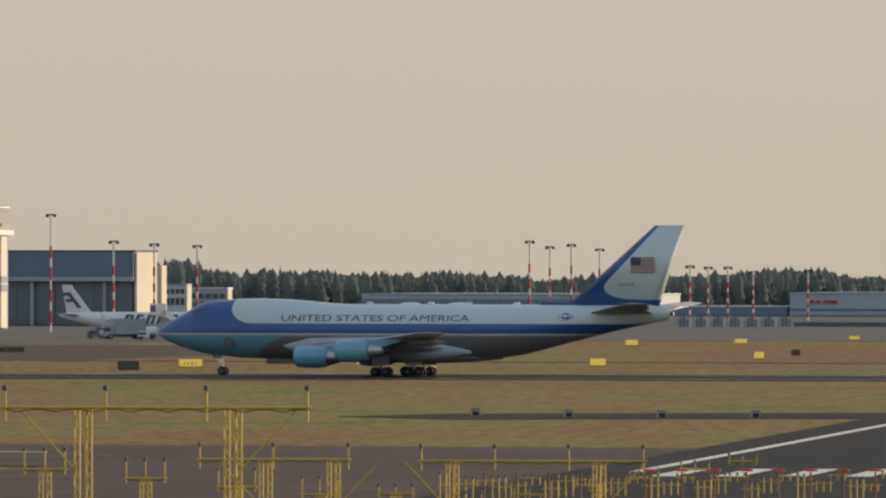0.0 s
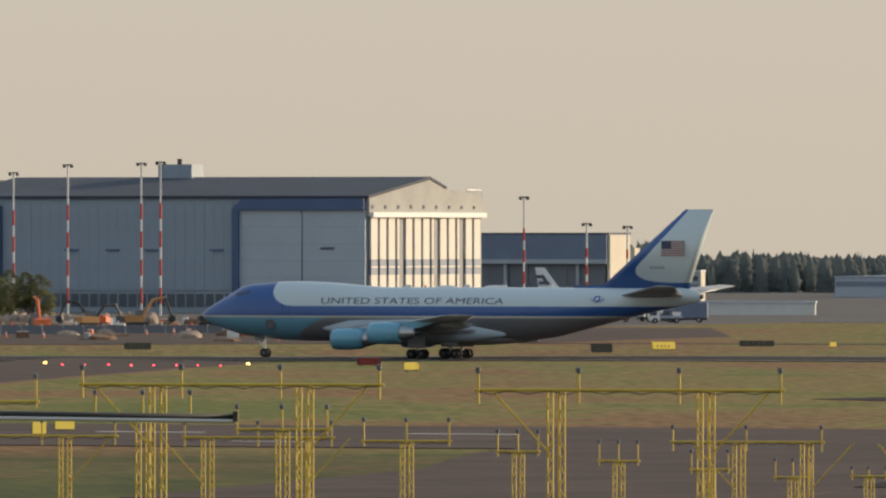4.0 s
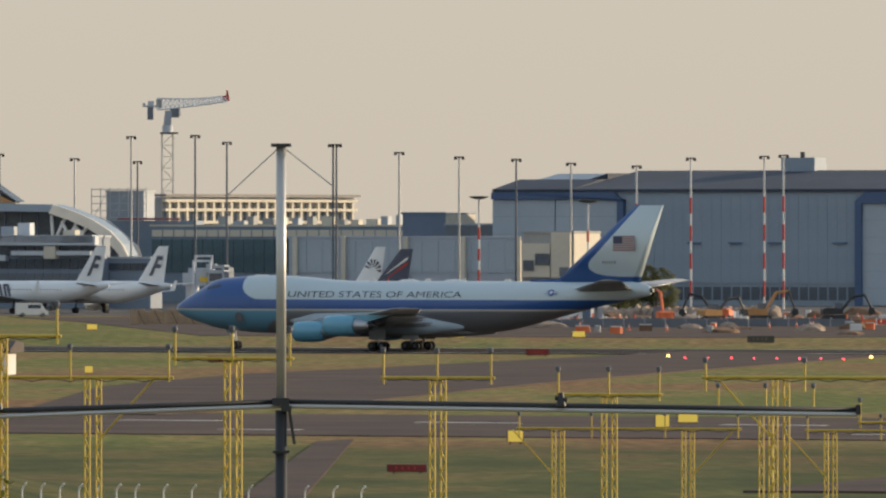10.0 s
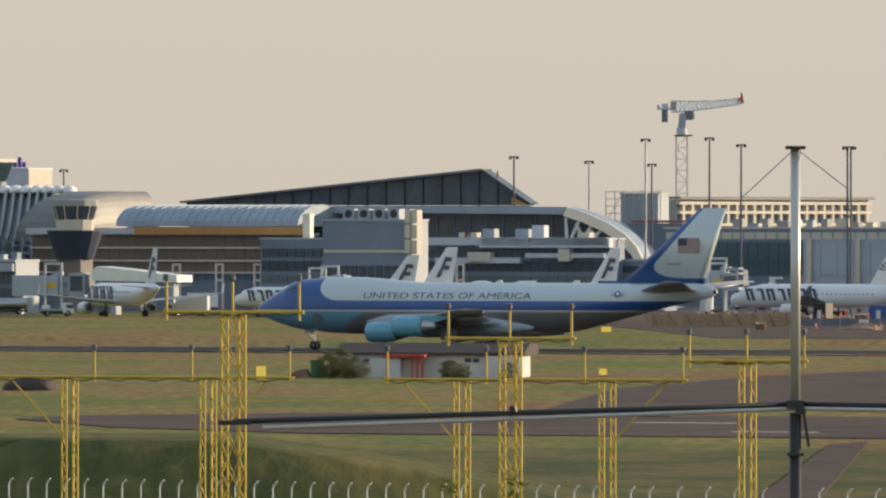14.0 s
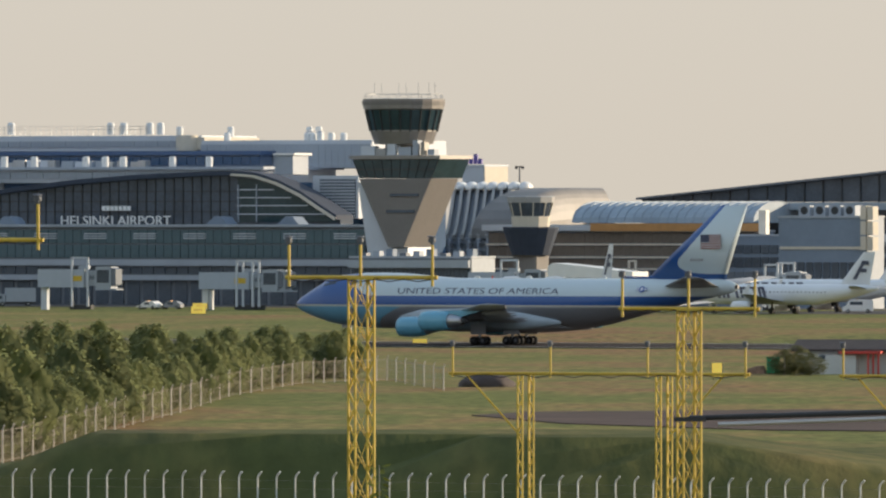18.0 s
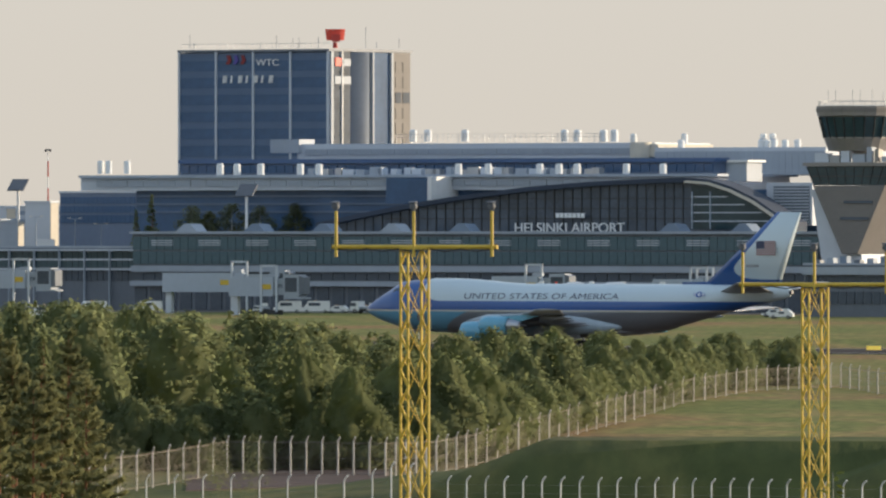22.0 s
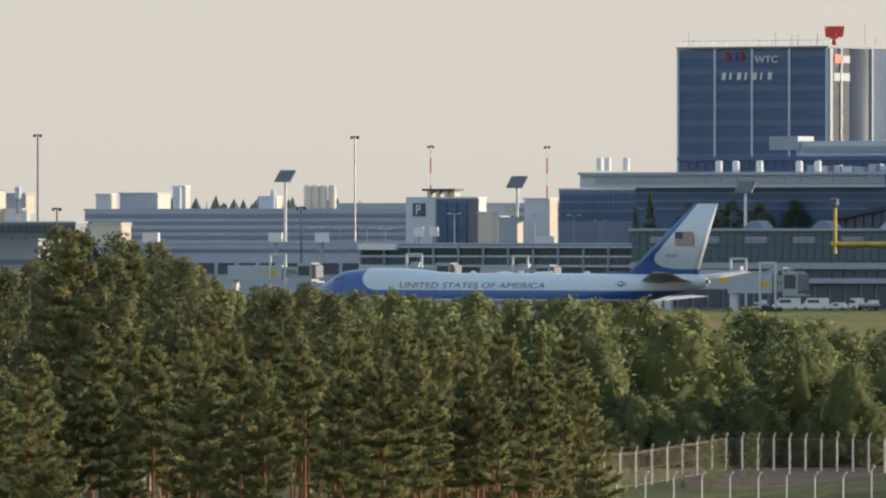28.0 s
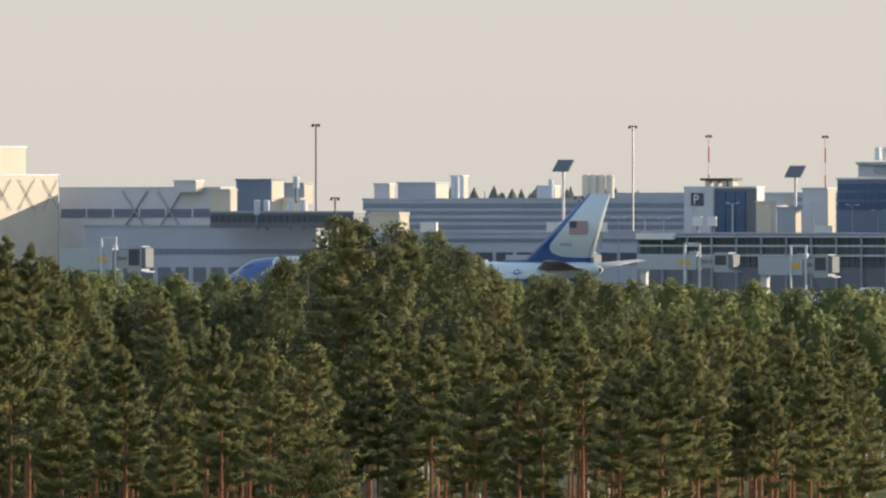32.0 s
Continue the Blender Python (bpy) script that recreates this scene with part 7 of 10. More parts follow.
def approach_barrette(k, lamps=3, gap=2.0, z_top=None, shift=0.0, red=False, up=0.98):
    o = APPROACH_O + APPROACH_STEP * k
    side = Vector((APPROACH_STEP.y, -APPROACH_STEP.x, 0)).normalized()
    o = o + side * (shift + (13.0 / STEPS * o.length if 1 <= k <= 5 else 0.0))
    ground = bumpy(o.x, o.y)
    z_top = 16.62 - 1.03 * k if z_top is None else z_top
    z_bar = max(ground + 0.35, z_top - up)
    t = empty("approach_light", Matrix.Translation((o.x, o.y, z_bar)) @ pose(0, 0, 0, 0, 0, APPROACH_TURN),
              "red approach light bar on a short frangible mast" if red else "yellow lattice approach light mast with three lamps", "approach light", "approach light masts")
    half = gap * (lamps - 1) / 2
    h = z_bar - ground
    if h > 0.9:
        part("mast", lattice_mast(h, 0.72 if k < 4 else 0.6, k < 4), M["yellow"], t, "yellow lattice mast")
    else:
        for s in (-1, 1):
            part("leg", rods(((s * half * 0.7, 0, -h), (s * half * 0.7, 0, 0), 0.04)), M["bright_red"] if red else M["yellow"], t)
    part("crossbar", rods(((-half - 0.12, 0, 0), (half + 0.12, 0, 0), 0.055)), M["bright_red"] if red and h < 0.9 else M["yellow"], t)
    part("head_plate", boxes((-0.36, 0.36, -0.1, 0.3, -0.06, 0.0)), M["yellow"], t)
    part("cable", strand([(half * (i / 5 - 1), -0.07, -0.05 - 0.06 * (i % 2)) for i in range(11)], 0.015), M["black"], t)
    for i in range(lamps):
        lamp_post(t, -half + gap * i, 0, min(up, z_top - z_bar) if z_top > z_bar + 0.3 else 0.4, red=red)
    return t


for k in range(10):
    approach_barrette(k)
for k in range(10, 14):
    approach_barrette(k, gap=1.0)
for k in range(14, 21):
    approach_barrette(k, gap=1.0, z_top=max(0.9, 16.62 - 1.03 * k), up=0.5)


def low_barrette(u, d, v, red=False, n=3, gap=0.42, cap=True):
    """A short barrette on single yellow posts close to the runway end."""
    p = site(u, d)
    z = max(0.7, lift(v, d))
    t = empty("approach_light", Matrix.Translation(p) @ pose(0, 0, 0, 0, 0, APPROACH_TURN), "red-capped approach light on a slim post" if red else "low yellow approach light with slim posts", "approach light", "low approach lights")
    for i in range(n):
        x = gap * (i - (n - 1) / 2)
        part("post", rods(((x, 0, 0), (x, 0, z - 0.1), 0.05)), M["sign_red" if red else "yellow"], t)
        if red and not cap:
            part("lamp_head", lathe(bmesh.new(), ((z - 0.1, 0.05), (z + 0.02, 0.07)), 8, "Z", (x, 0, 0)), M["sign_red"], t)
        elif red:
            part("lamp_head", boxes((x - 0.36, x + 0.36, -0.16, 0.16, z - 0.08, z + 0.05)), M["bright_red"], t, "flat red lamp head")
        else:
            part("lamp_head", lathe(bmesh.new(), ((z - 0.1, 0.06), (z + 0.06, 0.085), (z + 0.1, 0.03)), 10, "Z", (x, 0, 0)), M["lamp_grey"], t)
    if n > 1:
        part("crossbar", rods(((-gap * n / 2, 0, z * 0.72), (gap * n / 2, 0, z * 0.72), 0.035)), M["yellow"], t)


for i in range(14):
    low_barrette(1150 + 57 * i, 705, 832, True, 1)
for i in range(7):
    low_barrette(800 + 57 * i, 700, 838, True, 1, cap=False)
for i in range(30):
    low_barrette(790 + 30 * i + (i * 13) % 9, 715 + (i * 41) % 120, 838 + (i * 7) % 16, False, 3, 0.4 + 0.06 * (i % 3))


def light_section(us, k, z_top, legs, drop=0.72, tail=0.45):
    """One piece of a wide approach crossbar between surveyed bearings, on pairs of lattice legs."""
    c = APPROACH_O + APPROACH_STEP * k
    a = math.atan2(-8.2, 29.0)
    fr = Front(0, 1.0, math.degrees(a))
    fr.o = Vector((c.x, c.y, 0))
    xs = [fr.x(u) for u in us]
    mid = sum(xs) / len(xs)
    o = fr.at(mid)
    g = bumpy(o.x, o.y)
    zb = z_top - drop
    t = empty("approach_crossbar", Matrix.Translation((o.x, o.y, zb)) @ pose(0, 0, 0, 0, 0, math.degrees(a)), "long yellow approach light crossbar on lattice legs", "approach light", "approach crossbars")
    part("crossbar", rods(((xs[0] - mid - 0.15, 0, 0), (xs[-1] - mid + 0.15, 0, 0), 0.06)), M["yellow"], t)
    for u in legs:
        x = fr.x(u) - mid
        part("mast", lattice_mast(zb - g - 0.05, 0.62), M["yellow"], t, at=pose(x, 0, -0.05))
    for s, u in ((-1, legs[0]), (1, legs[-1])):
        x = fr.x(u) - mid
        part("brace", rods(((x + s * 0.2, 0, -2.3), (x + s * 2.3, 0, -0.05), 0.035)), M["yellow"], t)
    part("cable", strand([(xs[0] - mid + (xs[-1] - xs[0]) * i / 24, -0.08, -0.06 - 0.09 * (i % 3 == 1)) for i in range(25)], 0.016), M["black"], t)
    for x in xs:
        lamp_post(t, x - mid, 0, drop, tail)


light_section((-2854, -2681, -2509, -2336), 5, 11.6, (-2726, -2481), 1.1, 0.14)
light_section((-2163, -1988, -1814, -1640), 5, 11.58, (-2032, -1775), 1.12, 0.14)
light_section((-690, -515, -340, -165), 5, 11.15, (-558, -298), 0.62, 0.5)
light_section((10, 188, 366, 545), 5, 11.06, (147, 412), 0.7, 0.5)
light_section((-1020, -892, -762, -633), 10, 6.75, (-952, -722))
light_section((-510, -380, -250), 10, 6.7, (-470, -300))
light_section((354, 484, 617), 10, 6.55, (470, 590))
light_section((746, 876, 1007, 1139), 10, 6.5, (800, 1060))

# ---- near fence with cranked posts ----
def fence_post(cranked):
    bm = rods(((0, 0, 0), (0, 0, 2.3), 0.045), n=6)
    if cranked:
        rod(bm, (0, 0, 2.28), (0.06, -0.05, 2.45), 0.045, n=6)
        rod(bm, (0.06, -0.05, 2.44), (0.22, -0.22, 2.62), 0.045, n=6)
    return bm


def build_fence(name, label, pts, spacing, cranked, height, category="fence"):
    """Posts and thin wires along a line of ground points."""
    f = empty(name, Matrix.Identity(4), label, category)
    proto, wires = None, bmesh.new()
    stops = []
    for p, q in zip(pts, pts[1:]):
        n = max(1, round((q - p).length / spacing))
        for i in range(n):
            stops.append(p.lerp(q, i / n))
    stops.append(pts[-1])
    prev = None
    for i, s in enumerate(stops):
        z = bumpy(s.x, s.y)
        at = Matrix.Translation((s.x, s.y, z)) @ pose(0, 0, 0, 0, 0, 4 * math.sin(i * 2.3))
        if proto is None:
            proto = part("post", fence_post(cranked) if cranked else rods(((0, 0, 0), (0, 0, height), 0.075), ((0, 0, height - 0.03), (0.14, -0.2, height + 0.3), 0.06), n=6), M["fence_pale"] if not cranked else M["mast_white"], f, at=at)
        else:
            again(proto, at, f)
        if prev is not None:
            for h in ((0.1, 0.9, 1.7, height - 0.15) if cranked else (0.15, height * 0.5, height - 0.1)):
                rod(wires, (prev.x, prev.y, bumpy(prev.x, prev.y) + h), (s.x, s.y, z + h), 0.008 if cranked else 0.02, n=3, cap=False)
        prev = s
    part("wire", wires, M["fence_grey"], f)
    return f, stops


def near_line(u):
    return site(u, 634 - 14 * math.sin((u + 2600) / 900.0) - (u + 3000) * 0.006)


build_fence("perimeter_fence", "pale cranked-top steel perimeter fence in grass", [near_line(u) for u in range(-4700, -1250, 100)], 1.3, True, 2.3)
far_pts = [site(u, d) for u, d in ((-4330, 716), (-4217, 734), (-4057, 783), (-3917, 781), (-3777, 776), (-3687, 783), (-3617, 812), (-3561, 845), (-3421, 950), (-3337, 1010), (-3251, 1105), (-3121, 1195), (-2971, 1221), (-2871, 1147))]
dense = []
for p, q in zip(far_pts, far_pts[1:]):
    ub, ue = math.atan2(p.x, p.y) * STEPS + STEP_NORTH, math.atan2(q.x, q.y) * STEPS + STEP_NORTH
    n = max(1, round(abs(ue - ub) / (27 if ue < -3700 else 18)))
    dense += [p.lerp(q, i / n) for i in range(n)]
f, stops = build_fence("inner_fence", "pale mesh fence of close steel posts climbing along the wood", dense + far_pts[-1:], 50, False, 2.25)
mesh = bmesh.new()
for p, q in zip(stops, stops[1:]):
    for k in range(22):
        h = 0.12 + 0.1 * k
        rod(mesh, (p.x, p.y, h + bumpy(p.x, p.y)), (q.x, q.y, h + bumpy(q.x, q.y)), 0.009, n=3, cap=False)
part("mesh_wire", mesh, M["fence_grey"], f)

# ---- signs on the grass ----
def field_sign(s, x, y_base, w, h, material, lit=""):
    d = reach(V(s, y_base))
    p = site(U(s, x), d)
    for _ in range(3):
        d = reach(V(s, y_base), bumpy(p.x, p.y))
        p = site(U(s, x), d)
    k = d / STEPS
    t = empty("taxi_sign", Matrix.Translation((p.x, p.y, bumpy(p.x, p.y))) @ pose(0, 0, 0, 0, 0, -8), {"sign_yellow": "yellow taxiway guidance sign on the grass", "sign_red": "dark red runway holding sign", "sign_black": "dark taxiway location sign"}[material], "sign", "airfield signs")
    w, h = w * k, h * k
    part("panel", boxes((-w / 2, w / 2, -0.2, 0.2, h * 0.2, h)), M[material], t)
    part("frame", boxes((-w / 2 - 0.05, w / 2 + 0.05, -0.14, 0.14, h * 0.16, h * 0.2), (-w / 2 - 0.06, -w / 2 - 0.01, -0.14, 0.14, h * 0.2, h), (w / 2 + 0.01, w / 2 + 0.06, -0.14, 0.14, h * 0.2, h)), M["dark_metal"], t)
    for s in (-1, 1):
        part("leg", rods(((s * w * 0.35, 0, 0), (s * w * 0.35, 0, h * 0.17), 0.06)), M["dark_metal"], t)
    if w > 2.2:
        for i in range(4):
            part("marking_bar", boxes((-w * 0.3 + w * 0.16 * i, -w * 0.3 + w * 0.16 * i + w * 0.05, -0.215, -0.2, h * 0.45, h * 0.75)), M["seal_brown"] if material == "sign_yellow" else M["red"] if material == "sign_red" else M["brown_mark"], t)


for s, x, y, w, h, m in ((0, 338, 655, 40, 13, "sign_yellow"), (0, 228, 657, 36, 13, "sign_black"), (0, 1058, 650, 28, 15, "sign_yellow"), (0, 1343, 637, 18, 14, "sign_yellow"), (0, 1118, 613, 22, 11, "sign_yellow"),
                         (0, 1311, 609, 22, 9, "sign_yellow"), (0, 1512, 602, 18, 7, "sign_yellow"), (0, 1408, 631, 14, 12, "sign_black"), (1, 105, 667, 22, 15, "sign_yellow"), (1, 30, 658, 36, 13, "sign_red"), (1, 983, 638, 10, 12, "sign_yellow"), (1, 853, 625, 12, 10, "sign_yellow"),
                         (6, 46, 636, 36, 13, "sign_red"), (6, 852, 641, 38, 14, "sign_red"), (6, 927, 650, 22, 15, "sign_yellow"), (6, 1372, 616, 42, 13, "sign_yellow"), (6, 1262, 618, 36, 13, "sign_black"), (6, 1537, 608, 60, 12, "sign_black"), (6, 1025, 587, 105, 10, "sign_black"), (6, 120, 604, 22, 12, "sign_yellow"),
                         (6, 313, 757, 34, 22, "sign_yellow"), (6, 268, 766, 24, 26, "cream_box"), (6, 8, 792, 26, 24, "sign_yellow"), (9, 394, 847, 68, 16, "sign_red"), (9, 625, 640, 40, 13, "sign_red"), (9, 62, 652, 40, 12, "sign_red"), (9, 1430, 645, 38, 14, "sign_red"), (9, 1506, 654, 22, 14, "sign_yellow"), (9, 1020, 622, 46, 14, "sign_black"), (9, 1362, 601, 20, 10, "sign_yellow"),
                         (13, 226, 678, 18, 30, "sign_yellow"), (13, 831, 666, 14, 14, "sign_yellow"), (13, 1068, 646, 50, 12, "sign_red"), (13, 1480, 612, 30, 12, "sign_yellow"),
                         (19, 947, 612, 26, 9, "sign_yellow"), (17, 229, 552, 26, 12, "sign_yellow"), (23, 1333, 572, 26, 16, "sign_yellow"), (16, 103, 558, 22, 12, "sign_yellow"), (14, 1182, 586, 18, 11, "sign_yellow")):
    field_sign(s, x, y, w, h, m if m in M else "sign_yellow")

# small edge markers in the grass by the runway
for s, x, y in ((0, 841, 737), (0, 1006, 739), (0, 1171, 740), (0, 1337, 740)):
    d = reach(V(s, y))
    p = site(U(s, x), d)
    t = empty("edge_light_box", Matrix.Translation((p.x, p.y, 0)), "small grey and black edge light box in the grass", "light box", "edge light boxes")
    part("box", boxes((-0.4, 0.4, -0.3, 0.3, 0, 0.7)), M["concrete"], t)
    part("face", boxes((-0.3, 0.3, -0.32, -0.29, 0.08, 0.45)), M["black"], t)
    part("lid", boxes((-0.45, 0.45, -0.35, 0.35, 0.7, 0.78)), M["concrete"], t)

# stop bar: a row of red lights between two amber ones, set in the taxiway
for s, x, y, m in ((6, 278, 636, "lamp_amber"), (6, 308, 639, "lamp_red"), (6, 348, 639, "lamp_red"), (6, 390, 639, "lamp_red"), (6, 430, 640, "lamp_red"), (6, 470, 640, "lamp_red"), (6, 510, 640, "lamp_red"), (6, 548, 640, "lamp_red"), (6, 588, 641, "lamp_red"), (6, 637, 638, "lamp_amber")):
    d = reach(V(s, y), 0.25)
    p = site(U(s, x), d)
    t = empty("stop_bar_light", Matrix.Translation((p.x, p.y, 0.1)), "glowing red stop bar light in the taxiway" if m == "lamp_red" else "glowing amber guard light beside the taxiway", "airfield light", "stop bar lights")
    r = 0.13 if m == "lamp_red" else 0.2
    part("housing", lathe(bmesh.new(), ((0, r * 1.3), (0.08, r * 1.2), (0.1, r)), 12), M["dark_metal"], t)
    part("lens", lathe(bmesh.new(), ((0.1, r), (0.1 + r * 0.9, r * 0.85), (0.1 + r * 1.3, r * 0.3)), 12), M[m], t)


# ---- white hut with a brown roof ----
def build_hut():
    d = reach(V(13, 668))
    fr = Front(U(13, 690), d, -10)
    h = fr.thing("hut", "low white plaster equipment hut with a brown roof", "hut")
    xl = fr.x(U(13, 348))
    z = lambda y, x=0.0: fr.z(V(13, y), x)
    part("wall", boxes((xl + 1.2, -0.6, 0, 8, 0, z(628))), M["plaster"], h)
    part("roof", prism(bmesh.new(), [(-0.6, z(628)), (-0.6, z(624)), (3.5, z(607)), (8.6, z(612)), (8.6, z(628))], xl + 0.6, 0.2), M["brown_roof"], h, "dark brown pitched roof")
    part("annexe_wall", boxes((fr.x(U(13, 402)), fr.x(U(13, 478)), -2.2, -0.02, 0, z(634))), M["plaster"], h)
    part("porch_roof", boxes((fr.x(U(13, 448)), fr.x(U(13, 522)), -2.6, 0.02, z(632), z(627))), M["red"], h)
    for x in (500, 509, 518):
        part("porch_post", boxes((fr.x(U(13, x)) - 0.1, fr.x(U(13, x)) + 0.1, -2.5, -2.3, 0, z(632))), M["red"], h)
    part("door", boxes((fr.x(U(13, 478)), fr.x(U(13, 496)), -0.12, 0, 0, z(634))), M["white"], h, "white door")
    part("door", boxes((fr.x(U(13, 547)), fr.x(U(13, 562)), -0.12, 0, 0, z(640))), M["dark_panel"], h)
    for x in (418, 592, 606):
        part("window", boxes((fr.x(U(13, x)) - 0.35, fr.x(U(13, x)) + 0.35, -0.1 if x > 480 else -2.3, 0 if x > 480 else -2.18, z(641), z(634))), M["glass_dark"], h)
    part("end_wall", boxes((fr.x(U(13, 622)), -0.3, -0.5, 0, 0, z(630))), M["plaster"], h)
    part("roof_antenna", rods(((-2, 3, z(610)), (-2, 3, z(598)), 0.04)), M["steel"], h)
    c = empty("green_container", fr.at(fr.x(U(13, 328)), -1), "green plastic container on the grass", "container")
    part("body", boxes((-0.7, 0.7, -0.5, 0.5, 0.1, 1.7)), M["green_plastic"], c)
    part("lid", boxes((-0.75, 0.75, -0.55, 0.55, 1.7, 1.85)), M["green_plastic"], c)
    part("base", boxes((-0.6, 0.6, -0.4, 0.4, 0, 0.1)), M["black"], c)
    r = empty("boulder", fr.at(fr.x(U(13, 300)), -1), "brown boulder beside the container", "boulder")
    bm = bmesh.new()
    bmesh.ops.create_icosphere(bm, subdivisions=2, radius=1.0)
    for v in bm.verts:
        v.co *= 1 + 0.3 * noise.noise(v.co * 1.7)
        v.co = Vector((v.co.x * 1.2, v.co.y, max(-0.1, v.co.z) * 0.9))
    part("stone", bm, M["soil"], r)
    m = empty("bunker_mound", site(U(19, 1065), reach(V(19, 688))), "low dark earth mound in the grass", "mound")
    bm = bmesh.new()
    bmesh.ops.create_icosphere(bm, subdivisions=3, radius=1.0)
    for v in bm.verts:
        v.co = Vector((v.co.x * 2.8, v.co.y * 2.0, max(-0.05, v.co.z) * 1.4)) * (1 + 0.15 * noise.noise(v.co * 2))
    part("mound", bm, M["brown_roof"], m, smooth=True)


build_hut()


# ---- wire antenna mast close to the tripod ----
def build_antenna():
    d = 40.0
    k = d / STEPS
    p = site(U(13, 1171), d)
    g = bumpy(p.x, p.y)
    a = (U(13, 1171) - STEP_NORTH) / STEPS
    t = empty("dipole_antenna", Matrix.Translation((p.x, p.y, g)) @ pose(0, 0, 0, 0, 0, -math.degrees(a)), "bare metal pole antenna with a long horizontal boom", "antenna")
    Z = lambda y: lift(V(13, y), d) - g
    part("upper_pole", rods(((0, 0, Z(708)), (0, 0, Z(264)), 0.0165), n=16), M["pole_metal"], t, "bright metal pole", True)
    part("lower_pole", rods(((0, 0, 0), (0, 0, Z(730)), 0.020), n=14), M["dark_metal"], t, "dark lower pole", True)
    part("pole_cap", boxes((-0.034, 0.034, -0.03, 0.03, Z(264), Z(258))), M["dark_metal"], t)
    part("clamp", boxes((-0.03, 0.028, -0.03, 0.026, Z(722), Z(708)), (0.0, 0.035, -0.034, 0.0, Z(732), Z(722))), M["dark_metal"], t)
    xr, xl = (1190 - 170) * k, (175 - 1171) * k
    zr = lift(V(9, 735), d) - g
    part("boom", rods(((0, 0, Z(715)), (xl, 0, Z(746)), 0.0095), ((0, 0, Z(715)), (xr, 0, zr), 0.0095), n=10), M["dark_metal"], t, "thin dark boom", True)
    # pale tubes stand for the lit line along the boom's underside
    part("boom_stay", rods(((0, -0.004, Z(722.5)), (xl + 0.1, -0.004, Z(757)), 0.008), ((0, -0.004, Z(722.5)), (xr, -0.004, zr - 0.015), 0.008), n=8), M["pole_metal"], t, "pale tube added for the lit line under the boom")
    part("boom_end", boxes((xr - 0.005, xr + 0.012, -0.02, 0.02, zr - 0.016, zr + 0.018), (xl - 0.05, xl + 0.06, -0.012, 0.012, Z(752), Z(744))), M["dark_metal"], t)
    xk = (665 - 170) * k
    zk = lift(V(9, 717), d) - g
    part("insulator", rods(((xk, -0.02, zk - 0.02), (xk, -0.02, zk + 0.025), 0.018, 0.008), ((xk - 0.02, -0.02, zk + 0.008), (xk + 0.02, -0.02, zk), 0.008)), M["black"], t)
    part("insulator", rods(((-500 * k, -0.02, Z(728)), (-500 * k, -0.02, Z(718)), 0.016, 0.01)), M["black"], t)
    part("guy_wire", rods(((0, 0, Z(262)), (90 * k, 0, Z(332)), 0.0022), ((0, 0, Z(262)), (-95 * k, 0, Z(350)), 0.0022), n=5), M["steel"], t)
    part("hanging_clip", slab(bmesh.new(), [(0.02, Z(722)), (0.03, Z(722)), (0.05, Z(790)), (0.04, Z(790))], -0.01, 0.01), M["dark_metal"], t)
    part("pole_bracket", boxes((-0.028, 0.028, -0.028, 0.028, Z(806), Z(801))), M["dark_metal"], t)


build_antenna()


# ---- apron light masts ----
def apron_mast(s, x, y_top, d, style, y_base=None):
    p = site(U(s, x), d)
    h = lift(V(s, y_top), d)
    t = empty("apron_light_mast", Matrix.Translation(p), {"rw": "tall red and white banded apron light mast", "grey": "tall grey steel apron light mast", "crown": "red and white mast with a ring of floodlights", "panel": "white post with a tilted flat light panel", "far": "thin red and white mast far off"}[style], "light mast", "apron light masts")
    r = 0.22 if style != "far" else 0.17
    if style == "grey":
        part("pole", rods(((0, 0, 0), (0, 0, h), r * 1.1, r * 0.8), n=8), M["lamp_grey"] if x % 2 else M["steel"], t)
    elif style == "panel":
        part("pole", rods(((0, 0, 0), (0, 0, h - 1.2), 0.35, 0.3), n=8), M["mast_white"], t)
        part("light_panel", boxes((-2.1, 2.1, -1.6, 1.6, -0.15, 0.15)), M["lamp_grey"], t, "dark tilted light panel", at=pose(0, 0, h - 0.6, 48, 0, -28))
        part("arm", rods(((0, 0, h - 1.6), (0, 0, h - 0.6), 0.15)), M["mast_white"], t)
    else:
        part("pole", rods(((0, 0, 0), (0, 0, h), r, r * 0.75), n=8), M["mast_white"], t)
        for i in range(5 if style == "far" else 4):
            z0 = h * (0.08 + 0.185 * i)
            part("red_band", rods(((0, 0, z0), (0, 0, z0 + h * 0.105), r * 1.06, r * 1.03), n=8), M["red"], t)
    if style == "crown":
        part("lamp_ring", lathe(bmesh.new(), ((h - 0.3, 0.5), (h, 1.7), (h + 0.25, 1.8), (h + 0.3, 0.5)), 12), M["dark_metal"], t)
    elif style != "panel":
        w = 0.95 if style != "far" else 0.7
        part("lamp_bar", boxes((-w, w, -0.35, 0.35, h, h + 0.22)), M["dark_metal"], t)
        for i in (-1, 1):
            part("floodlight", boxes((i * w * 0.75 - 0.28, i * w * 0.75 + 0.28, -0.6, -0.1, h - 0.42, h)), M["dark_metal"], t)


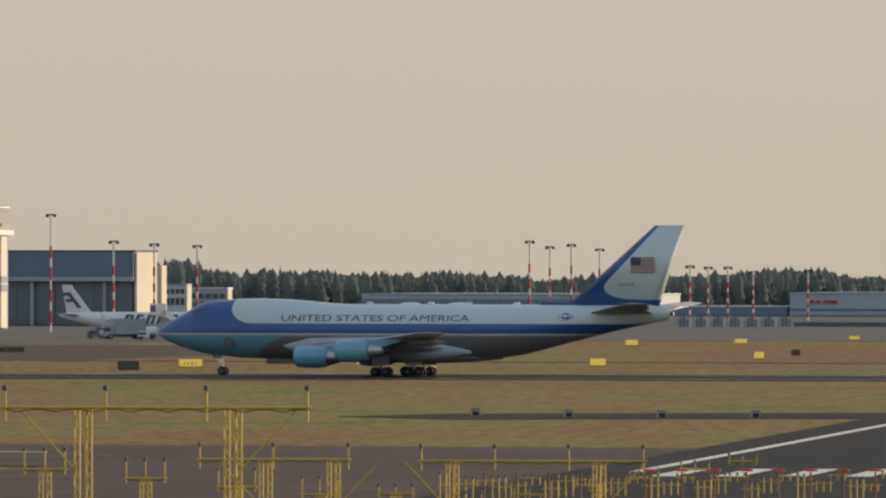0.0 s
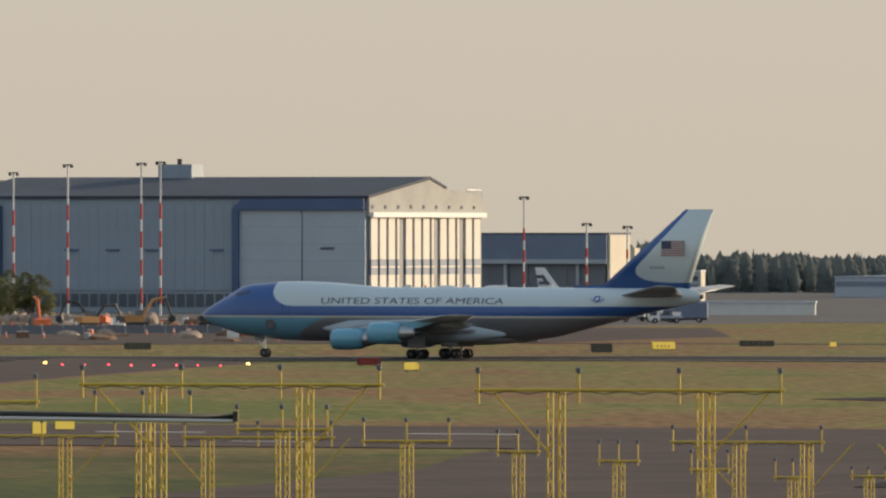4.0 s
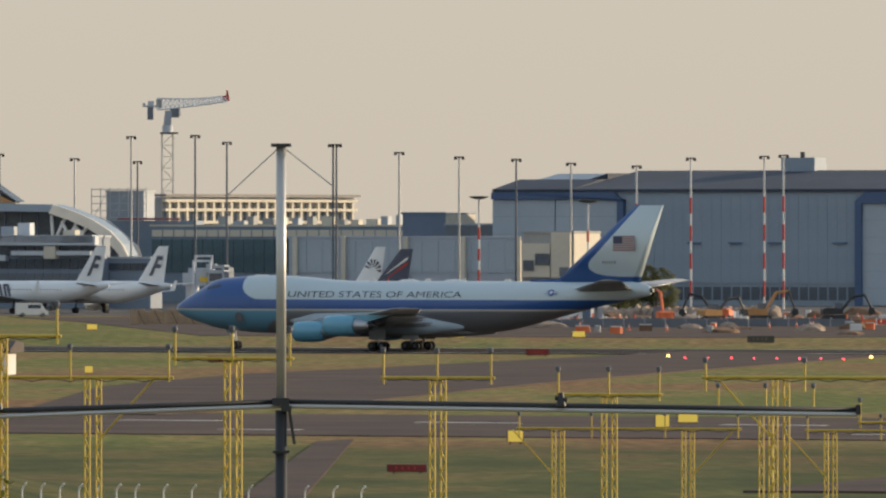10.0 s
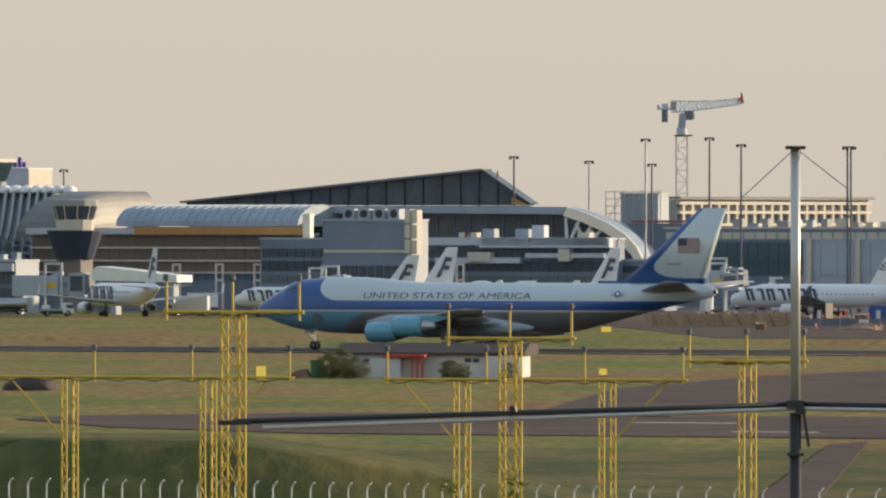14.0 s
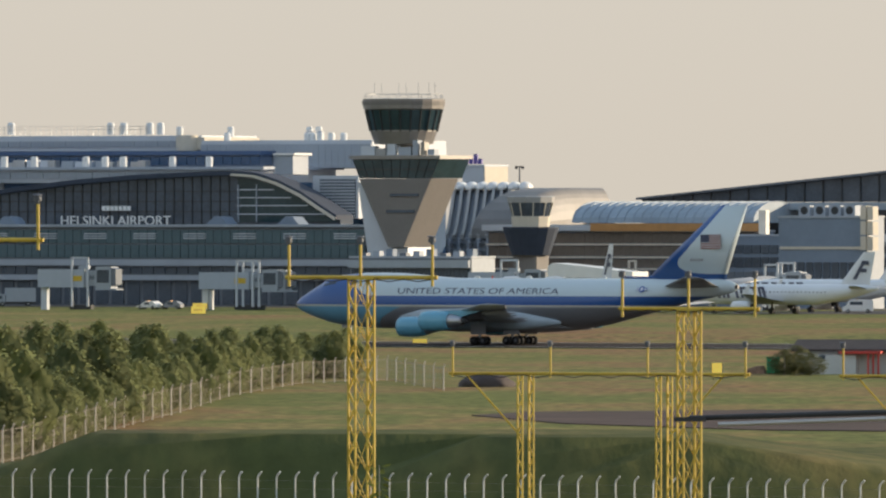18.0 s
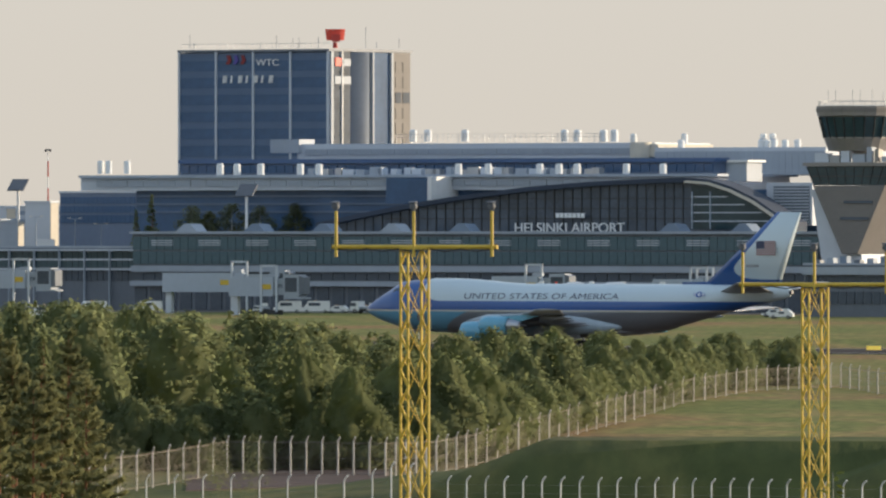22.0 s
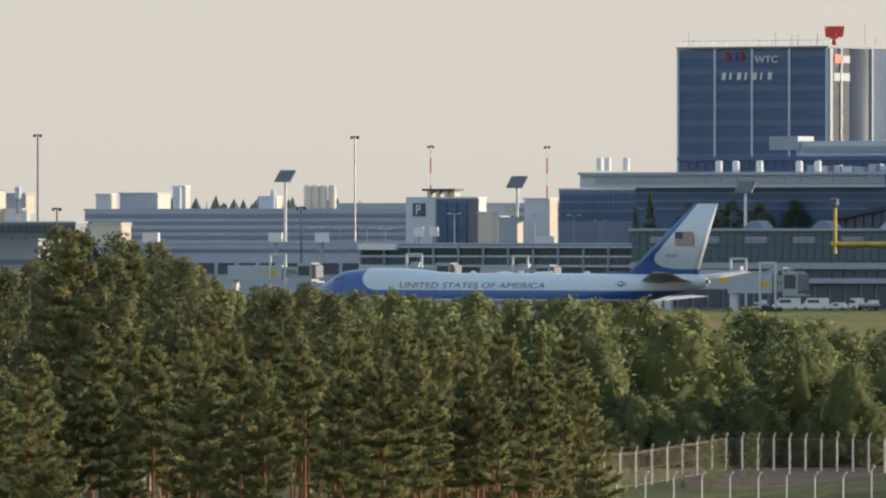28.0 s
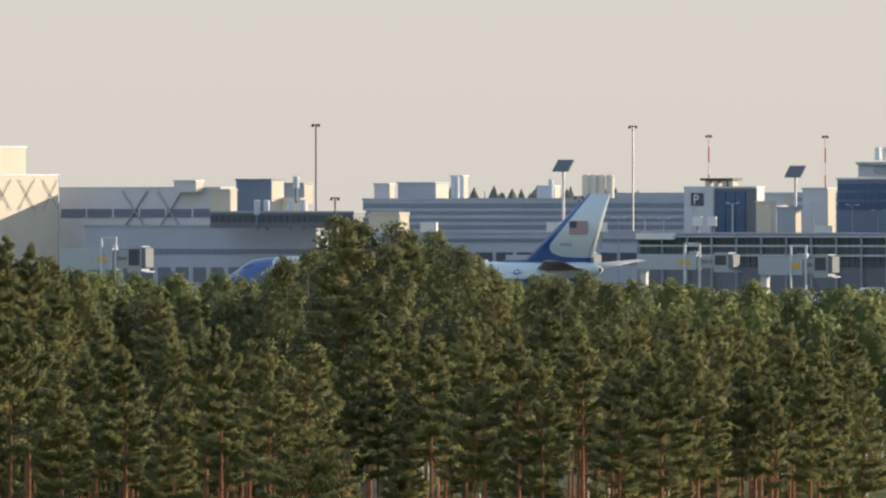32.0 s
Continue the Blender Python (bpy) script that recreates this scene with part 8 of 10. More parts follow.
for s, x, y, d, st in ((0, 90, 381, 2300, "rw"), (0, 201, 428, 2280, "rw"), (0, 273, 433, 2350, "rw"), (0, 349, 436, 2400, "rw"), (0, 937, 428, 2480, "rw"), (0, 973, 438, 2520, "rw"), (0, 1011, 434, 2560, "rw"), (0, 1061, 442, 2600, "rw"),
                       (0, 1221, 472, 2520, "rw"), (0, 1253, 474, 2560, "rw"), (0, 1288, 474, 2600, "rw"), (0, 1333, 482, 2640, "rw"), (0, 1430, 480, 2680, "rw"), (0, 1600, 484, 2700, "rw"),
                       (9, 800, 304, 2290, "rw"), (9, 896, 290, 2290, "rw"), (9, 1026, 287, 2280, "rw"), (9, 1060, 285, 2270, "rw"), (9, 19, 250, 2300, "grey"), (9, 75, 262, 2320, "grey"), (9, 263, 266, 2200, "grey"), (9, 269, 266, 2200, "grey"), (9, 380, 280, 2230, "grey"),
                       (9, 486, 288, 2240, "grey"), (9, 587, 292, 2250, "grey"), (9, 684, 299, 2260, "grey"), (9, 714, 366, 2200, "crown"), (9, 521, 359, 2200, "crown"), (13, 673, 278, 2400, "grey"), (13, 806, 286, 2400, "grey"), (13, 906, 247, 2300, "grey"), (13, 917, 291, 2440, "grey"),
                       (19, 1123, 299, 2600, "grey"), (23, 58, 266, 2900, "far"), (23, 264, 267, 2900, "far"), (23, 211, 324, 2560, "panel"), (23, 615, 333, 2425, "panel"), (28, 67, 240, 2700, "grey"), (28, 628, 243, 2700, "grey"), (28, 505, 307, 2560, "panel"),
                       (28, 101, 370, 2450, "grey"), (28, 533, 368, 2450, "grey")):
    apron_mast(s, x, y, d, st)

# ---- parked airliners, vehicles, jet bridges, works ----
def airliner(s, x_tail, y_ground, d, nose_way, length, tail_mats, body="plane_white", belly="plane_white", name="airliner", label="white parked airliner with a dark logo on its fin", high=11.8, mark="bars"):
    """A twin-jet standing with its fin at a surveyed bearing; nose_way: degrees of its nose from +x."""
    p = site(U(s, x_tail), d)
    L = length
    t = empty(name, Matrix.Translation(p) @ pose(0, 0, 0, 0, 0, nose_way), label, "airliner", "parked airliners")
    k = high / 11.8
    off = pose(L * 0.93, 0, 0)
    st = ((0, 3.0 * k, 3.2 * k, 0.05, 3.1 * k), (0.6, 2.4 * k, 4.0 * k, 0.9 * k, 3.2 * k), (2.2, 1.9 * k, 5.0 * k, 1.6 * k, 3.5 * k), (5, 1.75 * k, 5.7 * k, 1.97 * k, 3.7 * k), (L * 0.68, 1.75 * k, 5.7 * k, 1.97 * k, 3.7 * k),
          (L * 0.82, 2.7 * k, 5.7 * k, 1.6 * k, 4.2 * k), (L * 0.93, 3.8 * k, 5.6 * k, 0.9 * k, 4.7 * k), (L, 4.7 * k, 5.2 * k, 0.2, 4.95 * k))
    f = part("fuselage", hull(st, 40, 26), M[body], t, smooth=True, at=off)
    bm = fin_mesh(bmesh.new(), (-L * 0.79, -L * 0.955, 5.3 * k), (-L * 0.925, -L * 0.985, high), (0.5, 0.22))
    fin = part("fin", bm, M[tail_mats[0]], t, "coloured fin", at=off)
    if len(tail_mats) > 1:
        for side in (1, -1):
            xc, y0, y1 = -L * 0.905, side * 0.24 - 0.02, side * 0.24 + 0.02
            if mark == "bars":
                # a leaning stem with two swept bars
                part("fin_logo", slab(bmesh.new(), [(xc + 1.5, high * 0.56), (xc + 0.6, high * 0.56), (xc - 1.3, high * 0.83), (xc - 0.6, high * 0.83)], y0, y1), M[tail_mats[1]], fin)
                part("fin_logo", slab(bmesh.new(), [(xc - 0.4, high * 0.80), (xc - 2.1, high * 0.79), (xc - 2.2, high * 0.85), (xc - 0.7, high * 0.86)], y0 - 0.015, y1 + 0.015), M[tail_mats[1]], fin)
                part("fin_logo", slab(bmesh.new(), [(xc + 0.5, high * 0.68), (xc - 1.5, high * 0.67), (xc - 1.7, high * 0.73), (xc + 0.1, high * 0.74)], y0 - 0.015, y1 + 0.015), M[tail_mats[1]], fin)
            elif mark == "rays":
                for i in range(7):
                    a = radians(20 + 28 * i)
                    c_, s_ = math.cos(a), math.sin(a)
                    part("fin_ray", slab(bmesh.new(), [(xc - 0.3 + c_ * 0.5, high * 0.66 + s_ * 0.5), (xc - 0.3 + c_ * 1.9 - s_ * 0.25, high * 0.66 + s_ * 1.9 + c_ * 0.25), (xc - 0.3 + c_ * 1.9 + s_ * 0.25, high * 0.66 + s_ * 1.9 - c_ * 0.25)], y0, y1), M[tail_mats[1]], fin)
            else:
                for dz, m_ in ((0.0, tail_mats[1]), (0.075, "mast_white")):
                    part("fin_stripe", slab(bmesh.new(), [(xc + 2.1, high * (0.54 + dz)), (xc - 2.2, high * (0.76 + dz)), (xc - 2.3, high * (0.81 + dz)), (xc + 1.6, high * (0.58 + dz))], y0, y1), M[m_], fin)
    for side in (1, -1):
        bm = wing(bmesh.new(), (-L * 0.36, -L * 0.53, side * 1.5 * k, 2.3 * k), (-L * 0.56, -L * 0.60, side * 16.5 * k, 3.9 * k), (0.7, 0.2))
        part("wing", bm, M["plane_grey"], t, "grey swept wing", at=off)
        part("winglet", fin_mesh(bmesh.new(), (-L * 0.565, -L * 0.60, 3.85 * k), (-L * 0.60, -L * 0.615, 5.7 * k), (0.12, 0.06)), M[tail_mats[0]], t, at=off @ pose(0, side * 16.5 * k, 0))
        part("tailplane", wing(bmesh.new(), (-L * 0.86, -L * 0.95, side * 0.7, 4.9 * k), (-L * 0.95, -L * 0.99, side * 6.1 * k, 5.4 * k), (0.35, 0.12)), M["plane_grey"], t, at=off)
        e = part("engine_nacelle", lathe(bmesh.new(), ((-L * 0.33, 0.8 * k), (-L * 0.335, 0.98 * k), (-L * 0.37, 1.08 * k), (-L * 0.42, 0.95 * k), (-L * 0.43, 0.6 * k)), 18, "X", (0, side * 5.7 * k, 1.45 * k)), M["plane_white"], t, smooth=True, at=off)
        part("exhaust", lathe(bmesh.new(), ((-L * 0.42, 0.6 * k), (-L * 0.455, 0.4 * k)), 12, "X", (0, side * 5.7 * k, 1.45 * k)), M["dark_metal"], e)
        bm = bmesh.new()
        for i in range(int(L * 0.36 / 0.9)):
            a = L * 0.42 + 0.9 * i
            box(bm, -a - 0.11, -a + 0.11, side * 1.965 * k - 0.02, side * 1.965 * k + 0.02, 4.05 * k, 4.3 * k)
        part("cabin_windows", bm, M["lettering"], t, at=off)
        bm = bmesh.new()
        for i in range(7):
            a = L * 0.13 + 2.1 * i
            bar = slab(bmesh.new(), [(-a - 0.9, 3.0 * k), (-a - 0.32, 3.0 * k), (-a + 0.32, 5.15 * k), (-a - 0.26, 5.15 * k)], side * 2.0 * k - 0.02, side * 2.0 * k + 0.02)
            part("title_bar", bar, M["lettering"], t, at=off)
            if i % 2 == 0:
                bar = slab(bmesh.new(), [(-a + 0.1, 3.0 * k), (-a + 0.62, 3.0 * k), (-a + 1.25, 5.15 * k), (-a + 0.72, 5.15 * k)], side * 2.0 * k - 0.02, side * 2.0 * k + 0.02)
                part("title_bar", bar, M["lettering"], t, at=off)
            bar = slab(bmesh.new(), [(-a - 0.2, 4.75 * k), (-a + 0.85, 4.75 * k), (-a + 0.97, 5.15 * k), (-a - 0.08, 5.15 * k)], side * 2.03 * k - 0.02, side * 2.03 * k + 0.02)
            part("title_bar", bar, M["lettering"], t, at=off)
        part("main_gear", rods(((-L * 0.5, side * 3.6 * k, 0.5), (-L * 0.5, side * 3.4 * k, 2.2 * k), 0.15), ((-L * 0.5, side * 3.2 * k, 0.55), (-L * 0.5, side * 4.0 * k, 0.55), 0.55)), M["rubber"], t, at=off)
    part("nose_gear", rods(((-L * 0.13, 0, 0.4), (-L * 0.13, 0, 1.9 * k), 0.1), ((-L * 0.13, -0.3, 0.4), (-L * 0.13, 0.3, 0.4), 0.4)), M["rubber"], t, at=off)
    part("cockpit_windows", boxes((-2.5, -1.6, -1.2 * k, 1.2 * k, 4.35 * k, 4.75 * k)), M["glass_dark"], t, at=off)
    return t


NOSE = 132.0
airliner(6, 1160, 0, 2185, -22, 30, ("plane_white", "lettering"), label="white regional jet with a blue logo, parked by the hangar", high=9.6)
airliner(13, 487, 0, 2120, NOSE + 10, 43, ("plane_white", "lettering"), high=11.2)
airliner(13, 556, 0, 2160, NOSE + 8, 44, ("plane_white", "lettering"), high=12.6)
airliner(13, 846, 0, 2150, NOSE, 43, ("plane_white", "lettering"), high=12.4)
airliner(13, 956, 0, 2160, NOSE, 43, ("plane_white", "lettering"), high=12.3)
airliner(13, 36, 0, 2140, NOSE - 22, 38, ("plane_white", "lettering"), high=12.6)
airliner(9, 340, 0, 2150, NOSE + 6, 38, ("plane_white", "lettering"), label="white airliner with a dark sunburst on its fin", high=12.2, mark="rays")
airliner(9, 385, 0, 2120, NOSE + 20, 40, ("lettering", "red"), body="plane_white", label="parked airliner with a dark blue and red striped fin", high=11.9, mark="stripes")


def vehicle(kind, s, x, y_base, way, paint="white", d=None, scale=1.0, label=""):
    """kind: van, car, truck, tug, tanker, stairs."""
    d = d or reach(V(s, y_base))
    p = site(U(s, x), d)
    names = {"van": ("van", "white service van on the apron", "van"), "car": ("car", "pale car on the apron", "car"), "truck": ("box_truck", "high-sided white catering truck", "truck"), "tug": ("baggage_tug", "small low apron tug", "tug"),
             "tanker": ("fuel_truck", "tank truck with a silver tank", "truck"), "stairs": ("airstairs", "white mobile passenger stairs truck", "airstairs"), "cab": ("tow_truck", "white crew-cab truck with a beacon", "truck")}[kind]
    t = empty(names[0], Matrix.Translation((p.x, p.y, 0.05)) @ pose(0, 0, 0, 0, 0, way) @ Matrix.Scale(scale, 4), label or names[1], names[2], "apron vehicles")
    L, W, H = {"van": (5.6, 2.0, 2.4), "car": (4.4, 1.8, 1.5), "truck": (8.0, 2.5, 3.6), "tug": (3.2, 1.6, 1.5), "tanker": (9.0, 2.5, 3.0), "stairs": (7.5, 2.2, 2.2), "cab": (6.0, 2.2, 2.4)}[kind]
    hw = W / 2
    if kind in ("van", "car"):
        hood = 0.8 if kind == "van" else 1.2
        out = [(-L / 2, 0.35), (L / 2, 0.35), (L / 2, H * 0.45), (L / 2 - hood * 0.6, H * 0.5), (L / 2 - hood - 0.5, H), (-L / 2 + (0.1 if kind == "van" else 0.8), H), (-L / 2, H * 0.6)]
        part("body", slab(bmesh.new(), out, -hw, hw), M[paint], t)
        part("side_glazing", boxes((-L * 0.15, L / 2 - hood - 0.55, -hw - 0.02, hw + 0.02, H * 0.6, H * 0.86)), M["glass_dark"], t)
        part("windscreen", slab(bmesh.new(), [(L / 2 - hood * 0.55, H * 0.54), (L / 2 - hood - 0.42, H * 0.93), (L / 2 - hood - 0.5, H * 0.93), (L / 2 - hood * 0.65, H * 0.54)], -hw * 0.85, hw * 0.85), M["glass_dark"], t)
        part("roof_beacon", boxes((0, 0.3, -0.5, 0.5, H, H + 0.15)), M["orange"], t)
    else:
        part("chassis", boxes((-L / 2, L / 2, -hw * 0.8, hw * 0.8, 0.45, 0.85)), M["dark_metal"], t)
        ch = min(H, 2.4)
        part("cab", slab(bmesh.new(), [(L / 2 - 2.0, 0.5), (L / 2, 0.5), (L / 2, ch * 0.55), (L / 2 - 0.35, ch), (L / 2 - 2.0, ch)], -hw, hw), M[paint], t)
        part("windscreen", boxes((L / 2 - 1.4, L / 2 - 0.12, -hw - 0.02, hw + 0.02, ch * 0.58, ch * 0.86)), M["glass_dark"], t)
        if kind == "truck":
            part("box_body", boxes((-L / 2, L / 2 - 2.15, -hw, hw, 0.9, H)), M[paint], t, "white box body")
        elif kind == "tanker":
            part("tank", lathe(bmesh.new(), ((-L / 2, 0.7), (-L / 2 + 0.2, 1.05), (L / 2 - 2.5, 1.05), (L / 2 - 2.3, 0.7)), 16, "X", (0, 0, 1.95)), M["plane_metal"], t, "silver tank", True)
        elif kind == "stairs":
            bm = slab(bmesh.new(), [(L / 2 - 2.2, 0.9), (L / 2 - 1.6, 0.9), (-L / 2 - 0.4, 5.2), (-L / 2 - 1.6, 5.2), (-L / 2 - 1.6, 4.4)], -hw, hw)
            part("stair_flight", bm, M["white"], t, "white covered stair flight")
            part("stair_head", boxes((-L / 2 - 2.6, -L / 2 - 0.6, -hw, hw, 4.3, 6.4)), M["white"], t)
            # dark plate holds the shade of the doorway
            part("stair_opening", boxes((-L / 2 - 2.62, -L / 2 - 1.0, -hw * 0.7, hw + 0.02, 4.9, 6.0)), M["dark_panel"], t)
            part("stair_support", boxes((-L / 2 - 0.6, -L / 2 + 0.2, -hw * 0.8, hw * 0.8, 0.8, 4.5)), M["mid_panel"], t)
        else:
            part("flatbed", boxes((-L / 2, L / 2 - 2.1, -hw, hw, 0.9, 1.3)), M["mid_panel"], t)
            part("rack", boxes((-L / 2 + 0.3, -L / 2 + 1.6, -hw * 0.8, hw * 0.8, 1.32, 2.0)), M[paint], t)
    for x_ in (-L * 0.32, L * 0.32):
        for s_ in (-1, 1):
            r = 0.34 if L < 6 else 0.48
            w = part("wheel", rods(((x_, s_ * (hw - 0.2), r), (x_, s_ * (hw + 0.03), r), r), n=14), M["rubber"], t)
            part("hub", rods(((x_, s_ * (hw + 0.02), r), (x_, s_ * (hw + 0.05), r), r * 0.45), n=8), M["steel"], w)
    return t


# terminal apron
for k, s, x, y, way, paint in (("van", 23, 342, 546, 200, "white"), ("van", 23, 441, 548, 180, "white"), ("cab", 19, 48, 546, 150, "white"), ("truck", 19, 230, 545, 190, "mid_panel"), ("car", 19, 467, 551, 150, "white"), ("car", 19, 507, 551, 160, "plane_grey"), ("car", 19, 150, 550, 170, "white"),
                               ("van", 28, 1392, 547, 185, "white"), ("van", 28, 1442, 546, 185, "white"), ("car", 28, 1480, 548, 170, "white"), ("car", 28, 1532, 549, 190, "white"), ("tug", 28, 1345, 546, 180, "white"), ("car", 23, 1548, 563, 170, "white"), ("car", 23, 1562, 566, 170, "white"),
                               ("tanker", 14, 115, 553, 190, "white"), ("cab", 14, 210, 556, 10, "white"), ("truck", 14, 440, 556, 170, "white"), ("tug", 13, 118, 550, 180, "white"), ("truck", 13, 112, 552, 180, "white"), ("van", 16, 1270, 558, 180, "white"), ("van", 16, 1525, 563, 10, "white"), ("car", 16, 330, 552, 170, "white"), ("car", 16, 18, 551, 170, "white"), ("van", 30, 1230, 555, 180, "white"), ("car", 30, 1290, 557, 180, "white"),
                               ("stairs", 6, 115, 580, 200, "white"), ("stairs", 6, 62, 580, 190, "white"), ("stairs", 6, 1360, 563, 25, "white"), ("truck", 6, 1252, 563, 190, "mid_panel"), ("tug", 6, 1295, 564, 180, "white"), ("truck", 6, 1410, 565, 170, "slate"), ("cab", 6, 1375, 566, 180, "white"), ("tug", 6, 1205, 562, 180, "dark_panel"), ("truck", 6, 20, 575, 170, "white"),
                               ("stairs", 9, 92, 552, 200, "white"), ("cab", 9, 1290, 552, 180, "white"), ("tug", 9, 1340, 553, 180, "red"), ("tug", 9, 1410, 553, 180, "blue_paint"), ("tug", 9, 1470, 554, 180, "red"), ("cab", 32, 215, 497, 180, "white"), ("van", 32, 270, 500, 185, "white")):
    vehicle(k, s, x, y, way + (0 if paint != "x" else 1), paint, d=max(1930.0, min(2330.0, reach(V(s, y)))) if s != 32 else 2360.0)


def jet_bridge(s, x0, x1, y_top, y_bot, d, lit=0.7):
    """A passenger bridge: tunnel, rotunda, cab, lifting frame and legs."""
    fr = Front(U(s, x1), d, GRID + 12)
    t = fr.thing("jet_bridge", "grey passenger boarding bridge with a lift frame", "jet bridge", "boarding bridges")
    xl = fr.x(U(s, x0))
    zt, zb = fr.z(V(s, y_top)), max(2.6, fr.z(V(s, y_bot)))
    m = xl * (1 - lit)
    part("tunnel", boxes((xl, m, -1.4, 1.4, zb, zt)), M["haze_panel"], t, "pale grey tunnel")
    part("inner_tunnel", boxes((m + 0.02, -1.5, -1.1, 1.1, zb + 0.3, zt - 0.25)), M["mid_panel"], t)
    part("cab", boxes((-1.48, 1.6, -2.0, 1.9, zb - 0.2, zt + 0.5)), M["mid_panel"], t, "grey bridge cab")
    part("cab_window", boxes((-1.2, 1.2, -2.06, -1.98, zb + 0.9, zt - 0.1)), M["glass_dark"], t)
    part("cab_hood", slab(bmesh.new(), [(1.62, zb + 0.2), (2.5, zb + 0.5), (2.5, zt), (1.62, zt + 0.3)], -1.9, 1.8), M["dark_panel"], t, "dark folding cab hood")
    part("cab_floor", boxes((-1.5, 2.7, -2.1, 2.0, zb - 0.5, zb - 0.22)), M["mid_panel"], t)
    part("roof_unit", boxes((xl * 0.4, xl * 0.4 + 1.8, -0.8, 0.8, zt + 0.02, zt + 0.7)), M["mid_panel"], t)
    part("lift_frame", boxes((m - 2.6, m - 2.2, -1.7, -1.42, 0.6, zt + 2.4), (m + 0.6, m + 1.0, -1.7, -1.42, 0.6, zt + 2.4), (m - 2.6, m + 1.0, -1.7, -1.42, zt + 2.0, zt + 2.4)), M["pale_panel"], t, "tall white lift frame")
    part("wheel_bogie", boxes((m - 3, m + 1.2, -1.0, 1.0, 0.05, 0.9)), M["dark_metal"], t)
    part("column", boxes((xl + 0.4, xl + 1.6, -0.7, 0.7, 0, zb)), M["pale_panel"], t)
    part("stripe_panel", boxes((xl * 0.5, xl * 0.5 + 2.2, -1.46, -1.4, (zb + zt) / 2 - 0.5, (zb + zt) / 2 + 0.5)), M["yellow"], t)
    row(t, "window", M["glass_dark"], m + 0.6, -2, (zb + zt) / 2 - 0.2, (zb + zt) / 2 + 0.5, 5, 0.4, -1.16, -1.05)


for s, x0, x1, yt, yb, d in ((19, 275, 392, 480, 512, 2240), (19, 566, 700, 486, 515, 2230), (23, 588, 700, 492, 526, 2290), (23, 150, 262, 480, 512, 2330), (28, 408, 545, 470, 496, 2320), (28, 1175, 1380, 478, 512, 2330), (28, 640, 790, 470, 496, 2330),
                             (14, 135, 250, 484, 520, 2210), (14, 640, 700, 492, 512, 2210), (13, 345, 365, 492, 520, 2200), (32, 110, 245, 440, 478, 2380), (13, 1010, 1060, 478, 500, 2210), (9, 0, 60, 492, 515, 2180), (16, 108, 235, 486, 516, 2230)):
    jet_bridge(s, x0, x1, yt, yb, d)


# ---- works beside the taxiway ----
def excavator(s, x, y_base, d, way, paint, up=1.0):
    p = site(U(s, x), d)
    t = empty("excavator", Matrix.Translation((p.x, p.y, 0.06)) @ pose(0, 0, 0, 0, 0, way), "tracked excavator with a bent digging arm", "excavator", "excavators")
    for side in (-1, 1):
        part("track", slab(bmesh.new(), [(-2.0, 0.25), (-1.7, 0.0), (1.7, 0.0), (2.0, 0.25), (2.0, 0.6), (1.7, 0.85), (-1.7, 0.85), (-2.0, 0.6)], side * 1.2 - 0.3, side * 1.2 + 0.3), M["dark_metal"], t)
    part("house", slab(bmesh.new(), [(-2.2, 0.95), (1.3, 0.95), (1.3, 1.9), (-1.6, 2.1), (-2.2, 1.8)], -1.3, 1.3), M[paint], t)
    part("cab", boxes((0.2, 1.5, 0.3, 1.35, 1.0, 2.9)), M["dark_panel"], t)
    part("boom", rods(((1.2, -0.2, 1.6), (3.0, -0.2, 4.6 * up), 0.24, 0.26), ((3.0, -0.2, 4.6 * up), (5.2, -0.2, 5.0 * up), 0.26, 0.2)), M[paint if up > 0.9 else "dark_metal"], t)
    part("stick", rods(((5.2, -0.2, 5.0 * up), (6.3, -0.2, 2.0), 0.2, 0.16)), M["dark_metal"], t)
    part("bucket", slab(bmesh.new(), [(5.9, 2.0), (6.7, 2.0), (6.9, 1.1), (6.1, 0.7), (5.7, 1.3)], -0.75, 0.35), M["dark_metal"], t)


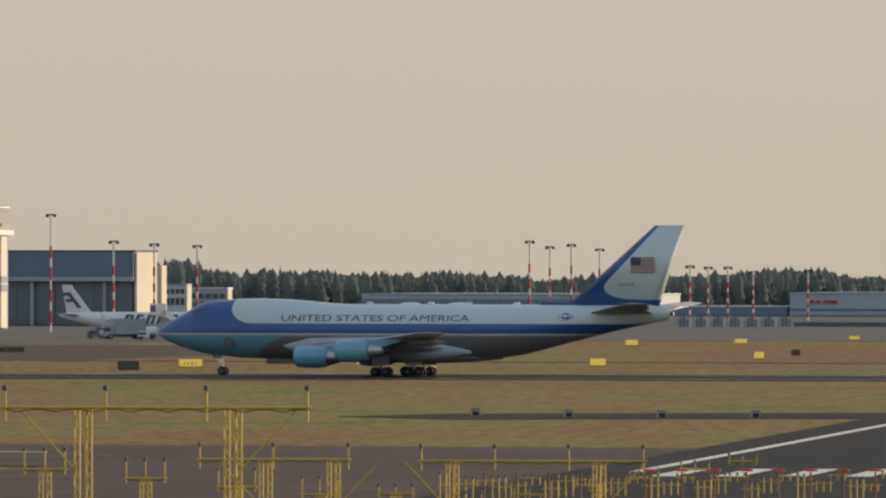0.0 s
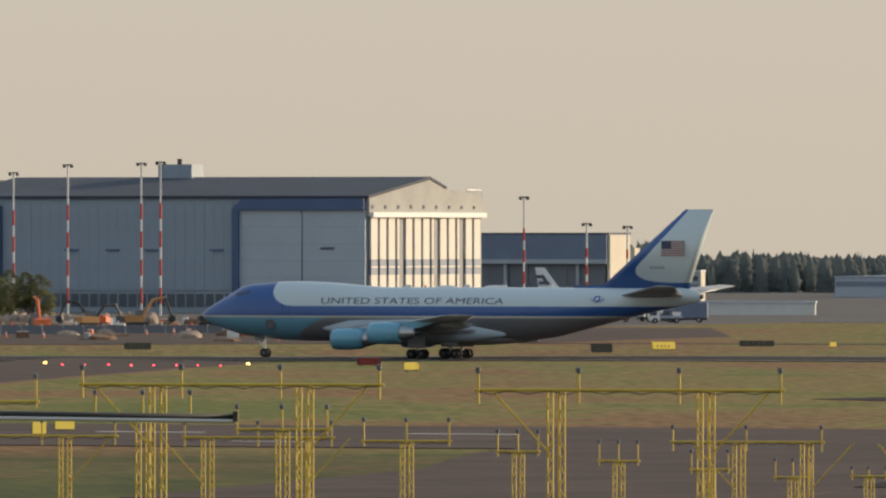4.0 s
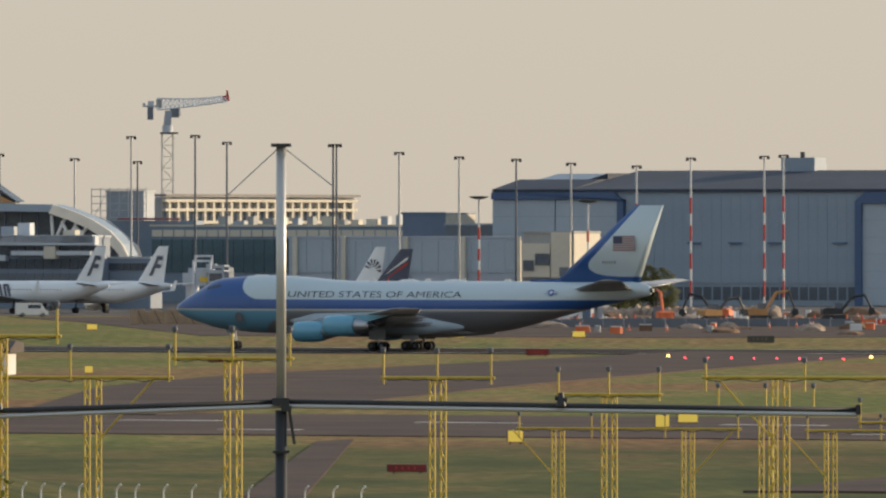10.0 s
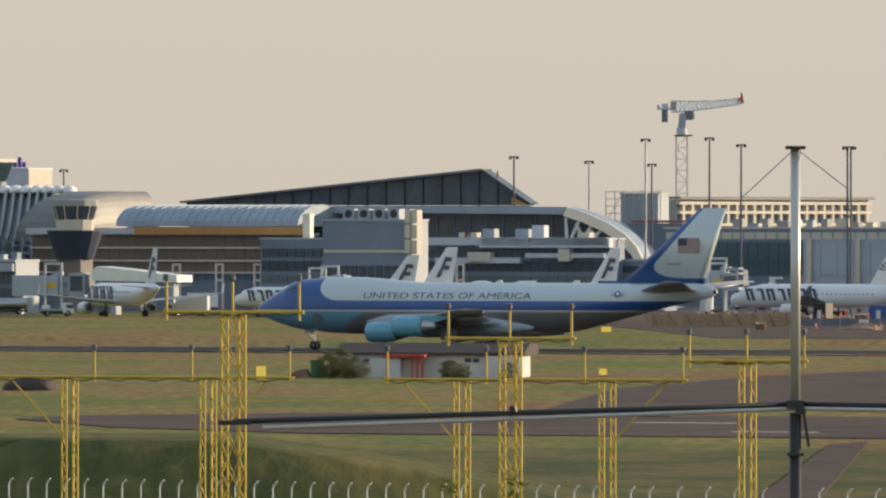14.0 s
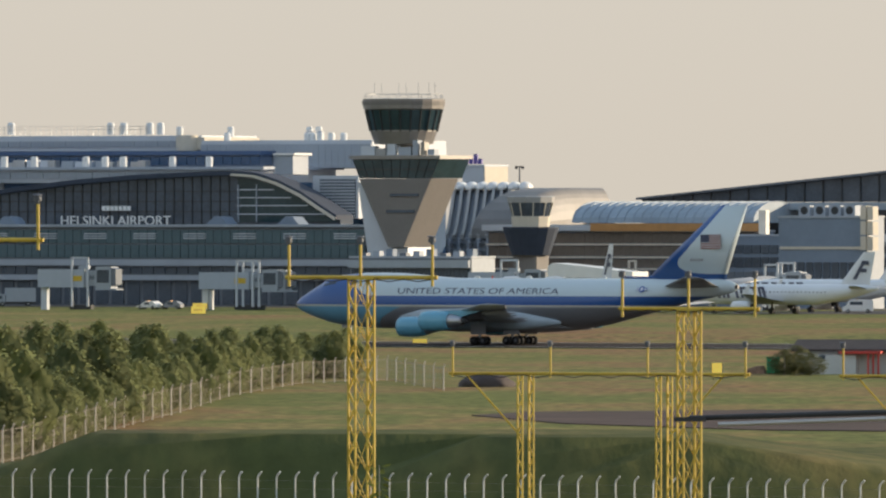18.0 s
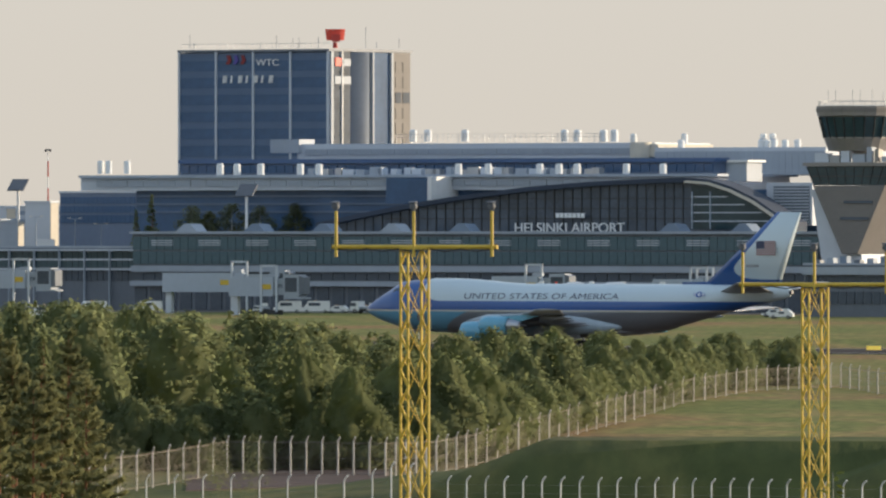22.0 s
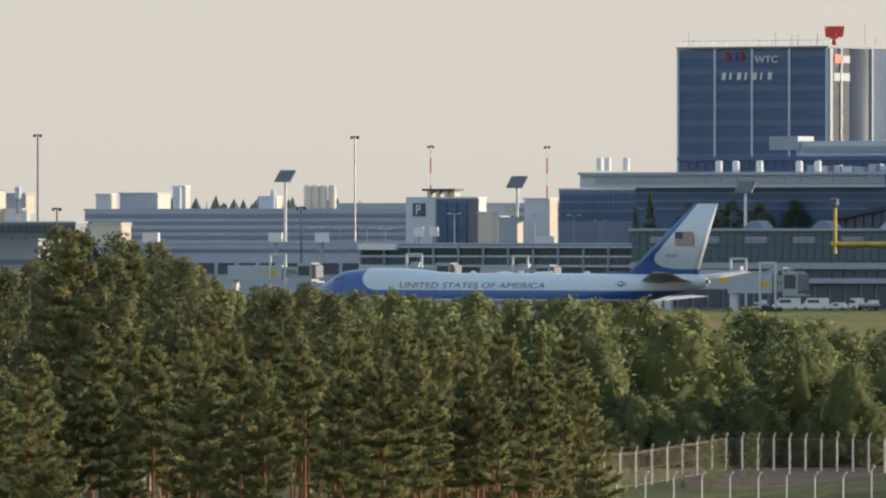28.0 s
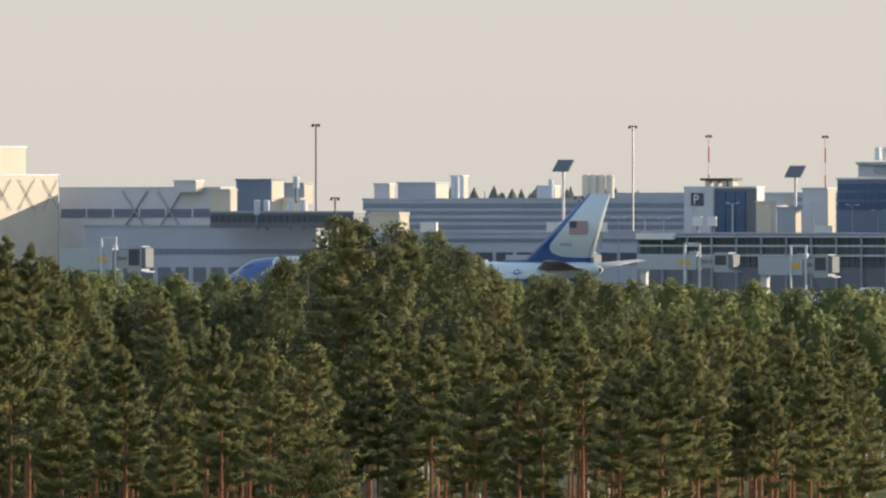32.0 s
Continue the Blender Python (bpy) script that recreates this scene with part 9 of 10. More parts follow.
excavator(9, 1015, 585, 2000, 10, "orange")
excavator(9, 1150, 585, 2010, 5, "dark_metal", 0.85)
excavator(6, 270, 590, 1930, 100, "barrier_orange", 1.1)
excavator(6, 355, 585, 1980, 30, "orange", 0.8)
excavator(9, 945, 580, 1990, 160, "barrier_orange", 0.9)
random.seed(19)
works = [(s, x0, x1, y0, y1, n) for s, x0, x1, y0, y1, n in ((9, 690, 1310, 566, 602, 95), (6, 0, 400, 552, 588, 70), (13, 1180, 1568, 552, 585, 80), (13, 1090, 1170, 562, 584, 8))]
cone, barrier = None, None
for s, x0, x1, y0, y1, n in works:
    for i in range(n):
        d = reach(V(s, random.uniform(y0, y1)))
        p = site(U(s, random.uniform(x0, x1)), d)
        if i % 3 == 0:
            h = random.uniform(0.5, 1.5)
            t = empty("barrier", Matrix.Translation((p.x, p.y, 0.05)) @ pose(0, 0, 0, 0, 0, random.uniform(-50, 10)), "red and white plastic site barrier", "barrier", "site barriers")
            w = random.uniform(0.4, 1.1)
            part("block", boxes((-w, w, -0.25, 0.25, 0, 0.95)), M[random.choice(("barrier_orange", "red", "mast_white", "soil", "concrete"))], t)
            part("rail", boxes((-w, w, -0.05, 0.05, 0.95, 1.1)), M["mast_white"], t)
        elif i % 3 == 1:
            t = empty("traffic_cone", Matrix.Translation((p.x, p.y, 0.05)), "orange traffic cone with a white sleeve", "cone", "traffic cones")
            part("cone", lathe(bmesh.new(), ((0, 0.3), (0.05, 0.3), (0.06, 0.22), (1.0, 0.06)), 8), M["barrier_orange"], t)
            part("sleeve", lathe(bmesh.new(), ((0.5, 0.155), (0.72, 0.12)), 8), M["mast_white"], t)
        else:
            t = empty("spoil_heap", Matrix.Translation((p.x, p.y, 0.0)), "heap of dug earth and broken rock", "heap", "spoil heaps")
            bm = bmesh.new()
            bmesh.ops.create_icosphere(bm, subdivisions=2, radius=1.0)
            sx, sy, sz = random.uniform(1.5, 4.5), random.uniform(1, 2.5), random.uniform(0.5, 1.4)
            for v in bm.verts:
                q = v.co * (1 + 0.35 * noise.noise(v.co * 2.1 + Vector((i, s, 0))))
                v.co = Vector((q.x * sx, q.y * sy, max(-0.05, q.z) * sz))
            part("earth", bm, M[random.choice(("soil", "soil", "stone"))], t)
# site huts, containers and a rock-faced bank
for s, x, y, w, h, m in ((13, 1322, 562, 36, 30, "blue_paint"), (13, 1375, 562, 30, 28, "bright_red"), (13, 1468, 560, 44, 30, "blue_paint"), (13, 1428, 560, 24, 22, "plaster"), (13, 1530, 562, 40, 24, "slate"), (13, 1398, 560, 22, 28, "barrier_orange"), (6, 128, 572, 40, 38, "slate"), (6, 8, 572, 30, 26, "mid_panel"), (13, 1220, 562, 26, 34, "dark_metal"), (6, 375, 568, 40, 16, "slate")):
    d = 2010.0
    p = site(U(s, x), d)
    t = empty("site_container", Matrix.Translation((p.x, p.y, 0.05)) @ pose(0, 0, 0, 0, 0, GRID + random.uniform(-6, 6)), "painted steel site container", "container", "site containers")
    k = d / STEPS
    part("body", boxes((-w * k / 2, w * k / 2, -1.2, 1.2, 0.1, h * k)), M[m], t)
    n = 9
    for i in range(n):
        xx = -w * k / 2 + w * k * (i + 0.5) / n
        part("rib", boxes((xx - 0.06, xx + 0.06, -1.26, -1.2, 0.2, h * k - 0.15)), M[m], t)
    part("door", boxes((-0.4, 0.4, -1.29, -1.265, 0.15, min(2.1, h * k - 0.3))), M["mast_white"], t)
for s, xa, xb, y0, y1, d in ((9, -20, 172, 556, 588, 2060), (13, 1080, 1170, 556, 590, 2062), (6, 170, 480, 545, 562, 2080)):
    fr = Front(U(s, xb), d, GRID + 20)
    xl = fr.x(U(s, xa))
    t = fr.thing("rock_bank", "bank of pale broken rock beside the works", "rock bank", "rock banks")
    zt = fr.z(V(s, y0))
    n = int(-xl / 1.3)
    for i in range(n):
        x = xl + (-xl) * i / n
        bm = bmesh.new()
        bmesh.ops.create_icosphere(bm, subdivisions=2, radius=1.0)
        hgt = max(0.8, zt * random.uniform(0.75, 1.05))
        for v in bm.verts:
            q = v.co * (1 + 0.3 * noise.noise(v.co * 1.9 + Vector((i * 3.1, 0, s))))
            v.co = Vector((q.x * 1.3 + x, q.y * 2.2, max(-0.05, q.z) * hgt))
        part("rock", bm, M["stone"], t)
# lit sheet-pile wall along the dug trench
fr = Front(U(140, 1405), 1935, GRID + 30)
t = fr.thing("sheet_pile_wall", "tan sheet-pile wall along the dug trench", "retaining wall")
xl = fr.x(U(140, 1140))
zt = fr.z(V(140, 552))
n = 40
for i in range(n):
    x = xl + (-xl) * i / n
    w = -xl / n
    part("pile", boxes((x, x + w * 0.93, -0.25 * (i % 2), 0.3, 0, zt * random.uniform(0.86, 1.04))), M["tan_plank"], t)
for i in range(9):
    x = xl + (-xl) * (i + 0.5) / 9
    part("prop", rods(((x, -0.3, zt * 0.85), (x + 0.8, -2.2, 0.1), 0.12)), M["soil"], t)
# red and white fence posts with orange netting along the works
for s, xa, xb, y0, d in ((9, 640, 1300, 588, 1915), (13, 1170, 1600, 583, 1965), (6, -30, 420, 580, 1900)):
    fr = Front(U(s, xb), d, 0)
    xl = fr.x(U(s, xa))
    t = fr.thing("works_fence", "orange netting fence with red and white posts", "fence", "works fences")
    n = int(-xl / 2.4)
    for i in range(n):
        x = xl + (-xl) * (i + random.uniform(-0.2, 0.2)) / n
        h = random.uniform(1.0, 1.9)
        part("post", rods(((x, 0, 0), (x, 0, h), 0.13)), M[("bright_red", "mast_white", "barrier_orange")[i % 3]], t)
        if i % 4 != 3:
            part("netting", boxes((x + 0.1, x - xl / n - 0.1, -0.03, 0.03, 0.25, random.uniform(0.7, 1.15))), M[("barrier_orange", "bright_red", "soil")[i % 3]], t)
# white gate canopy between the parked airliners
fr = Front(U(140, 322), 2190)
t = fr.thing("gate_canopy", "white rounded passenger gate canopy", "canopy")
P = lambda x, y: (fr.x(U(140, x)), fr.z(V(140, y)))
part("hood", slab(bmesh.new(), [P(172, 497), P(172, 478), P(180, 472), P(240, 478), P(300, 486), P(322, 487), P(322, 500)], -2, 4), M["white"], t)
part("leg", boxes((fr.x(U(140, 200)), fr.x(U(140, 210)), -1, 1, 0, P(200, 498)[1])), M["mid_panel"], t)
part("leg", boxes((fr.x(U(140, 300)), fr.x(U(140, 312)), -1, 1, 0, P(300, 499)[1])), M["mid_panel"], t)
# dark mesh screen along the works
for s, xa, xb, y, d in ((6, -20, 420, 590, 1860), (13, 1180, 1568, 590, 1930), (9, 700, 1180, 603, 1880)):
    fr = Front(U(s, xb), d, GRID + 14)
    xl = fr.x(U(s, xa))
    t = fr.thing("site_fence", "dark mesh site fence with thin posts", "fence", "site fences")
    n = int(-xl / 3.2)
    for i in range(n + 1):
        x = xl + (-xl) * i / n
        part("post", boxes((x - 0.05, x + 0.05, -0.05, 0.05, 0, 1.5)), M["steel"], t)
        if i < n:
            part("mesh_panel", boxes((x + 0.06, x + (-xl) / n - 0.06, -0.015, 0.015, 0.12, 1.3)), M["dark_panel"], t)

# ---- trees ----
def unit(v):
    return v / (np.linalg.norm(v, axis=1)[:, None] + 1e-9)


def sprays(rng, c, out, size, slim, along=None, loose=0.45, even=0.25):
    """Small bent leaf sprays, two quads each, at the places c, lying across the directions out; returns verts, faces and soft normals."""
    k = len(c)
    n = unit(out + rng.normal(size=(k, 3)) * loose)
    u = rng.normal(size=(k, 3)) if along is None else along + rng.normal(size=(k, 3)) * 0.4
    u = unit(u - n * (u * n).sum(axis=1)[:, None])
    w = np.cross(n, u) * slim
    s = size[:, None]
    u, w, bend = u * s, w * s, n * s * 0.25
    v = np.stack((c - u - w * 0.35, c - u + w * 0.35, c + bend + w * 0.55, c + bend - w * 0.55, c + u + w * 0.2, c + u - w * 0.2), 1).reshape(-1, 3)
    base = np.arange(k)[:, None] * 6
    f = np.concatenate((base + np.array((0, 3, 2, 1)), base + np.array((3, 5, 4, 2))), 1).reshape(-1, 4)
    soft = np.repeat(unit(unit(out) + rng.normal(size=(k, 3)) * even), 6, axis=0)
    return v, f, soft


def conifer(rng, h, n, start, width, gap, rise, fall):
    """Boughs in yearly whorls with gaps between, each a flat fan of needles; returns places, outward ways, bough ways and the boughs."""
    boughs, z = [], h * start
    while z < h * 0.985:
        f = (z - h * start) / (h * (1 - start))
        full = width * min(1.0, 0.62 + 2.2 * f) * (1 - f) ** fall + 0.1
        turn = rng.uniform(0, 6.28)
        count = int(rng.integers(5, 8))
        for i in range(count):
            if rng.uniform() < 0.16:
                continue
            boughs.append((turn + 6.283 * i / count + rng.normal() * 0.25, z + rng.normal() * 0.06, full * rng.uniform(0.55, 1.2), rise + 0.45 * f + rng.normal() * 0.08))
        z += gap * rng.uniform(0.75, 1.3) * (1 - 0.45 * f)
    q = np.array(boughs)
    weight = q[:, 2] ** 1.5 + 0.05
    k = rng.choice(len(q), n, p=weight / weight.sum())
    a, z, r, up = q[k].T
    t = rng.uniform(0.16, 1.0, n) ** 0.65
    side = rng.normal(size=n) * 0.17 * r * (1.25 - 0.7 * t)
    ca, sa = np.cos(a), np.sin(a)
    c = np.stack((ca * r * t - sa * side, sa * r * t + ca * side, z + r * t * up + (r * t) ** 2 * 0.06 + rng.normal(size=n) * 0.05), 1)
    out = np.stack((ca * 0.62, sa * 0.62, np.full(n, 0.7)), 1)
    along = np.stack((ca, sa, up + 0.3), 1)
    tip = max(20, n // 120)
    c[:tip] = np.stack((rng.normal(size=tip) * 0.05, rng.normal(size=tip) * 0.05, h * rng.uniform(0.94, 1.0, tip)), 1)
    return c, out, along, boughs


def broadleaf(rng, h, n, start, width, clumps=46):
    """Leaves on the outer side of many uneven clumps that fill an egg-shaped crown."""
    q = []
    for i in range(clumps):
        f = (i + rng.uniform(0, 1)) / clumps
        full = width * (0.55 + 1.5 * f if f < 0.3 else (1.0 - ((f - 0.3) / 0.7) ** 2.2) ** 0.75)
        a, t = i * 2.4 + rng.uniform(-0.8, 0.8), rng.uniform(0.35, 1.0) ** 0.6 * rng.uniform(0.75, 1.1)
        r = width * rng.uniform(0.2, 0.4) * (1.1 - 0.5 * f)
        q.append((math.cos(a) * full * t * 0.85, math.sin(a) * full * t * 0.85, h * (start + (0.97 - start) * f), r))
    q = np.array(q)
    weight = q[:, 3] ** 2
    k = rng.choice(len(q), n, p=weight / weight.sum())
    d = unit(rng.normal(size=(n, 3)) + unit(q[k][:, :3] * np.array((1.0, 1.0, 0.0)) + np.array((0, 0, 0.4))) * 0.5)
    t = q[k][:, 3:4] * rng.uniform(0.5, 1.35, (n, 1))
    c = q[k][:, :3] + d * t * np.array((1.0, 1.0, 0.85))
    axis = unit(c * np.array((1.0, 1.0, 0.0)) + np.array((0, 0, 0.35 * width)))
    out = d * 0.75 + axis * 0.5 + np.array((0, 0, 0.25))
    return c, out, None, [(math.atan2(y, x), z * 0.86, math.hypot(x, y), 0.35) for x, y, z, r in q]


def lumpy_crown(rng, h, n, start, width, rings=13, around=15):
    """A dense broadleaf crown: an uneven lobed body with small sprays standing out of it; returns verts, faces and soft normals of the body, then places and ways for sprays."""
    turn, wave, lobes = rng.uniform(0, 6.28, 6), rng.uniform(4, 9, 3), rng.uniform(0.6, 1.3, 3)

    def skin(f, a):
        full = width * np.where(f < 0.3, 0.5 + 1.67 * f, np.clip(1.0 - ((f - 0.3) / 0.7) ** 1.9, 0.0, 1.0) ** 0.72)
        full = full * (0.84 + 0.15 * lobes[0] * np.sin(3 * a + wave[0] * f + turn[0]) + 0.12 * lobes[1] * np.sin(5 * a - wave[1] * f + turn[1]) + 0.11 * lobes[2] * np.sin(2 * a + 15 * f + turn[2]) + 0.06 * np.sin(9 * a + 21 * f + turn[3]))
        return np.stack((np.cos(a) * full + 0.2 * np.sin(5 * f + turn[4]), np.sin(a) * full + 0.2 * np.sin(4 * f + turn[5]), h * (start + (1 - start) * f)), -1)

    def outward(f, a):
        e = 0.02
        along, up = skin(f, a + e) - skin(f, a - e), skin(np.clip(f + e, 0, 1), a) - skin(np.clip(f - e, 0, 1), a)
        return unit(unit(np.cross(along, up)) + np.array((0, 0, 0.12)))
    f, a = (g.ravel() for g in np.meshgrid(np.linspace(0.0, 0.985, rings), np.arange(around) * 2 * np.pi / around, indexing="ij"))
    k = np.arange((rings - 1) * around)
    i, j = k // around, k % around
    quads = np.stack((i * around + j, i * around + (j + 1) % around, (i + 1) * around + (j + 1) % around, (i + 1) * around + j), 1)
    fs, as_ = rng.uniform(0.02, 1.0, n) ** 0.85, rng.uniform(0, 6.283, n)
    c, out = skin(fs, as_), outward(fs, as_)
    return skin(f, a), quads, outward(f, a), c + out * rng.uniform(-0.08, 0.22, (n, 1)), out


def tiered_cone(rng, h, width, fall, rings=13, around=9):
    """A distant conifer: ragged tiers narrowing to a tip."""
    f, a = (g.ravel() for g in np.meshgrid(np.linspace(0.0, 1.0, rings), np.arange(around) * 2 * np.pi / around, indexing="ij"))
    tier = np.where(np.arange(rings * around) // around % 2 == 0, 1.15, 0.8)
    r = width * (1 - f) ** fall * tier * rng.uniform(0.75, 1.25, len(f)) + 0.03
    v = np.stack((np.cos(a) * r, np.sin(a) * r, h * f), 1)
    k = np.arange((rings - 1) * around)
    i, j = k // around, k % around
    quads = np.stack((i * around + j, i * around + (j + 1) % around, (i + 1) * around + (j + 1) % around, (i + 1) * around + j), 1)
    return v, quads, unit(np.stack((np.cos(a), np.sin(a), np.full(len(f), 0.45)), 1) + rng.normal(size=v.shape) * 0.2)


def trunk_mesh(h, r, boughs, start, lean=0.0):
    bm = bmesh.new()
    pts = [(lean * math.sin(2.2 * i / 6), lean * 0.6 * math.sin(1.3 * i / 6 + 1), h * 0.97 * i / 6) for i in range(7)]
    for i in range(6):
        rod(bm, pts[i], pts[i + 1], r * (1 - 0.15 * i), r * (1 - 0.15 * (i + 1)), n=7, cap=False)
    for a, z, l, rise in boughs[::2]:
        if z < h * 0.95:
            rod(bm, (0, 0, z - 0.03), (math.cos(a) * l * 0.85, math.sin(a) * l * 0.85, z + l * 0.85 * rise), r * 0.2, r * 0.05, n=4, cap=False)
    for i in range(9):  # dead stubs below the crown
        a, z = i * 2.4, h * start * (0.5 + 0.06 * i)
        rod(bm, (0, 0, z), (math.cos(a) * 0.8, math.sin(a) * 0.8, z - 0.05), r * 0.14, r * 0.05, n=3, cap=False)
    return bm


def leaf_mesh(name, v, f, soft, leaf):
    me = bpy.data.meshes.new(name)
    me.vertices.add(len(v))
    me.vertices.foreach_set("co", v.ravel())
    me.loops.add(f.size)
    me.loops.foreach_set("vertex_index", f.ravel())
    me.polygons.add(len(f))
    me.polygons.foreach_set("loop_start", np.arange(len(f)) * 4)
    me.polygons.foreach_set("use_smooth", np.ones(len(f), dtype=bool))
    me.update(calc_edges=True)
    me.normals_split_custom_set_from_vertices(soft)
    me.materials.append(leaf)
    return me


def tree_kind(name, label, kind, h, seed, n, start, width, size, bark, leaf):
    """One tree: an Empty with a trunk and a crown; made once, then copied."""
    rng = np.random.default_rng(seed)
    if kind == "broad":
        c, out, along, boughs = broadleaf(rng, h, n, start, width, 60)
    elif kind == "pine":
        c, out, along, boughs = conifer(rng, h, n, start, width, 0.55, 0.12, 0.72)
    else:
        c, out, along, boughs = conifer(rng, h, n, start, width, 0.42, -0.22, 0.95)
    t = empty(name, Matrix.Translation((0, -400 - seed * 6, 0)), label, "tree", "trees of the near wood")
    part("trunk", trunk_mesh(h, 0.0105 * h + 0.02, boughs, start, 0.12), bark, t)
    v, f, soft = sprays(rng, c, out, rng.uniform(0.6, 1.25, len(c)) * size, {"pine": 0.38, "spruce": 0.5, "broad": 0.85}[kind], along, even=0.35)
    ob = new("crown", leaf_mesh("crown", v, f, soft, leaf))
    ob.parent = t
    return t


PINE_LABEL = "tall pine with reddish trunk and dark layered crown"
SPRUCE_LABEL = "dark narrow spruce with drooping boughs"
BIRCH_LABEL = "slender birch with light green leaves"
KINDS = [tree_kind("pine_tree", PINE_LABEL, "pine", 12.0, 1, 8500, 0.56, 1.75, 0.12, M["bark_pine"], M["leaf_pine"]),
         tree_kind("pine_tree", PINE_LABEL, "pine", 12.0, 2, 7500, 0.63, 1.45, 0.12, M["bark_pine"], M["leaf_pine"]),
         tree_kind("pine_tree", PINE_LABEL, "pine", 12.0, 3, 9500, 0.46, 2.0, 0.12, M["bark_pine"], M["leaf_pine"]),
         tree_kind("spruce_tree", SPRUCE_LABEL, "spruce", 12.0, 4, 9000, 0.22, 1.5, 0.11, M["bark_pine"], M["leaf_spruce"]),
         tree_kind("spruce_tree", SPRUCE_LABEL, "spruce", 12.0, 5, 9000, 0.28, 1.35, 0.11, M["bark_pine"], M["leaf_spruce"]),
         tree_kind("birch_tree", BIRCH_LABEL, "broad", 12.0, 6, 8500, 0.26, 1.9, 0.1, M["bark_birch"], M["leaf_birch"]),
         tree_kind("birch_tree", BIRCH_LABEL, "broad", 12.0, 7, 8000, 0.34, 1.6, 0.1, M["bark_birch"], M["leaf_birch"]),
         tree_kind("birch_tree", BIRCH_LABEL, "broad", 12.0, 8, 11000, 0.1, 2.6, 0.1, M["bark_birch"], M["leaf_birch"])]
used_kinds = [False] * len(KINDS)


def plant(i, p, h, turn, broad=1.0):
    m = Matrix.Translation((p.x, p.y, bumpy(p.x, p.y) - 0.05)) @ pose(0, 0, 0, 0, 0, turn)
    s = h / 12.0
    w = s * random.uniform(0.75, 1.05) if i < 5 else s * random.uniform(0.9, 1.15)
    if not used_kinds[i]:
        used_kinds[i] = True
        t = KINDS[i]
        t.matrix_world = m
    else:
        t = copy_thing(KINDS[i], m)
    t.scale = (w * broad, w * broad, s)


def between(table, u):
    for (u0, v0), (u1, v1) in zip(table, table[1:]):
        if u <= u1:
            return v0 + (v1 - v0) * max(0.0, (u - u0) / (u1 - u0))
    return table[-1][1]


# sights of the tree tops by bearing
NEAR_TOPS = ((-6500, 470), (-5819, 470), (-5734, 500), (-5634, 548), (-5404, 575), (-5348, 545), (-5325, 470), (-5290, 436), (-5234, 424), (-5134, 440), (-5034, 452), (-4976, 500), (-4930, 570), (-4905, 552), (-4850, 525), (-4780, 528), (-4720, 572), (-4634, 600), (-4430, 632), (-4350, 700))
MID_TOPS = ((-6500, 540), (-4937, 556), (-4637, 563), (-4337, 573), (-4037, 592), (-3737, 632), (-3437, 618), (-3337, 636), (-3160, 624), (-3070, 655))
FENCE_D = ((-6500, 800), (-4217, 790), (-3777, 790), (-3617, 826), (-3561, 858), (-3421, 965), (-3251, 1120), (-3121, 1215), (-2990, 1240))
random.seed(11)
near_count = 0
for row_d in (432, 455, 480, 508, 540, 575, 615, 650, 690):
    u = -6480.0
    while u < -4360:
        u += random.uniform(36, 80) * 500 / row_d * (0.8 if row_d > 600 else 1.0)
        d = row_d + random.uniform(-13, 13)
        if row_d > 600:
            top = between(NEAR_TOPS, u) + 75 * random.random() ** 1.4
            kind = random.choice((5, 6, 7, 6, 5, 0)) if -5380 < u < -4960 or -4910 < u < -4720 else random.choice((0, 3, 2, 5, 1, 7))
        else:
            # the nearer rows stay lower and are mostly pine
            top = 604 + (575 - row_d) * 0.12 + 135 * random.random() ** 1.2
            kind = random.choice((0, 1, 2, 0, 1, 2, 1, 3, 4)) if row_d > 470 else random.choice((0, 1, 1, 1, 2))
        h = lift(top, d)
        if h < 3.5 or (u > -4420 and row_d > 560):
            continue
        plant(kind, site(u, d), min(h, 17.5), random.uniform(0, 360))
        near_count += 1
# the one big pine that stands out at the wood's edge, and shrubs beside it
plant(0, site(-4438, 470), lift(628, 470), 40)
plant(2, site(-4560, 455), lift(660, 455), 130)


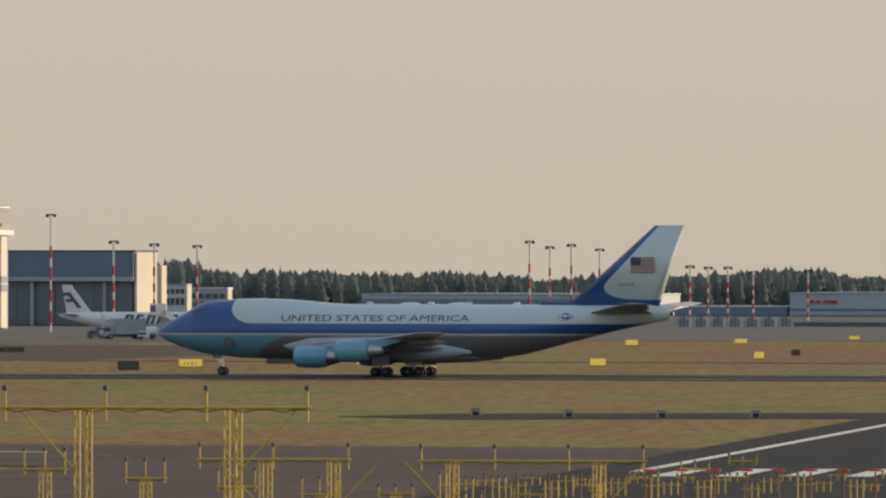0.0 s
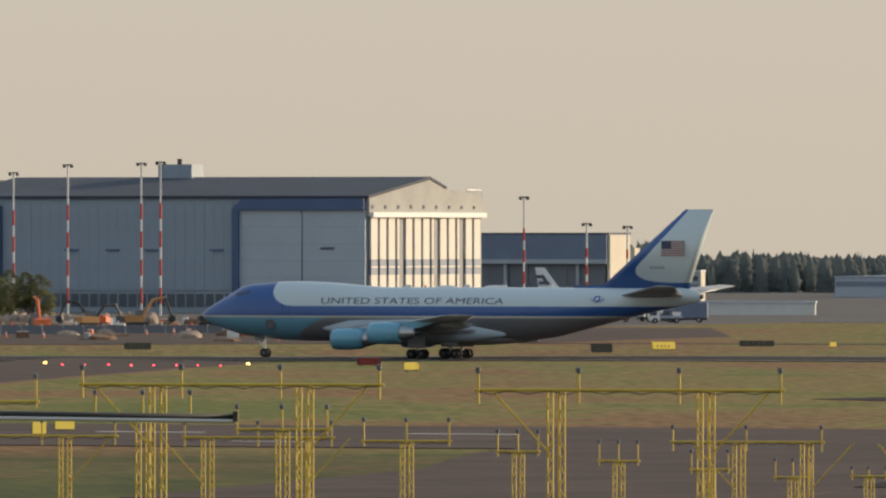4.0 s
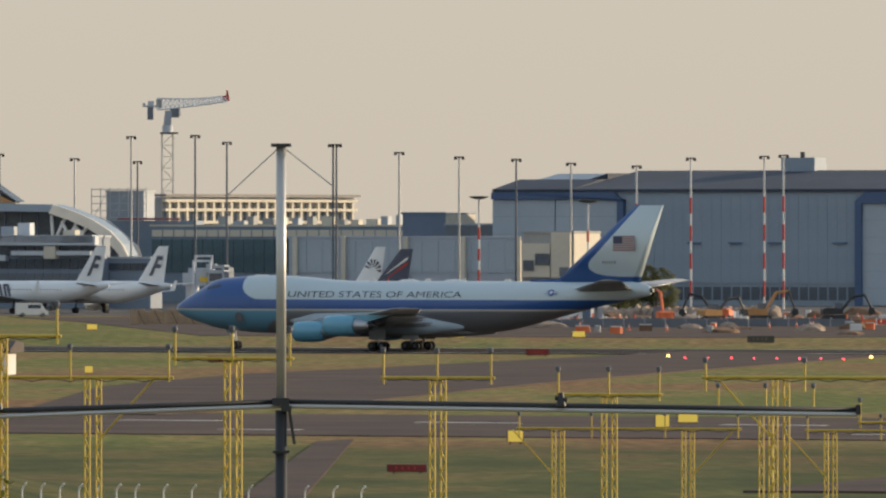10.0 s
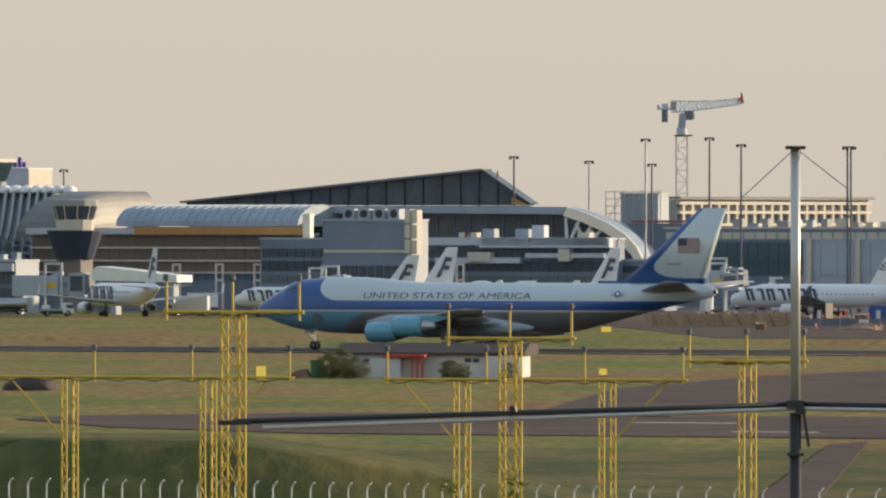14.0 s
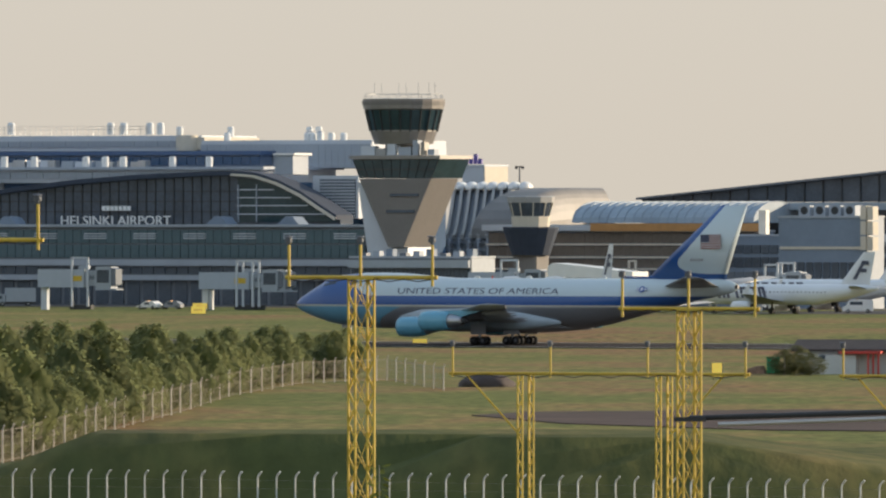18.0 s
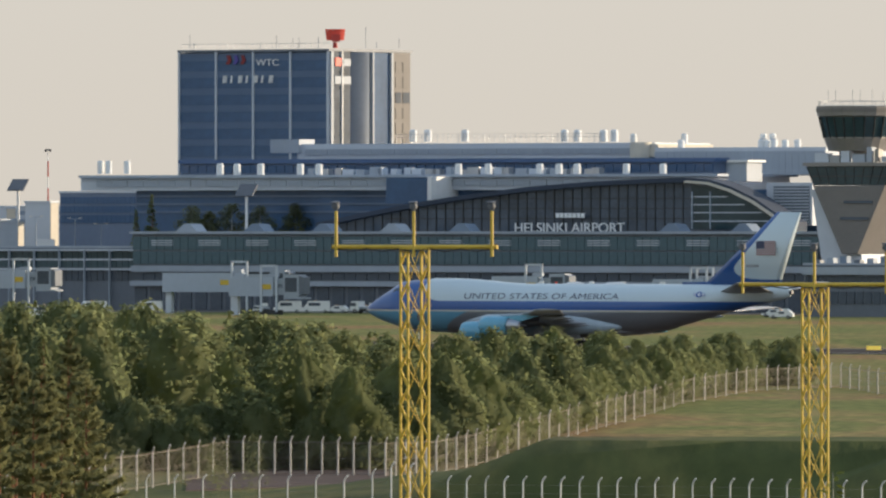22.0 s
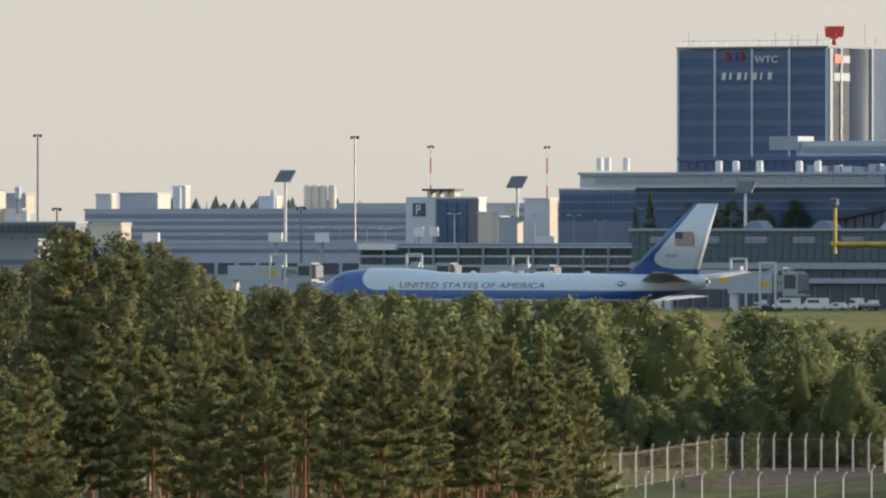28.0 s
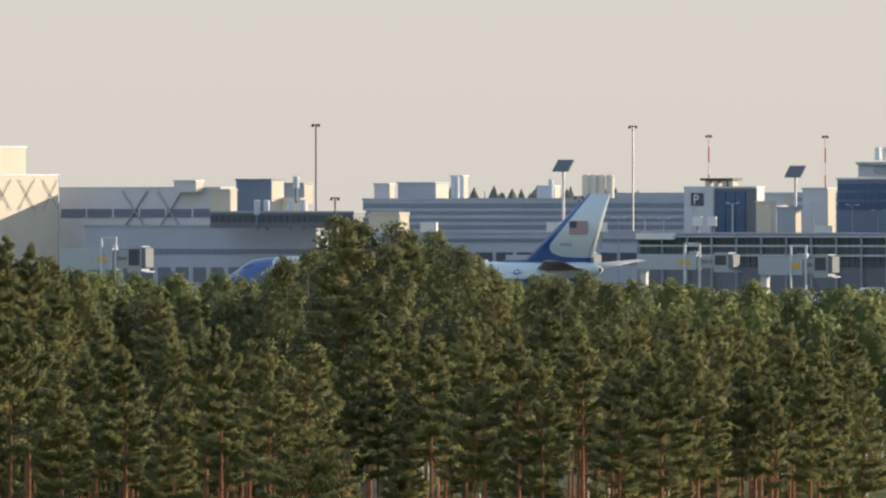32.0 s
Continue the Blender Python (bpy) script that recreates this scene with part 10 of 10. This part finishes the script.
def woods(name, label, spots, sizes, seed, leaf, spray, per_tree, conifer_share=0.5, wide=1.0):
    """A wood too thick to count: many small trees in one mesh of sprays."""
    rng = np.random.default_rng(seed)
    protos = []
    for i in range(14):
        if spray > 0.6:
            protos.append(tiered_cone(rng, 8.0, *((1.7, 0.9) if rng.uniform() < conifer_share else (2.9, 0.5))))
            continue
        if rng.uniform() < conifer_share:
            c, out, way_, _ = conifer(rng, 8.0, per_tree, 0.05, 1.5, 0.62, 0.0, 0.85)
            protos.append(sprays(rng, c, out, rng.uniform(0.6, 1.3, len(c)) * spray, 0.9, None, 0.3, 0.25))
            continue
        if spray < 0.1:
            c, out, way_, _ = broadleaf(rng, 8.0, per_tree, 0.05, 1.7, 30)
            protos.append(sprays(rng, c, out, rng.uniform(0.6, 1.3, len(c)) * spray, 0.9, None, 0.4, 0.25))
            continue
        v, f, nv, c, out = lumpy_crown(rng, 8.0, per_tree, 0.03, 1.75)
        c += out * (rng.uniform(0, 1, (len(c), 1)) ** 1.5 * 0.3) + rng.normal(size=c.shape) * 0.08
        v2, f2, n2 = sprays(rng, c, out, rng.uniform(0.5, 1.2, len(c)) * spray, 0.8, None, 0.6, 0.2)
        protos.append((np.concatenate((v, v2)), np.concatenate((f, f2 + len(v))), np.concatenate((nv, n2))))
    V_, F_, N_, o = [], [], [], 0
    for (p, h), k in zip(zip(spots, sizes), range(len(spots))):
        v, f, nv = protos[rng.integers(14)]
        a = rng.uniform(0, 2 * math.pi)
        c, s = math.cos(a), math.sin(a)
        sc = h / 8.0
        w = wide * sc ** 0.6 * rng.uniform(0.9, 1.25)
        q = np.stack(((v[:, 0] * c - v[:, 1] * s) * w + p.x, (v[:, 0] * s + v[:, 1] * c) * w + p.y, v[:, 2] * sc + bumpy(p.x, p.y)), 1)
        V_.append(q)
        F_.append(f + o)
        N_.append(np.stack((nv[:, 0] * c - nv[:, 1] * s, nv[:, 0] * s + nv[:, 1] * c, nv[:, 2]), 1))
        o += len(q)
    verts, faces = np.concatenate(V_), np.concatenate(F_)
    me = leaf_mesh(name, verts, faces, np.concatenate(N_), leaf)
    return tagged(new(name, me), label, "woodland", kind="stuff")


random.seed(5)
spots, sizes = {0: [], 1: []}, {0: [], 1: []}
for i in range(760):
    u = random.uniform(-6400, -3030)
    d0 = between(FENCE_D, u) + 6
    d = d0 + (1340 - d0) * random.random() ** 1.5
    if u > -3400 and d > 1335:
        continue
    top = between(MID_TOPS, u) - 8 + 85 * random.random() ** 1.3 + (0 if d > d0 + 60 else random.uniform(0, 40))
    h = lift(top, d)
    if h < 1.2:
        continue
    k = 0 if random.random() < 0.5 else 1
    spots[k].append(site(u, d))
    sizes[k].append(min(h, 13))
for i in range(420):
    u = random.uniform(-4500, -3030)
    d = between(FENCE_D, u) + 4 + 26 * random.random()
    k = 0 if random.random() < 0.7 else 1
    spots[k].append(site(u, d))
    sizes[k].append(random.uniform(1.6, 5.0))
woods("wood_edge", "dense mixed young birch and willow wood", spots[0], sizes[0], 21, M["leaf_broad"], 0.165, 950, 0.0, 1.3)
woods("conifer_wood", "dense dark young pine and spruce wood", spots[1], sizes[1], 22, M["leaf_spruce"], 0.125, 640, 0.6, 1.25)
# scrub along the near fence and in the hollow
sp, sz = [], []
for i in range(420):
    u = random.uniform(-4500, -3500)
    d = random.uniform(560, 628)
    sp.append(site(u, d))
    sz.append(random.uniform(0.5, 1.5))
for i in range(30):
    sp.append(site(random.uniform(-4420, -4000), random.uniform(690, 765)))
    sz.append(random.uniform(1.6, 4.0))
for i in range(90):
    sp.append(site(random.uniform(-3500, -900), random.uniform(600, 626)))
    sz.append(random.uniform(0.3, 0.9))
woods("scrub", "low green scrub and tall grass along the fence", sp, sz, 23, M["leaf_birch"], 0.09, 420, 0.3, 0.85)
# far forest on the horizon
sp, sz = [], []
for i in range(2900):
    u = random.uniform(250, 2300)
    d = random.uniform(3150, 3550)
    top = 487 + 5 * math.sin(u / 123.0) + 4 * math.sin(u / 47.0) + 11 * random.uniform(-1, 1) ** 3 + random.uniform(-2, 12)
    if u < 420:
        top -= 34 * max(0.0, 1 - abs(u - 310) / 110)
    sp.append(site(u, d))
    sz.append(max(5.0, lift(top, d)))
for i in range(90):
    u = random.choice((random.uniform(-6300, -5700), random.uniform(-5120, -4700)))
    d = random.uniform(2980, 3200)
    sp.append(site(u, d))
    sz.append(lift(random.uniform(382, 405), d))
woods("far_forest", "distant dark conifer forest on the horizon", sp, sz, 24, M["leaf_far_hazed"], 0.7, 110, 0.45, 0.62)
# backing sheet in the hazed colour, added to fill dark gaps between far trees
backing = bmesh.new()
low, top_row = [], []
for i in range(120):
    u = 200 + 2150 * i / 119
    p = site(u, 3620)
    low.append(backing.verts.new((p.x, p.y, -1.0)))
    q = site(u, 3660)
    top_row.append(backing.verts.new((q.x, q.y, lift(492 + 5 * math.sin(u / 123.0) + 5 * noise.noise(Vector((u / 30.0, 0, 0))), 3660))))
for i in range(119):
    backing.faces.new((low[i], low[i + 1], top_row[i + 1], top_row[i]))
tagged(part("wooded_ridge", backing, M["leaf_far_hazed"]), "added backing sheet behind the distant forest", "hill", kind="structure")
# slim saplings below the tripod whose tips reach into the view
for su, sd, sv, turn in ((-2985, 122.0, 868, 20), (-1935, 128.0, 866, 200), (-2055, 131.0, 884, 90)):
    p = site(su, sd)
    g = bumpy(p.x, p.y)
    h = lift(sv, sd) - g
    t = empty("sapling", Matrix.Translation((p.x, p.y, g)) @ pose(0, 0, 0, 0, 0, turn), "slim sapling with yellow-green leaves at its tip", "sapling", "near saplings")
    part("stem", rods(((0, 0, 0), (0.02, 0.01, h * 0.6), 0.02, 0.012), ((0.02, 0.01, h * 0.6), (0.0, 0.0, h), 0.012, 0.003)), M["bark_birch"], t)
    rng = np.random.default_rng(int(sd))
    for i in range(26):
        z, a, r = h - 0.02 - 0.022 * i, i * 2.4, 0.05 + 0.004 * i
        bm = bmesh.new()
        tip = [(0.0, 0.0), (0.03, 0.022), (0.07, 0.024), (0.11, 0.0), (0.07, -0.024), (0.03, -0.022)]
        plate(bm, tip, -0.001, 0.001)
        part("leaf", bm, M["leaf_fresh"], t, at=Matrix.Translation((math.cos(a) * r * 0.5, math.sin(a) * r * 0.5, z)) @ Euler((rng.uniform(-0.6, 0.6), rng.uniform(-0.5, 0.9), a)).to_matrix().to_4x4())
# trees by the buildings
random.seed(7)
for s, x, y, d, k in ((9, 765, 478, 2150, 7), (9, 792, 474, 2160, 7), (9, 822, 476, 2150, 5), (9, 845, 482, 2150, 7), (23, 447, 345, 2430, 4), (23, 420, 372, 2430, 3), (23, 520, 366, 2436, 7), (23, 548, 372, 2436, 6), (23, 590, 362, 2438, 7), (23, 640, 366, 2438, 7), (23, 700, 362, 2440, 7), (13, 344, 624, 1264, 7), (13, 366, 616, 1266, 7), (13, 392, 630, 1262, 7), (13, 560, 636, 1262, 7), (13, 582, 642, 1260, 7), (13, 664, 640, 1262, 7)):
    plant(k, site(U(s, x), d), lift(V(s, y), d), random.uniform(0, 360), {9: 1.9, 13: 3.4}.get(s, 1.2))

# seconds and metres rolled along the runway since the start
ROLLED = (
    (0, 0.0), (0.5, 7.4), (1, 15.0), (1.5, 22.5), (2, 29.9), (2.5, 37.5), (4.5, 68.1), (5, 75.9), (5.5, 83.7), (6, 91.4), (6.5, 99.3), (7, 107.3),
    (7.5, 115.3), (8, 123.1), (8.5, 131.1), (9, 139.2), (9.5, 147.3), (10, 155.5), (10.5, 163.5), (11, 171.8), (11.5, 179.9), (12, 188.3), (12.5,
    196.6), (14.5, 230.6), (16.5, 264.4), (17, 272.1), (17.5, 280.3), (18, 288.4), (18.5, 296.5), (19, 304.5), (19.5, 312.3), (20, 320.2), (20.5,
    328.1), (21, 336.1), (22, 351.9), (22.5, 359.8), (23, 367.8), (23.5, 375.8), (24, 383.8), (24.5, 391.8), (25, 399.8), (25.5, 407.9), (27.5,
    440.8), (28, 449.1), (28.5, 457.3), (29, 465.8), (29.5, 474.1), (30, 482.6), (30.5, 491.2), (31, 499.7), (31.5, 508.3), (32, 516.9),
)


def motions():
    def on_runway(s):
        q = ROLL_START + s * RUNWAY_WAY
        return Matrix.Translation((q.x, q.y, q.z - runway_dip(q.x, q.y)))
    walk(state_aircraft, [(t, on_runway(s) @ pose(0, 0, 0, 0, 0, RUNWAY_TURN)) for t, s in ROLLED])
    for wheel, home, radius in rolling_wheels:
        rows, s, t, last = [], 0.0, 0.0, ROLLED[0]
        step = 1.25 * radius
        for (t0, s0), (t1, s1) in zip(ROLLED, ROLLED[1:]):
            count = max(1, math.ceil((s1 - s0) / step))
            for k in range(count):
                f = k / count
                rows.append((t0 + (t1 - t0) * f, s0 + (s1 - s0) * f))
        rows.append(ROLLED[-1])
        seen, keyed = set(), []
        for t, s in rows:
            if frame(t) not in seen:
                seen.add(frame(t))
                keyed.append((t, home @ Matrix.Rotation(s / radius, 4, "Y")))
        walk(wheel, keyed)
    walk(radar_antenna, [(t * 0.5, radar_home @ pose(0, 0, 0, 0, 0, RADAR_RATE * t * 0.5)) for t in range(65)])


motions()
